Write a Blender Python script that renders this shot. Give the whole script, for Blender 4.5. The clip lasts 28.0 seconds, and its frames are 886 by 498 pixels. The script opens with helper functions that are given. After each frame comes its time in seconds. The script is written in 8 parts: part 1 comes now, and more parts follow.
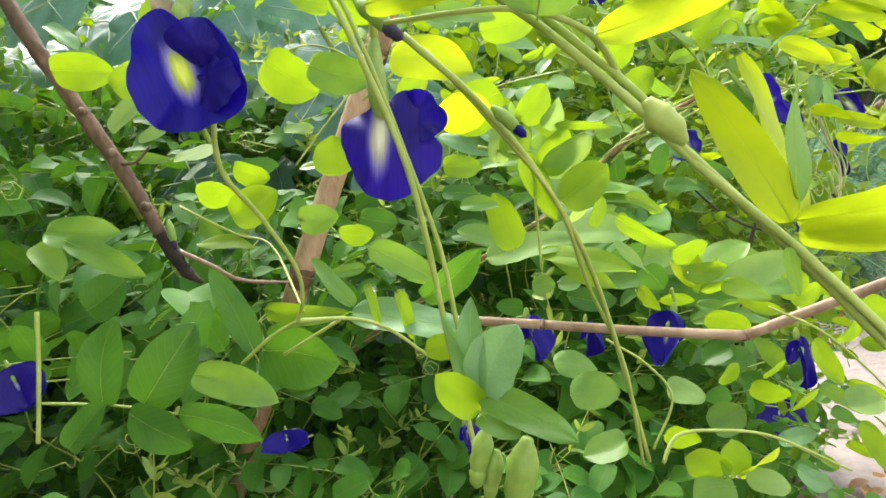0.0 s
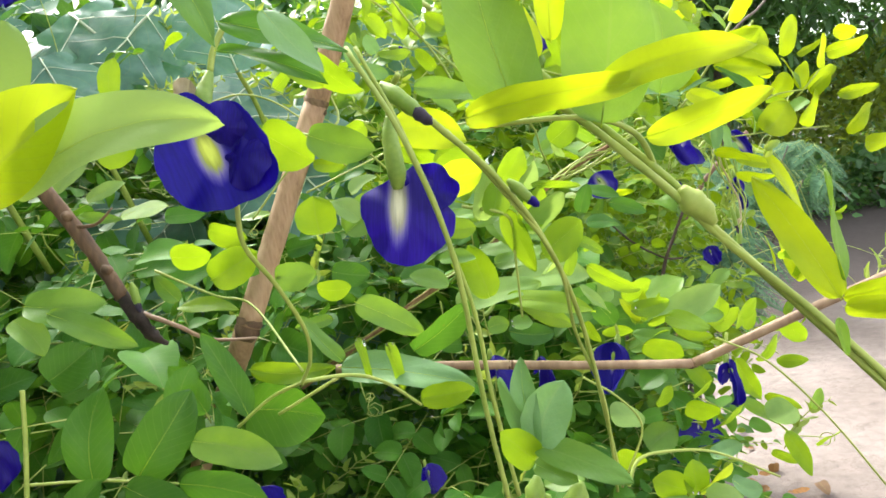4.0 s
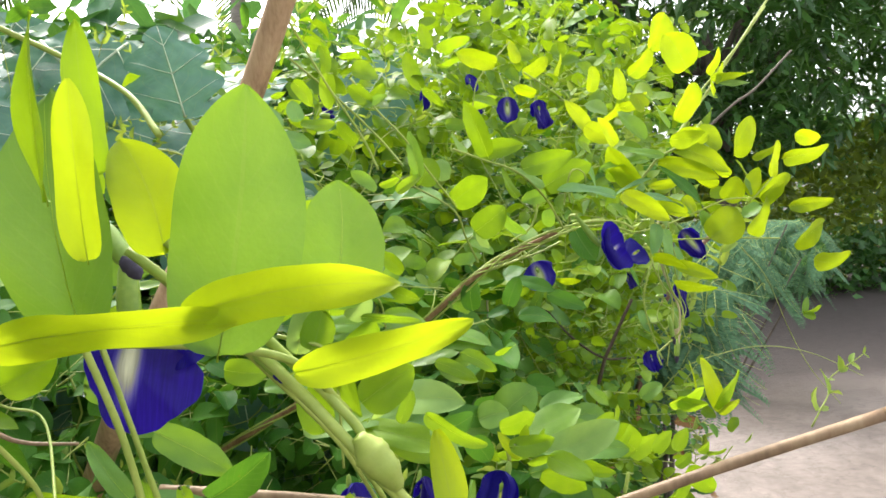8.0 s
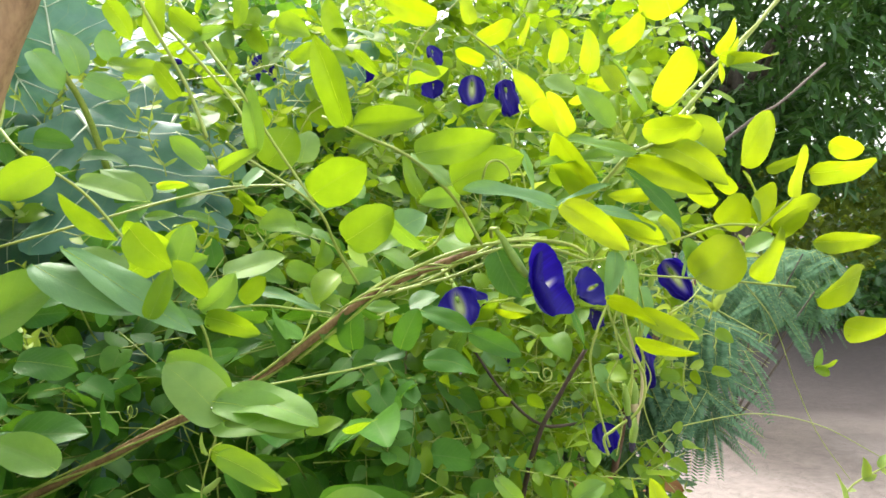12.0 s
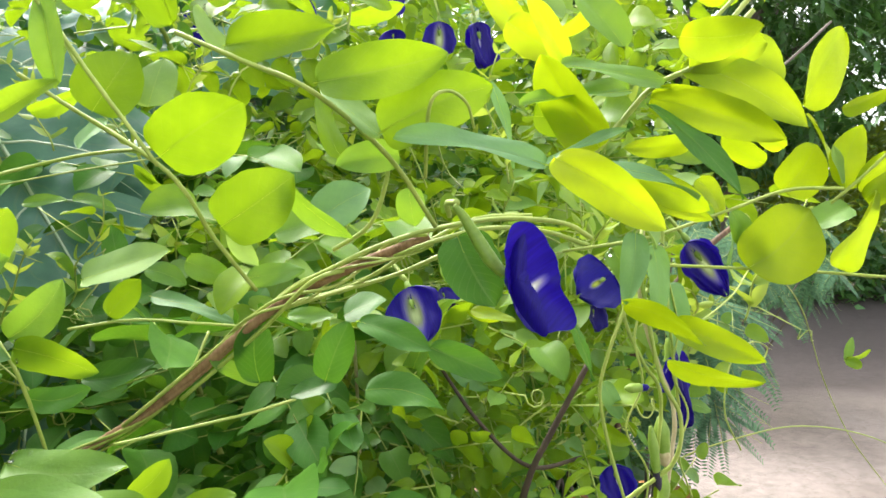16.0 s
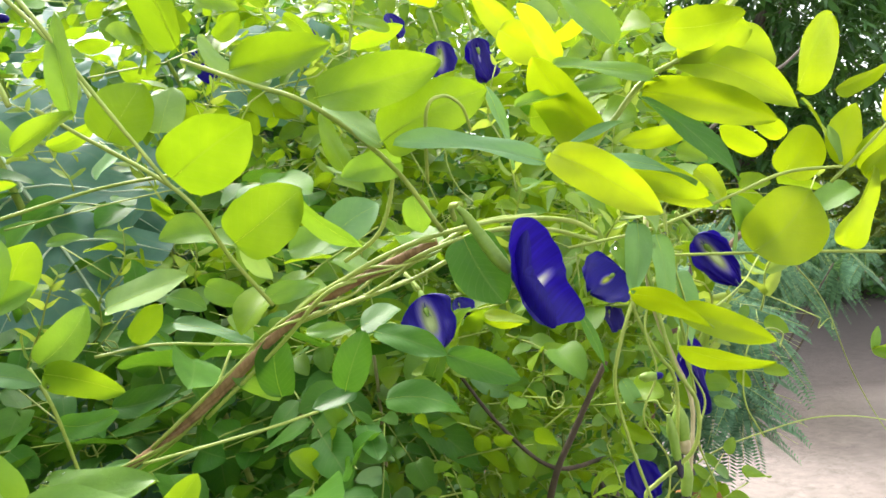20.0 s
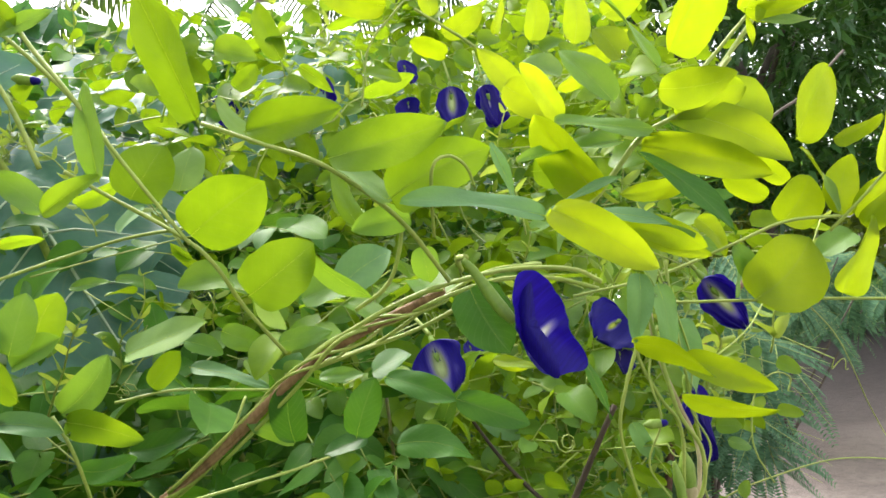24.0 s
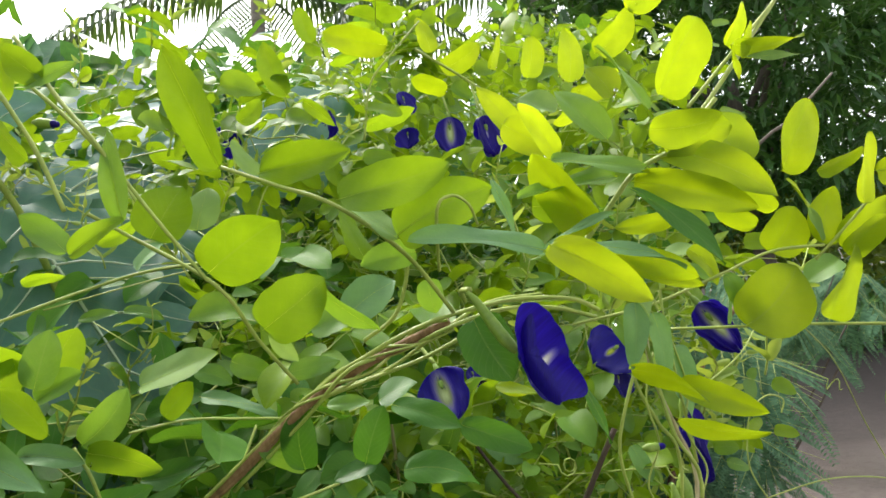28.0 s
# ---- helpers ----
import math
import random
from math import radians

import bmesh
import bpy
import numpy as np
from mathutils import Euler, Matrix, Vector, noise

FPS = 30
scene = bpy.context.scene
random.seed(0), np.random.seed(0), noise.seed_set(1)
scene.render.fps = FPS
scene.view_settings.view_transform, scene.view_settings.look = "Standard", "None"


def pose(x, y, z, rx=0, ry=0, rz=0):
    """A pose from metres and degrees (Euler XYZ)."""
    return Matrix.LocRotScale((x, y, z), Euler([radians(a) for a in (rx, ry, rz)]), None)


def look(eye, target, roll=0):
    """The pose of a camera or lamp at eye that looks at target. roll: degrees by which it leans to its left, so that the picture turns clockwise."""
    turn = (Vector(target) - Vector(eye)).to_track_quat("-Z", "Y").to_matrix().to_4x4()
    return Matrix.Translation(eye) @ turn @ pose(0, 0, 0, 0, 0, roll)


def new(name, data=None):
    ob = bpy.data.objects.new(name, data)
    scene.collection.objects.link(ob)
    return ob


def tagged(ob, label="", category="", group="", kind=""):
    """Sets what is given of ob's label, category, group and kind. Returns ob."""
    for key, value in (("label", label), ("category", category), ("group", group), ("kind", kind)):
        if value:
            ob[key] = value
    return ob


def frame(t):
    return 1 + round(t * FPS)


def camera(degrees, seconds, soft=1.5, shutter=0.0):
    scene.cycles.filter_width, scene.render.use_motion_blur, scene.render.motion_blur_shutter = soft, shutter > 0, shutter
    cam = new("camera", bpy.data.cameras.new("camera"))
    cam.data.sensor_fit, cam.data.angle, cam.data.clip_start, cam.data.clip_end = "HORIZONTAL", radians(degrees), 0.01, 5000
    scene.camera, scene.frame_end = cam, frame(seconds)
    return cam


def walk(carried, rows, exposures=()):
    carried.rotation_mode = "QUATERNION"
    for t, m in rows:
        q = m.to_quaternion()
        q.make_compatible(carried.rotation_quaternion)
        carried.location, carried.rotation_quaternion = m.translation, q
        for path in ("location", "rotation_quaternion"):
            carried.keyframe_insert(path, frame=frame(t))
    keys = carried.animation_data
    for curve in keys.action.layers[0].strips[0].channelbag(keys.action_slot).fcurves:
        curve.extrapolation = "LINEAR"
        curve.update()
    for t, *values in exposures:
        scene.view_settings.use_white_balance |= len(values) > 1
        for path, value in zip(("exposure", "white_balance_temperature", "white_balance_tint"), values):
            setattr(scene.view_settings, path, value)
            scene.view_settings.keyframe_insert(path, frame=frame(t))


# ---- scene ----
cam = camera(66.0, 28.0, soft=1.6)
PATH = [
    (0, (0.0500, -0.0687, 1.2614), (0.0276, 0.9254, 1.1545), -8.81),
    (0.5, (0.0165, -0.0928, 1.2770), (0.0067, 0.9032, 1.1878), -8.66),
    (1, (-0.0047, -0.1032, 1.2930), (-0.0213, 0.8934, 1.2125), -8.08),
    (1.5, (-0.0010, -0.0934, 1.2863), (0.0088, 0.9019, 1.1892), -8.71),
    (2, (0.0200, -0.0773, 1.2841), (0.0275, 0.9180, 1.1880), -9.48),
    (2.5, (0.0291, -0.0543, 1.2808), (0.0599, 0.9392, 1.1711), -9.20),
    (3, (0.0230, -0.0548, 1.2747), (0.0978, 0.9360, 1.1621), -9.32),
    (3.5, (0.0141, -0.0686, 1.2782), (0.0975, 0.9239, 1.1884), -11.06),
    (4, (0.0085, -0.0832, 1.2818), (0.1460, 0.9032, 1.1917), -10.39),
    (4.5, (0.0192, -0.0930, 1.2968), (0.1989, 0.8859, 1.1994), -11.04),
    (6.5, (0.0407, -0.0748, 1.3010), (0.1897, 0.9122, 1.2398), -7.34),
    (7, (0.0655, -0.0577, 1.3007), (0.1963, 0.9328, 1.2596), -6.83),
    (7.5, (0.0829, -0.0503, 1.3028), (0.2257, 0.9387, 1.2655), -6.01),
    (8, (0.0954, -0.0479, 1.3074), (0.2368, 0.9416, 1.2787), -5.37),
    (8.5, (0.1153, -0.0220, 1.3033), (0.2460, 0.9684, 1.2597), -4.51),
    (9, (0.1299, -0.0073, 1.2978), (0.2580, 0.9833, 1.2494), -3.67),
    (9.5, (0.1470, 0.0063, 1.2876), (0.2744, 0.9970, 1.2403), -3.02),
    (10, (0.1708, 0.0219, 1.2905), (0.2692, 1.0165, 1.2564), -2.99),
    (10.5, (0.1923, 0.0399, 1.2981), (0.2751, 1.0360, 1.2668), -2.34),
    (11, (0.2044, 0.0608, 1.3025), (0.2675, 1.0586, 1.2827), -1.26),
    (11.5, (0.2036, 0.0794, 1.3029), (0.2907, 1.0749, 1.2653), 0.05),
    (12, (0.2083, 0.1190, 1.3096), (0.3333, 1.1107, 1.2793), -0.49),
    (12.5, (0.2045, 0.1531, 1.3117), (0.3417, 1.1430, 1.2779), -0.90),
    (14.5, (0.2072, 0.2303, 1.3099), (0.3606, 1.2168, 1.2531), -3.08),
    (15, (0.2134, 0.2368, 1.3112), (0.3348, 1.2278, 1.2535), -2.43),
    (15.5, (0.2355, 0.2425, 1.3093), (0.3763, 1.2309, 1.2525), -1.52),
    (16, (0.2462, 0.2490, 1.3059), (0.3871, 1.2375, 1.2508), -1.88),
    (16.5, (0.2487, 0.2521, 1.3036), (0.3826, 1.2418, 1.2528), -2.53),
    (17, (0.2500, 0.2500, 1.3000), (0.3763, 1.2401, 1.2390), -3.33),
    (17.5, (0.2507, 0.2492, 1.2992), (0.3728, 1.2398, 1.2382), -3.83),
    (18, (0.2515, 0.2495, 1.3004), (0.3735, 1.2403, 1.2413), -4.45),
    (18.5, (0.2507, 0.2500, 1.3016), (0.3729, 1.2409, 1.2467), -4.66),
    (19, (0.2513, 0.2475, 1.3013), (0.3759, 1.2387, 1.2567), -5.03),
    (19.5, (0.2477, 0.2394, 1.3015), (0.3775, 1.2309, 1.2882), -5.25),
    (20, (0.2492, 0.2413, 1.2982), (0.3652, 1.2343, 1.2777), -5.74),
    (20.5, (0.2543, 0.2365, 1.3026), (0.3699, 1.2298, 1.2995), -6.38),
    (21, (0.2555, 0.2345, 1.3033), (0.3466, 1.2303, 1.3169), -6.01),
    (21.5, (0.2539, 0.2328, 1.3021), (0.3401, 1.2290, 1.3147), -5.63),
    (23.5, (0.2537, 0.2327, 1.3064), (0.3519, 1.2275, 1.3314), -6.27),
    (24, (0.2528, 0.2315, 1.3049), (0.3496, 1.2263, 1.3355), -6.09),
    (24.5, (0.2531, 0.2304, 1.3048), (0.3498, 1.2251, 1.3420), -6.65),
    (25, (0.2540, 0.2293, 1.3063), (0.3482, 1.2236, 1.3562), -7.00),
    (25.5, (0.2555, 0.2273, 1.3075), (0.3526, 1.2212, 1.3601), -6.90),
    (26, (0.2525, 0.2222, 1.3074), (0.3554, 1.2155, 1.3596), -6.45),
    (26.5, (0.2522, 0.2213, 1.3071), (0.3559, 1.2143, 1.3634), -6.48),
    (27, (0.2514, 0.2217, 1.3066), (0.3587, 1.2141, 1.3670), -6.34),
    (27.5, (0.2497, 0.2198, 1.3077), (0.3567, 1.2121, 1.3712), -6.58),
    (28, (0.2490, 0.2176, 1.3095), (0.3530, 1.2103, 1.3715), -6.83),
]
EXPOSURES = [(0, 1.46), (1, 1.36), (3, 1.52), (4.5, 1.44), (7, 1.10), (9, 1.22), (12.5, 1.40), (17, 1.44), (20, 1.41), (23.5, 1.12), (28, 0.78)]
walk(cam, [(t, look(eye, target, roll)) for t, eye, target, roll in PATH], EXPOSURES)

# ---- world and light ----
SUN_UP, SUN_TURN = radians(52), radians(-25)
world = bpy.data.worlds.new("overcast_sky")
scene.world = world
world.use_nodes = True
wn, wl = world.node_tree.nodes, world.node_tree.links
sky = wn.new("ShaderNodeTexSky")
sky.sky_type, sky.sun_disc = "NISHITA", False
sky.sun_elevation, sky.sun_rotation, sky.dust_density = SUN_UP, SUN_TURN, 4.0
pale = wn.new("ShaderNodeHueSaturation")
pale.inputs["Saturation"].default_value = 0.22
wl.new(sky.outputs[0], pale.inputs["Color"])
wl.new(pale.outputs[0], wn["Background"].inputs[0])
wn["Background"].inputs[1].default_value = 0.29
sun = bpy.data.lights.new("hazy_sun", "SUN")
sun.energy, sun.angle, sun.color = 1.5, radians(22), (1.0, 0.95, 0.84)
away = Vector((math.sin(SUN_TURN) * math.cos(SUN_UP), math.cos(SUN_TURN) * math.cos(SUN_UP), math.sin(SUN_UP)))
new("hazy_sun", sun).matrix_world = look(away * 30, (0, 0, 0))


# ---- materials ----
def material(name):
    m = bpy.data.materials.new(name)
    m.use_nodes = True
    nt = m.node_tree
    nt.nodes.clear()
    out = nt.nodes.new("ShaderNodeOutputMaterial")
    return m, nt, out


def node(nt, kind, **sets):
    n = nt.nodes.new(kind)
    for key, value in sets.items():
        if key in n.inputs:
            n.inputs[key].default_value = value
    return n


def mix_colour(nt, fac, a, b, blend="MIX"):
    n = nt.nodes.new("ShaderNodeMix")
    n.data_type, n.blend_type = "RGBA", blend
    for socket, value in ((n.inputs[0], fac), (n.inputs[6], a), (n.inputs[7], b)):
        if isinstance(value, (tuple, float, int)):
            socket.default_value = value if not isinstance(value, tuple) else (*value, 1)[:4]
        else:
            nt.links.new(value, socket)
    return n.outputs[2]


def math_node(nt, op, a, b=0.0, c=0.0):
    n = nt.nodes.new("ShaderNodeMath")
    n.operation = op
    for socket, value in zip(n.inputs, (a, b, c)):
        if isinstance(value, (float, int)):
            socket.default_value = value
        else:
            nt.links.new(value, socket)
    return n.outputs[0]


def ramp(nt, fac, stops):
    n = nt.nodes.new("ShaderNodeValToRGB")
    e = n.color_ramp.elements
    while len(e) < len(stops):
        e.new(0.5)
    for el, (pos, col) in zip(e, stops):
        el.position, el.color = pos, (*col, 1)
    nt.links.new(fac, n.inputs[0])
    return n.outputs[0]


def leaf_material(name, young, old, shine, through_colour, through_share, islands, gloss=0.42, waxy=0.0):
    """A thin leaf: waxy upper side, light coming through, midrib and side veins from the leaf's own UV. waxy: share of
    leaves given pale colour for sky sheen.
    """
    m, nt, out = material(name)
    link = nt.links.new
    if islands:
        rnd = nt.nodes.new("ShaderNodeNewGeometry").outputs["Random Per Island"]
    else:
        rnd = nt.nodes.new("ShaderNodeObjectInfo").outputs["Random"]
    uv = nt.nodes.new("ShaderNodeUVMap")
    sep = nt.nodes.new("ShaderNodeSeparateXYZ")
    link(uv.outputs[0], sep.inputs[0])
    across = math_node(nt, "ABSOLUTE", math_node(nt, "SUBTRACT", sep.outputs[0], 0.5))
    along = sep.outputs[1]
    rib = math_node(nt, "LESS_THAN", across, 0.018)
    phase = math_node(nt, "SUBTRACT", math_node(nt, "MULTIPLY", along, 9.0), math_node(nt, "MULTIPLY", across, 6.0))
    side = math_node(nt, "LESS_THAN", math_node(nt, "ABSOLUTE", math_node(nt, "SUBTRACT", math_node(nt, "FRACT", phase), 0.5)), 0.05)
    vein = math_node(nt, "MAXIMUM", math_node(nt, "MULTIPLY", rib, 0.55), math_node(nt, "MULTIPLY", side, 0.3))
    tex = nt.nodes.new("ShaderNodeTexCoord")
    blotch = node(nt, "ShaderNodeTexNoise", Scale=55.0, Detail=4.0)
    grain = node(nt, "ShaderNodeTexNoise", Scale=900.0, Detail=2.0)
    for n in (blotch, grain):
        link(tex.outputs["Object"], n.inputs["Vector"])
    base = mix_colour(nt, rnd, young, old)
    # Pale colour on a share of leaves stands for sky reflected on top.
    if waxy:
        sky_sheen = ramp(nt, math_node(nt, "FRACT", math_node(nt, "MULTIPLY", rnd, 7.3)), [(1 - waxy, (0, 0, 0)), (1.0, (1, 1, 1))])
        base = mix_colour(nt, sky_sheen, base, (0.24, 0.42, 0.18))
    tone = ramp(nt, blotch.outputs[0], [(0.3, (0.78, 0.82, 0.8)), (0.7, (1.15, 1.1, 1.0))])
    base = mix_colour(nt, 1.0, base, tone, "MULTIPLY")
    base = mix_colour(nt, math_node(nt, "MULTIPLY", vein, 0.3), base, (0.42, 0.5, 0.16))
    fleck = node(nt, "ShaderNodeTexNoise", Scale=240.0, Detail=1.0)
    link(tex.outputs["Object"], fleck.inputs["Vector"])
    spot = ramp(nt, fleck.outputs[0], [(0.80, (0, 0, 0)), (0.84, (0.4, 0.4, 0.4))])
    base = mix_colour(nt, spot, base, (0.20, 0.12, 0.03))
    bump = node(nt, "ShaderNodeBump", Strength=0.3, Distance=0.0008)
    height = math_node(nt, "ADD", math_node(nt, "MULTIPLY", vein, -0.7), math_node(nt, "MULTIPLY", grain.outputs[0], 0.5))
    link(height, bump.inputs["Height"])
    skin = node(nt, "ShaderNodeBsdfPrincipled", Roughness=shine)
    skin.inputs["Specular IOR Level"].default_value = gloss
    link(base, skin.inputs["Base Color"])
    link(bump.outputs[0], skin.inputs["Normal"])
    glow = nt.nodes.new("ShaderNodeBsdfTranslucent")
    thin = mix_colour(nt, 1.0, mix_colour(nt, rnd, through_colour, tuple(0.7 * c for c in through_colour)), tone, "MULTIPLY")
    thin = mix_colour(nt, math_node(nt, "MULTIPLY", vein, 0.34), thin, tuple(0.45 * c for c in through_colour))
    link(thin, glow.inputs[0])
    mix = nt.nodes.new("ShaderNodeMixShader")
    mix.inputs[0].default_value = through_share
    link(skin.outputs[0], mix.inputs[1])
    link(glow.outputs[0], mix.inputs[2])
    link(mix.outputs[0], out.inputs[0])
    return m


def rough_material(name, stops, scale, stretch, roughness, bump_size, detail=6.0, speck=0.0):
    """Bark, soil and stems: noise through a ramp, stretched along one axis, with relief."""
    m, nt, out = material(name)
    link = nt.links.new
    tex = nt.nodes.new("ShaderNodeTexCoord")
    mapping = nt.nodes.new("ShaderNodeMapping")
    mapping.inputs["Scale"].default_value = stretch
    link(tex.outputs["Object"], mapping.inputs[0])
    big = node(nt, "ShaderNodeTexNoise", Scale=scale, Detail=detail, Roughness=0.65)
    fine = node(nt, "ShaderNodeTexNoise", Scale=scale * 7, Detail=3.0)
    for n in (big, fine):
        link(mapping.outputs[0], n.inputs["Vector"])
    both = math_node(nt, "ADD", math_node(nt, "MULTIPLY", big.outputs[0], 0.7), math_node(nt, "MULTIPLY", fine.outputs[0], 0.3))
    col = ramp(nt, both, stops)
    bump = node(nt, "ShaderNodeBump", Strength=0.7, Distance=bump_size)
    link(both, bump.inputs["Height"])
    skin = node(nt, "ShaderNodeBsdfPrincipled", Roughness=roughness)
    link(col, skin.inputs["Base Color"])
    link(bump.outputs[0], skin.inputs["Normal"])
    link(skin.outputs[0], out.inputs[0])
    return m


def petal_material(name, deep, mid, throat, tight):
    """Velvet petal: throat patch and radiating veins from the petal's own UV."""
    m, nt, out = material(name)
    link = nt.links.new
    uv = nt.nodes.new("ShaderNodeUVMap")
    sep = nt.nodes.new("ShaderNodeSeparateXYZ")
    link(uv.outputs[0], sep.inputs[0])
    x = math_node(nt, "SUBTRACT", sep.outputs[0], 0.5)
    y = math_node(nt, "SUBTRACT", sep.outputs[1], 0.42)
    stretch = nt.nodes.new("ShaderNodeMapping")
    stretch.inputs["Scale"].default_value = (60, 5, 1)
    link(uv.outputs[0], stretch.inputs[0])
    streak = node(nt, "ShaderNodeTexNoise", Scale=1.0, Detail=3.0)
    link(stretch.outputs[0], streak.inputs["Vector"])
    r = math_node(nt, "SQRT", math_node(nt, "ADD", math_node(nt, "POWER", math_node(nt, "MULTIPLY", x, 8.5 * tight), 2.0), math_node(nt, "POWER", math_node(nt, "MULTIPLY", y, 3.4 * tight ** 0.75), 2.0)))
    r = math_node(nt, "ADD", r, math_node(nt, "MULTIPLY", math_node(nt, "SUBTRACT", streak.outputs[0], 0.5), 0.4))
    blue = mix_colour(nt, ramp(nt, streak.outputs[0], [(0.2, (0, 0, 0)), (0.9, (1, 1, 1))]), deep, mid)
    col = ramp(nt, math_node(nt, "MULTIPLY", r, 0.5), [(0.10, throat), (0.26, tuple(0.55 * c for c in throat)), (0.40, (0.16, 0.14, 0.36)), (0.6, (0.05, 0.03, 0.4))])
    inside = ramp(nt, math_node(nt, "MULTIPLY", r, 0.5), [(0.4, (0, 0, 0)), (0.6, (1, 1, 1))])
    final = mix_colour(nt, inside, col, blue)
    skin = node(nt, "ShaderNodeBsdfPrincipled", Roughness=0.44)
    skin.inputs["Sheen Weight"].default_value = 0.03
    skin.inputs["Sheen Tint"].default_value = (0.3, 0.25, 1, 1)
    skin.inputs["Specular IOR Level"].default_value = 0.28
    link(final, skin.inputs["Base Color"])
    bump = node(nt, "ShaderNodeBump", Strength=0.15, Distance=0.0006)
    link(streak.outputs[0], bump.inputs["Height"])
    link(bump.outputs[0], skin.inputs["Normal"])
    glow = nt.nodes.new("ShaderNodeBsdfTranslucent")
    link(final, glow.inputs[0])
    mix = nt.nodes.new("ShaderNodeMixShader")
    mix.inputs[0].default_value = 0.3
    link(skin.outputs[0], mix.inputs[1])
    link(glow.outputs[0], mix.inputs[2])
    link(mix.outputs[0], out.inputs[0])
    return m


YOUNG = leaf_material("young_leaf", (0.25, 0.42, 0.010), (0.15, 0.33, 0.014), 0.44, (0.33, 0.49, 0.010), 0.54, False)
# Yellower copy of the young leaf for the side towards the light.
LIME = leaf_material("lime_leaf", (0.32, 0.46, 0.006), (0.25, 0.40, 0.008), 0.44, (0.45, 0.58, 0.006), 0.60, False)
# Dimmed copy of the young leaf for blades the sun strikes fully.
DIM_LIME = leaf_material("dim_lime_leaf", (0.19, 0.34, 0.008), (0.14, 0.29, 0.010), 0.46, (0.25, 0.39, 0.006), 0.52, False, 0.36)
# Yellow young tips, brightened in colour for light coming through.
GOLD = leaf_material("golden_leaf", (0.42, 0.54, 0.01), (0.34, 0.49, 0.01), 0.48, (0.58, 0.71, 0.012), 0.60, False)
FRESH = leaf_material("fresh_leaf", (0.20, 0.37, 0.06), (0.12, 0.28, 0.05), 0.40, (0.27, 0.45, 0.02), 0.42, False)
# Mature green, with the vine's shade darkened into the colour.
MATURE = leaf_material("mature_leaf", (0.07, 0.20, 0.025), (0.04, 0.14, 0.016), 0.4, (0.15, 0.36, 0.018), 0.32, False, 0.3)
# Bluish base colour holds the sky's sheen on leaf tops.
BLUISH = leaf_material("waxy_sheen_leaf", (0.20, 0.38, 0.16), (0.15, 0.31, 0.12), 0.48, (0.22, 0.44, 0.04), 0.25, False)
# Three vine tones: lower and inner leaves darker, for shade as well as age.
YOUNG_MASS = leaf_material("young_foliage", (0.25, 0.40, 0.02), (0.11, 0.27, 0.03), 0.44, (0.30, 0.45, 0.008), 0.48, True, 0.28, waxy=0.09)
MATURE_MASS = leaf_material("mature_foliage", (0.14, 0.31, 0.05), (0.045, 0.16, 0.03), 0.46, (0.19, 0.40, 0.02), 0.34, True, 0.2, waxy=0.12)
SHADED_OLD_MASS = leaf_material("shaded_old_foliage", (0.095, 0.26, 0.033), (0.036, 0.14, 0.02), 0.5, (0.17, 0.39, 0.02), 0.32, True, 0.16, waxy=0.04)
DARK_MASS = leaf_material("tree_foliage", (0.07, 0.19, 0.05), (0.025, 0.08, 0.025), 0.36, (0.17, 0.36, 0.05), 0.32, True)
HEDGE_MASS = leaf_material("hedge_foliage", (0.17, 0.25, 0.03), (0.06, 0.12, 0.02), 0.5, (0.34, 0.44, 0.03), 0.36, True)
FERN_MASS = leaf_material("feathery_foliage", (0.12, 0.25, 0.14), (0.035, 0.10, 0.055), 0.6, (0.16, 0.34, 0.09), 0.25, True, 0.2)
BROAD = leaf_material("broad_leaf", (0.15, 0.31, 0.26), (0.10, 0.23, 0.19), 0.36, (0.12, 0.32, 0.08), 0.22, False, 0.45)
TIP_MASS = leaf_material("shoot_tip", (0.36, 0.48, 0.14), (0.24, 0.40, 0.08), 0.5, (0.5, 0.62, 0.06), 0.4, True, 0.3)
# Pale base colour holds the tone of front-lit, shining leaves.
PALE = leaf_material("pale_leaf", (0.27, 0.42, 0.14), (0.20, 0.36, 0.09), 0.56, (0.38, 0.54, 0.09), 0.42, False, 0.22)
BROAD_MASS = leaf_material("blue_green_foliage", (0.13, 0.28, 0.17), (0.04, 0.12, 0.07), 0.36, (0.14, 0.34, 0.06), 0.25, True, 0.5)
LITTER = leaf_material("fallen_leaf", (0.42, 0.19, 0.05), (0.14, 0.08, 0.04), 0.7, (0.3, 0.15, 0.04), 0.15, True)
PETAL = petal_material("blue_petal", (0.004, 0.001, 0.14), (0.009, 0.003, 0.27), (0.55, 0.64, 0.10), 1.7)
PETAL_STREAK = petal_material("streaked_blue_petal", (0.010, 0.003, 0.15), (0.022, 0.007, 0.30), (0.66, 0.64, 0.50), 1.25)
PETAL_WIDE = petal_material("pale_throated_petal", (0.006, 0.001, 0.13), (0.014, 0.004, 0.31), (0.52, 0.60, 0.30), 0.62)
PETAL_PLAIN = petal_material("plain_blue_petal", (0.006, 0.001, 0.13), (0.014, 0.004, 0.32), (0.72, 0.72, 0.70), 4.5)
PETAL_DARK = petal_material("dark_blue_petal", (0.006, 0.002, 0.10), (0.016, 0.004, 0.26), (0.3, 0.3, 0.4), 3.4)
STEM = rough_material("green_stem", [(0.3, (0.21, 0.30, 0.04)), (0.7, (0.42, 0.49, 0.11))], 60.0, (1, 1, 1), 0.5, 0.0004)
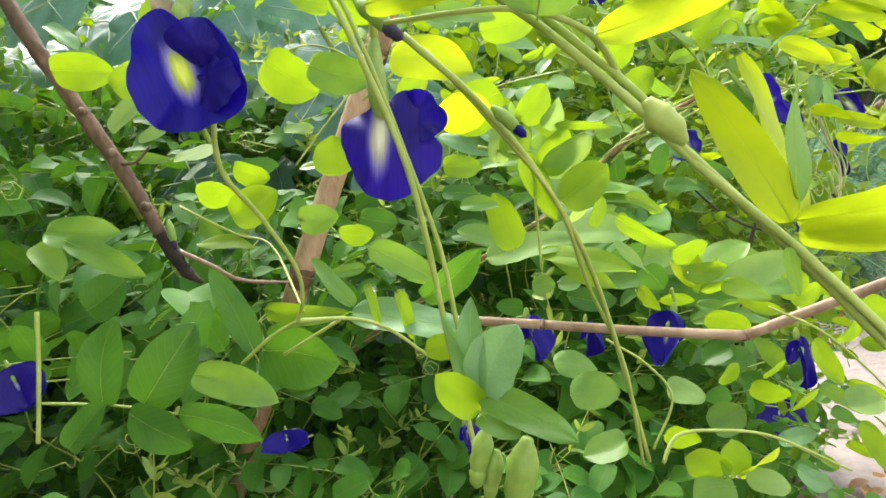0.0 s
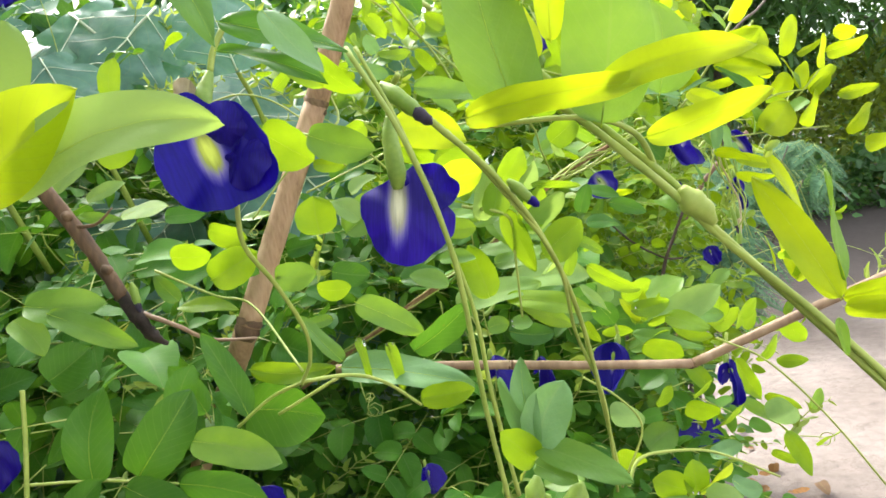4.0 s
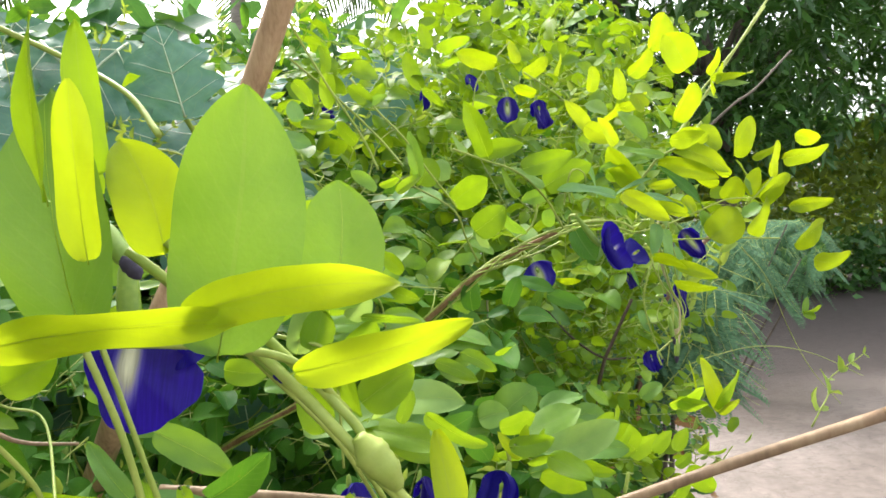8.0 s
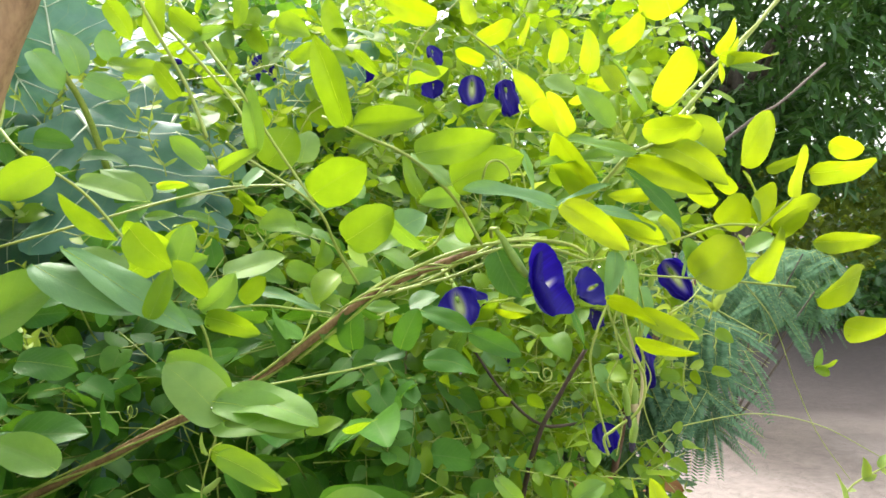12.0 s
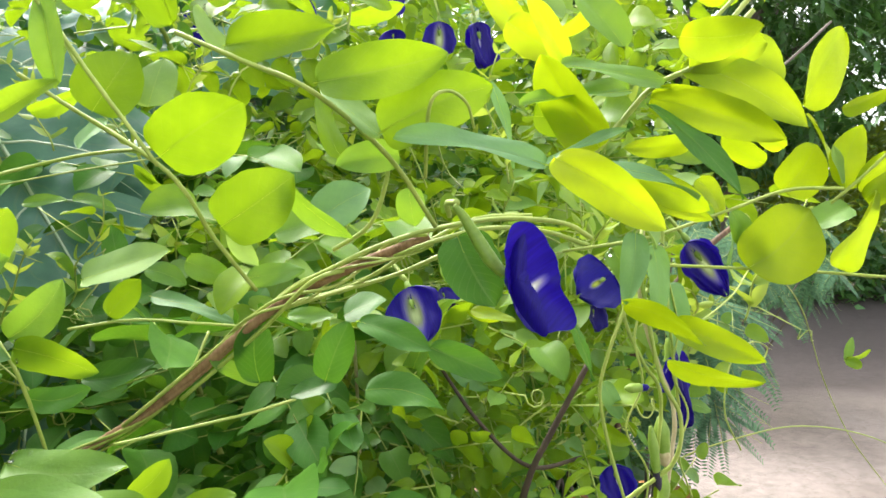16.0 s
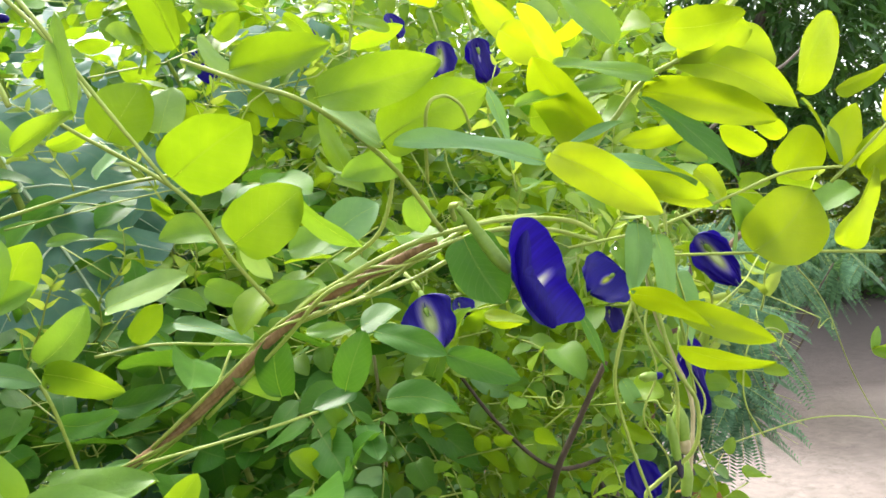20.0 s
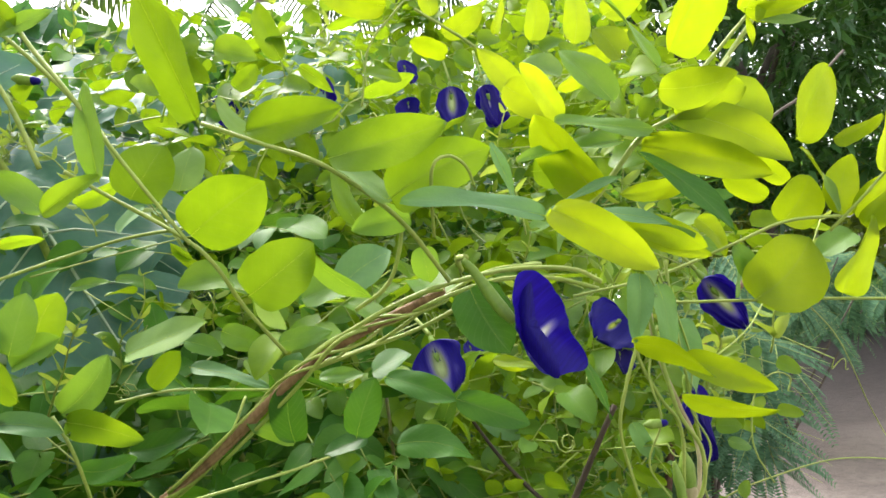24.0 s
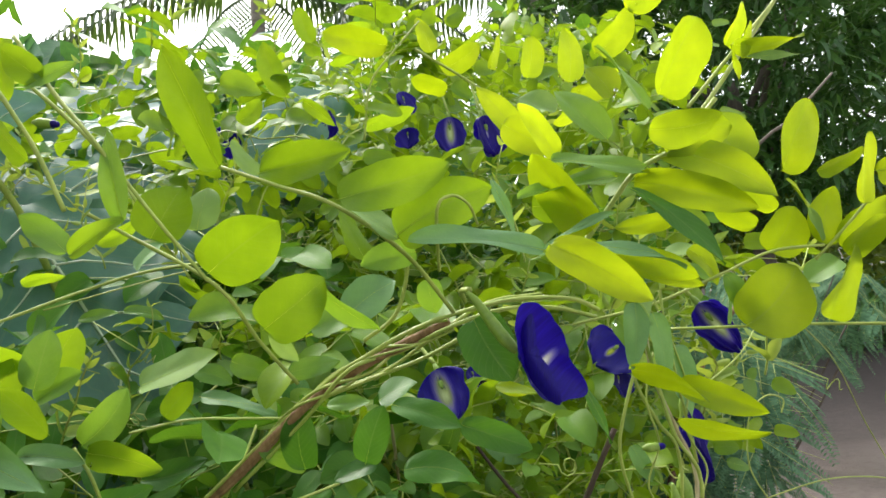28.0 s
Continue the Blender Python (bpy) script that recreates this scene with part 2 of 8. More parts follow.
RIB = leaf_material("leaf_rib", (0.40, 0.54, 0.06), (0.34, 0.50, 0.06), 0.5, (0.66, 0.78, 0.10), 0.72, False)
CALYX = rough_material("calyx", [(0.3, (0.13, 0.25, 0.025)), (0.7, (0.27, 0.38, 0.06))], 80.0, (1, 1, 1), 0.5, 0.0004)
BARK = rough_material("stick_bark", [(0.3, (0.03, 0.018, 0.010)), (0.5, (0.13, 0.075, 0.038)), (0.72, (0.30, 0.20, 0.11))], 45.0, (1, 1, 0.3), 0.75, 0.0015)
POLE = rough_material("weathered_pole", [(0.3, (0.19, 0.11, 0.06)), (0.48, (0.40, 0.25, 0.14)), (0.62, (0.50, 0.34, 0.20)), (0.75, (0.60, 0.45, 0.30))], 55.0, (1, 1, 0.22), 0.7, 0.0015)
CANE = rough_material("bamboo_cane", [(0.3, (0.12, 0.070, 0.038)), (0.5, (0.27, 0.175, 0.100)), (0.72, (0.44, 0.32, 0.20))], 30.0, (1, 1, 0.25), 0.55, 0.0008)
ROPE = rough_material("fibrous_bark", [(0.3, (0.07, 0.038, 0.016)), (0.48, (0.22, 0.125, 0.055)), (0.7, (0.40, 0.26, 0.13))], 70.0, (1, 1, 0.2), 0.75, 0.0012)
CHAR = rough_material("blackened_wood", [(0.3, (0.006, 0.005, 0.005)), (0.7, (0.06, 0.04, 0.03))], 90.0, (1, 1, 1), 0.85, 0.001)
TWIG = rough_material("dark_twig_bark", [(0.3, (0.018, 0.012, 0.007)), (0.7, (0.085, 0.056, 0.032))], 70.0, (1, 1, 0.3), 0.8, 0.0008)
DRY = rough_material("withered", [(0.3, (0.015, 0.012, 0.03)), (0.7, (0.05, 0.04, 0.07))], 120.0, (1, 1, 1), 0.8, 0.0006)
STRAW = rough_material("dry_straw", [(0.3, (0.35, 0.28, 0.15)), (0.7, (0.6, 0.52, 0.33))], 90.0, (1, 1, 0.4), 0.7, 0.0005)
VEIN = rough_material("pale_vein", [(0.3, (0.48, 0.58, 0.42)), (0.7, (0.62, 0.70, 0.54))], 60.0, (1, 1, 1), 0.5, 0.0003)
PALM_BARK = rough_material("palm_bark", [(0.3, (0.16, 0.14, 0.12)), (0.7, (0.38, 0.35, 0.31))], 7.0, (1, 1, 4), 0.85, 0.01)
PALM_LEAF = leaf_material("palm_leaf", (0.05, 0.10, 0.035), (0.03, 0.07, 0.025), 0.4, (0.14, 0.24, 0.03), 0.25, False)
TRUNK = rough_material("tree_bark", [(0.3, (0.05, 0.045, 0.035)), (0.7, (0.17, 0.14, 0.11))], 9.0, (1, 1, 0.3), 0.85, 0.01)


# ---- mesh helpers ----
def mesh_of(name, verts, faces, mat, uvs=None, smooth=True):
    me = bpy.data.meshes.new(name)
    me.from_pydata([tuple(v) for v in verts], [], [tuple(f) for f in faces])
    if uvs is not None:
        layer = me.uv_layers.new(name="UVMap")
        flat = np.empty(2 * len(me.loops), np.float32)
        order = np.empty(len(me.loops), np.int32)
        me.loops.foreach_get("vertex_index", order)
        flat = np.asarray(uvs, np.float32)[order].ravel()
        layer.data.foreach_set("uv", flat)
    me.materials.append(mat)
    if smooth:
        me.polygons.foreach_set("use_smooth", np.ones(len(me.polygons), bool))
    me.update()
    return me


def part(name, mesh, parent, label=""):
    ob = new(name, mesh)
    ob.parent = parent
    return tagged(ob, label)


def empty(name, place, label, category, group=""):
    ob = new(name)
    ob.empty_display_size = 0.02
    ob.location = place
    return tagged(ob, label, category, group)


def smooth_line(points, per=6):
    """A Catmull-Rom line through the points."""
    p = [np.array(q, float) for q in points]
    p = [2 * p[0] - p[1], *p, 2 * p[-1] - p[-2]]
    line = []
    for a, b, c, d in zip(p, p[1:], p[2:], p[3:]):
        for s in np.arange(per) / per:
            line.append(0.5 * (2 * b + (c - a) * s + (2 * a - 5 * b + 4 * c - d) * s**2 + (3 * b - a - 3 * c + d) * s**3))
    return np.array(line + [p[-2]])


def tube_data(line, radii, sides=7, lumps=0.0, seed=0):
    """Rings of a tube along a line, with end caps."""
    rng = np.random.default_rng(seed)
    line = np.asarray(line, float)
    radii = np.interp(np.linspace(0, 1, len(line)), np.linspace(0, 1, len(radii)), radii)
    tang = np.gradient(line, axis=0)
    tang /= np.linalg.norm(tang, axis=1)[:, None] + 1e-9
    ref = np.array((0.3, 0.2, 0.93)) if abs(tang[0, 2]) < 0.9 else np.array((1.0, 0.1, 0.0))
    verts, faces = [], []
    for n, (c, t, r) in enumerate(zip(line, tang, radii)):
        ref = ref - t * (ref @ t)
        ref /= np.linalg.norm(ref) + 1e-9
        side = np.cross(t, ref)
        wob = 1 + lumps * rng.normal(size=sides)
        for k in range(sides):
            a = 2 * math.pi * k / sides
            verts.append(c + r * wob[k] * (math.cos(a) * ref + math.sin(a) * side))
    for n in range(len(line) - 1):
        for k in range(sides):
            a, b = n * sides + k, n * sides + (k + 1) % sides
            faces.append((a, b, b + sides, a + sides))
    faces.append(tuple(range(sides))[::-1])
    faces.append(tuple(range((len(line) - 1) * sides, len(line) * sides)))
    return verts, faces


def tube(name, points, radii, mat, sides=7, lumps=0.0, per=6, seed=0):
    v, f = tube_data(smooth_line(points, per), radii, sides, lumps, seed)
    return mesh_of(name, v, f, mat)


def blade_grid(rows, cols, width, curl=0.0, fold=0.12, wave=0.0, tip=0.62, seed=0):
    """A leaf blade 1 long along +y with its upper side to +z: (verts, faces, uvs). tip below 0.5 is fuller at the base."""
    rng = np.random.default_rng(seed)
    ph = rng.uniform(0, 6.28)
    verts, uvs, faces = [], [], []
    for i in range(rows + 1):
        v = 0.5 - 0.5 * math.cos(math.pi * i / rows)
        w = 0.5 * width * max(1 - abs(2 * v ** (tip + 0.20) - 1) ** 2.3, 0.0) ** (0.45 + 0.27 * v * v)
        if i in (0, rows):
            w = 0.03 * width
        for j in range(cols + 1):
            u = 2 * j / cols - 1
            x = u * w
            z = fold * abs(x) - curl * v * v + wave * math.sin(7 * v + ph + 2 * u) * abs(u)
            y = v - 0.04 * curl * v
            verts.append((x, y, z))
            uvs.append((0.5 + 0.5 * u, v))
    for i in range(rows):
        for j in range(cols):
            a = i * (cols + 1) + j
            faces.append((a, a + 1, a + cols + 2, a + cols + 1))
    return np.array(verts), faces, uvs


def frame_of(base, tip, facing):
    """Axes for a blade from base to tip whose upper side looks along facing: rows are x, y, z, and the length."""
    base, tip = np.array(base, float), np.array(tip, float)
    y = tip - base
    length = np.linalg.norm(y)
    y /= length
    z = np.array(facing, float)
    z = z - y * (z @ y)
    z /= np.linalg.norm(z) + 1e-9
    return np.array((np.cross(y, z), y, z)), length




LEAF_LABELS = {
    YOUNG: "lime green butterfly pea leaf lit from behind",
    LIME: "yellow-lime butterfly pea leaf, its glow put in the colour",
    DIM_LIME: "lime green butterfly pea leaf on a runner, its colour dimmed",
    GOLD: "golden yellow young butterfly pea leaf, backlit glow in its colour",
    FRESH: "fresh mid green butterfly pea leaf in the vine",
    MATURE: "dark green mature butterfly pea leaf, darkened for vine shade",
    BLUISH: "waxy bluish green butterfly pea leaf, sky sheen in its colour",
    PALE: "pale green matt butterfly pea leaf, front-lit tone in its colour",
}
leaf_homes = []


def leaf_home(parent, base, mat):
    """The leaf that a leaflet belongs to: the parent where its foot is near, else a leaf of its own or one beside it of the same kind."""
    base = np.array(base, float)
    if mat not in LEAF_LABELS or not parent.name.startswith("butterfly_pea_leaf") or np.linalg.norm(base - np.array(parent.location)) < 0.028:
        return parent
    for at, kind_of, thing in leaf_homes:
        if kind_of == mat and np.linalg.norm(base - at) < 0.026:
            return thing
    thing = empty("butterfly_pea_leaf", tuple(base), LEAF_LABELS[mat], "leaf", "near butterfly pea leaves")
    leaf_homes.append((base, mat, thing))
    return thing


def leaflet(parent, base, tip, width, facing, mat, curl=0.1, fold=0.2, wave=0.03, seed=0, name="leaflet", full=0.62):
    """One leaflet as a part: its mesh is laid in its parent's space, with a twist, sway and tilt of its own."""
    own = np.random.default_rng(seed + 700)
    parent = leaf_home(parent, base, mat)
    facing = np.array(facing, float) + 0.22 * own.normal(size=3)
    axes, length = frame_of(base, tip, facing)
    v, f, uv = blade_grid(20, 8, width, curl + 0.05 * own.normal(), fold + 0.10 * own.normal(), wave, full, seed)
    sway, twist, nip = 0.05 * own.normal(), 0.28 * own.normal(), own.uniform(0.0, 0.05)

    def bent(q):
        q = np.array(q, float)
        t = np.clip(q[:, 1], 0, 1)
        a = twist * t
        x, z = q[:, 0] * np.cos(a) - q[:, 2] * np.sin(a), q[:, 0] * np.sin(a) + q[:, 2] * np.cos(a)
        return np.stack([x + 4 * sway * t * (1 - t), q[:, 1], z], 1)

    edge_nip = np.abs(v[:, 0]) > 0.97 * np.interp(v[:, 1], v[4::9, 1], np.abs(v[8::9, 0]))
    v[edge_nip, 0] *= 1 - nip * (0.5 + 0.5 * np.sin(23 * v[edge_nip, 1] + seed))
    here = np.array(parent.location)
    blade = part(name, mesh_of(name, (bent(v) * length) @ axes + np.array(base, float) - here, f, mat, uv), parent)
    spine = bent([(0, t - 0.04 * curl * t, -curl * t * t) for t in (-0.025, 0.0, 0.2, 0.45, 0.7, 0.93)])
    part("midrib", mesh_of("midrib", *tube_data((spine * length) @ axes + np.array(base, float) - here, (0.0050 * length, 0.0010 * length, 0.0004 * length), 4), RIB), blade)
    return blade


def leaf_mass(name, centres, axes_y, axes_z, lengths, mat, width=0.6, rows=5, cols=2, curl=0.2, fold=0.24, label="", category="foliage", kinds=4, close=-99.0):
    """Many small leaves as one mesh."""
    all_v, all_f, all_uv, count = [], [], [], 0
    pick = np.random.default_rng(5).integers(0, kinds, len(centres))
    x = np.cross(axes_y, axes_z)
    near = centres[:, 1] < close
    for k in range(2 * kinds):
        fine, k = k >= kinds, k % kinds
        v, f, uv = blade_grid(8 if fine else rows, 4 if fine else cols, width * (0.85 + 0.12 * k), curl * (0.2 + 0.6 * k), fold * (0.5 + 0.4 * k), 0.03, 0.50 + 0.05 * k, k)
        sel = np.where((pick == k) & (near == fine))[0]
        if not len(sel):
            continue
        placed = centres[sel, None] + lengths[sel, None, None] * (v[None, :, 0:1] * x[sel, None] + v[None, :, 1:2] * axes_y[sel, None] + v[None, :, 2:3] * axes_z[sel, None])
        faces = np.array(f)[None] + (count + len(v) * np.arange(len(sel)))[:, None, None]
        all_v.append(placed.reshape(-1, 3))
        all_f.append(faces.reshape(-1, 4))
        all_uv.append(np.tile(np.array(uv), (len(sel), 1)))
        count += len(v) * len(sel)
    verts, faces, uvs = np.concatenate(all_v), np.concatenate(all_f), np.concatenate(all_uv)
    me = bpy.data.meshes.new(name)
    me.vertices.add(len(verts))
    me.vertices.foreach_set("co", verts.astype(np.float32).ravel())
    me.loops.add(faces.size)
    me.loops.foreach_set("vertex_index", faces.astype(np.int32).ravel())
    me.polygons.add(len(faces))
    me.polygons.foreach_set("loop_start", np.arange(0, faces.size, 4, dtype=np.int32))
    me.polygons.foreach_set("use_smooth", np.ones(len(faces), bool))
    layer = me.uv_layers.new(name="UVMap")
    layer.data.foreach_set("uv", uvs[faces.ravel()].astype(np.float32).ravel())
    me.materials.append(mat)
    me.update(calc_edges=True)
    return tagged(new(name, me), label, category, kind="stuff")


def unit(a):
    return a / (np.linalg.norm(a, axis=-1, keepdims=True) + 1e-9)


def sprays(rng, places, size, lift=0.6):
    """Pinnate leaves of five or seven leaflets at the places: centres, axes and lengths of all leaflets, and the stalk lines."""
    cs, ys, zs, ls, stalks = [], [], [], [], []
    for p in places:
        head = unit(np.array((rng.normal(), rng.normal() - 0.5, 0.3 * rng.normal())))
        up = unit(np.array((0.45 * rng.normal(), -0.35 + 0.45 * rng.normal(), lift + 0.3 * rng.normal())))
        up = unit(up - head * (up @ head))
        side = np.cross(head, up)
        s = size * rng.uniform(0.7, 1.25) * (1 - 0.48 * np.clip((p[0] - 0.16) / 0.1, 0, 1) * np.clip((1.26 - p[2]) / 0.06, 0, 1) * (p[1] < 1.3))
        pairs = rng.integers(2, 4)
        length = s * (0.9 * pairs + 0.5)
        stalks.append((p - 0.6 * s * head, p + 0.5 * length * head - 0.05 * s * up, p + length * head - 0.25 * s * up))
        for k in range(pairs):
            at = p + head * s * (0.35 + 0.9 * k) - 0.08 * k * s * up
            for sign in (-1, 1):
                y = unit(sign * side + head * rng.uniform(0.1, 0.7) + up * rng.uniform(-0.5, 0.25))
                z = unit(up + 0.35 * rng.normal(size=3))
                z = unit(z - y * (z @ y))
                cs.append(at), ys.append(y), zs.append(z), ls.append(s * rng.uniform(0.75, 1.15))
        y = unit(head - 0.3 * up * rng.uniform(0, 1))
        z = unit(up - y * (up @ y))
        cs.append(p + head * length), ys.append(y), zs.append(z), ls.append(s * rng.uniform(0.9, 1.3))
    return np.array(cs), np.array(ys), np.array(zs), np.array(ls), stalks


def stalk_mass(name, lines, radius, mat, label):
    """Thin stalks as one mesh of three-sided rods."""
    verts, faces = [], []
    for line in lines:
        v, f = tube_data(np.array(line), (radius, radius * 0.6), 3)
        faces += [tuple(len(verts) + i for i in q) for q in f]
        verts += list(v)
    return tagged(new(name, mesh_of(name, verts, faces, mat)), label, "stems", kind="stuff")


# ---- ground ----
def ground_material():
    m, nt, out = material("trodden_earth")
    link = nt.links.new
    tex = nt.nodes.new("ShaderNodeTexCoord")
    big = node(nt, "ShaderNodeTexNoise", Scale=0.9, Detail=5.0)
    mid = node(nt, "ShaderNodeTexNoise", Scale=14.0, Detail=8.0, Roughness=0.7)
    crack = nt.nodes.new("ShaderNodeTexVoronoi")
    crack.feature = "DISTANCE_TO_EDGE"
    crack.inputs["Scale"].default_value = 4.0
    warp = mix_colour(nt, 0.12, tex.outputs["Object"], mid.outputs["Color"], "LINEAR_LIGHT")
    for n in (big, mid):
        link(tex.outputs["Object"], n.inputs["Vector"])
    link(warp, crack.inputs["Vector"])
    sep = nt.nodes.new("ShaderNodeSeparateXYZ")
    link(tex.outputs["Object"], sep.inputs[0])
    # Tree shade on the far earth is painted in as a darker colour.
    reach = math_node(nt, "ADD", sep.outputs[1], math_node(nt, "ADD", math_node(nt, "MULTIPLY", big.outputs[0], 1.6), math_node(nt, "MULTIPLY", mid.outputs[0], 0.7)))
    reached = ramp(nt, math_node(nt, "MULTIPLY", reach, 0.1), [(0.48, (0, 0, 0)), (0.58, (1, 1, 1))])
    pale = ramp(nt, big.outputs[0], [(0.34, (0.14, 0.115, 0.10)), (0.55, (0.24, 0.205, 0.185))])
    shaded_earth = mix_colour(nt, reached, pale, (0.058, 0.046, 0.042))
    tone = ramp(nt, mid.outputs[0], [(0.3, (0.7, 0.68, 0.66)), (0.7, (1.15, 1.13, 1.1))])
    col = mix_colour(nt, 1.0, shaded_earth, tone, "MULTIPLY")
    line = ramp(nt, crack.outputs["Distance"], [(0.0, (0.45, 0.42, 0.4)), (0.02, (1, 1, 1))])
    col = mix_colour(nt, 0.6, col, line, "MULTIPLY")
    bump = node(nt, "ShaderNodeBump", Strength=0.6, Distance=0.015)
    link(mid.outputs[0], bump.inputs["Height"])
    skin = node(nt, "ShaderNodeBsdfPrincipled", Roughness=0.9)
    link(col, skin.inputs["Base Color"])
    link(bump.outputs[0], skin.inputs["Normal"])
    link(skin.outputs[0], out.inputs[0])
    return m


rng = np.random.default_rng(11)
n = 90
side = np.concatenate([np.linspace(-400, -12, 12), np.linspace(-10, 16, 80), np.linspace(18, 400, 12)])
deep = np.concatenate([np.linspace(-400, -8, 10), np.linspace(-6, 20, 80), np.linspace(24, 900, 12)])
verts = [(x, y, 0.03 * noise.noise((0.8 * x, 0.8 * y, 0)) + 0.012 * noise.noise((4 * x, 4 * y, 3))) for y in deep for x in side]
faces = [(j * len(side) + i, j * len(side) + i + 1, (j + 1) * len(side) + i + 1, (j + 1) * len(side) + i) for j in range(len(deep) - 1) for i in range(len(side) - 1)]
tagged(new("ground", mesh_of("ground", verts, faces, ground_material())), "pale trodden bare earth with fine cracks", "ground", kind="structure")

# ---- vine mass ----
rng = np.random.default_rng(3)


def front(x, z):
    """How far ahead the vine wall begins, by place along it and height."""
    y = 0.70 + 0.22 * np.clip((z - 1.30) / 0.08, 0, 1)
    y -= 0.26 * np.clip((1.21 - z) / 0.2, 0, 1)
    y -= 0.22 * np.clip((-0.02 - x) / 0.15, 0, 1) * np.clip((1.36 - z) / 0.1, 0, 1)
    return y


def edge(y, z):
    """Where the vine wall ends beside the path."""
    return 0.20 + 0.42 * y - 0.12 * np.clip((1.15 - z) / 0.4, 0, 1)


HOLLOWS = ((0.28, 0.60, 1.255), (0.37, 0.575, 1.265), (0.45, 0.625, 1.27))  # airy pockets round the open blooms


def vine_places(count, depth, low, high, left=-1.3):
    out = []
    while len(out) < count:
        x, z, d = rng.uniform(left, 1.0), rng.uniform(low, high), depth * rng.random() ** 1.2
        y = front(x, z) + d + 0.08 * noise.noise((6 * x, 6 * z, 1))
        if x > edge(y, z) + 0.08 * noise.noise((5 * y, 5 * z, 7)):
            continue
        if z > 1.60 + 0.30 * np.clip(y - 0.95, 0, 0.8) + 0.12 * noise.noise((4 * x, 4 * y, 2)) - 0.08 * np.clip((0.1 - x) / 0.4, 0, 1):
            continue
        if z > 1.20 and x > -0.35 and rng.random() < 0.55 * np.clip((0.16 - x) / 0.15, 0, 1):
            continue
        if any((x - a) ** 2 + (y + 0.04 - b) ** 2 + (z - c) ** 2 < 0.085 ** 2 for a, b, c in HOLLOWS):
            continue
        out.append((x, y, z))
    return np.array(out)


upper = vine_places(2700, 0.95, 1.16, 1.95)
lower = vine_places(3200, 0.8, 0.05, 1.24)
# Unseen vine added overhead and at the left to shade the leaves below.
over = np.stack([rng.uniform(-1.0, -0.14, 1300), rng.uniform(-0.7, 0.30, 1300), rng.uniform(1.50, 1.85, 1300)], 1)
shade_wall = np.stack([rng.uniform(-1.1, -0.42, 900), rng.uniform(-0.6, 0.5, 900), rng.uniform(0.8, 1.6, 900)], 1)
shade_canopy = np.stack([rng.uniform(-1.7, -0.36, 1800), rng.uniform(0.55, 1.22, 1800), rng.uniform(1.86, 2.14, 1800)], 1)
shade_canopy = np.concatenate([shade_canopy, over])
mid, half = np.array((-0.75, 0.4, 1.82)), np.array((1.05, 1.0, 0.34))
away = (((shade_canopy - mid) / half) ** 2).sum(1) + 0.5 * np.array([noise.noise(tuple(3.2 * q)) for q in shade_canopy])
shade_canopy = shade_canopy[away < 1.15]
# Backing leaves added to block light from behind and darken the gaps.
inner = np.stack([rng.uniform(-0.9, 0.62, 1500), rng.uniform(1.35, 1.75, 1500), rng.uniform(0.05, 1.42, 1500)], 1)
open_edge = vine_places(900, 0.45, 0.80, 1.24, 0.16)
open_edge = open_edge[open_edge[:, 0] < edge(open_edge[:, 1], open_edge[:, 2]) - 0.06]
every = np.concatenate([upper, lower, open_edge, shade_wall, shade_canopy, inner])
# Age by height; lower, left and inner leaves get darker colours for shade.
age_shade = 1.23 + 0.22 * np.clip((0.12 - every[:, 0]) / 0.3, 0, 1) + 0.10 * np.clip((0.29 - every[:, 0]) / 0.15, 0, 1) + 0.10 * rng.normal(size=len(every)) - every[:, 2]
age_shade += 0.5 * (every[:, 1] > 1.32) - 0.21 * np.clip((every[:, 0] - 0.20) / 0.14, 0, 1)
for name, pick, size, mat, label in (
    ("young_vine_foliage", age_shade < 0, 0.028, YOUNG_MASS, "lime green butterfly pea leaves crowding the upper vine"),
    ("mature_vine_foliage", (age_shade >= 0) & (age_shade < 0.12), 0.030, MATURE_MASS, "green butterfly pea leaves of the middle vine"),
    ("old_vine_foliage", age_shade >= 0.12, 0.032, SHADED_OLD_MASS, "deep green old butterfly pea leaves, darkened for the lower vine's shade"),
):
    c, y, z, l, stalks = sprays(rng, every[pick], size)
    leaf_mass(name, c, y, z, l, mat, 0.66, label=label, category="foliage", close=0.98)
    stalk_mass(name.replace("foliage", "stalks"), stalks, 0.0007, STEM, "thin green leaf stalks among the " + name.split("_")[0] + " vine leaves")

# runners that twine through the wall
lines = []
for k in range(230):
    x, z0 = rng.uniform(-1.0, 0.6), rng.uniform(0.5, 1.45)
    p = np.array((x, front(x, z0) + rng.uniform(0.0, 0.3), z0))
    go = unit(np.array((rng.normal(), 0.3 * rng.normal(), rng.normal())))
    line = [p]
    for _ in range(9):
        go = unit(go + 0.35 * rng.normal(size=3) * (1, 0.5, 1))
        line.append(line[-1] + 0.035 * go)
    if max(q[0] - edge(q[1], q[2]) for q in line) < 0.02 and min(q[1] - front(q[0], q[2]) for q in line) > -0.03:
        lines.append(smooth_line(line, 2))
stalk_mass("twining_runners", lines, 0.0012, STEM, "tangled green runners within the vine")

# curling tendrils
lines = []
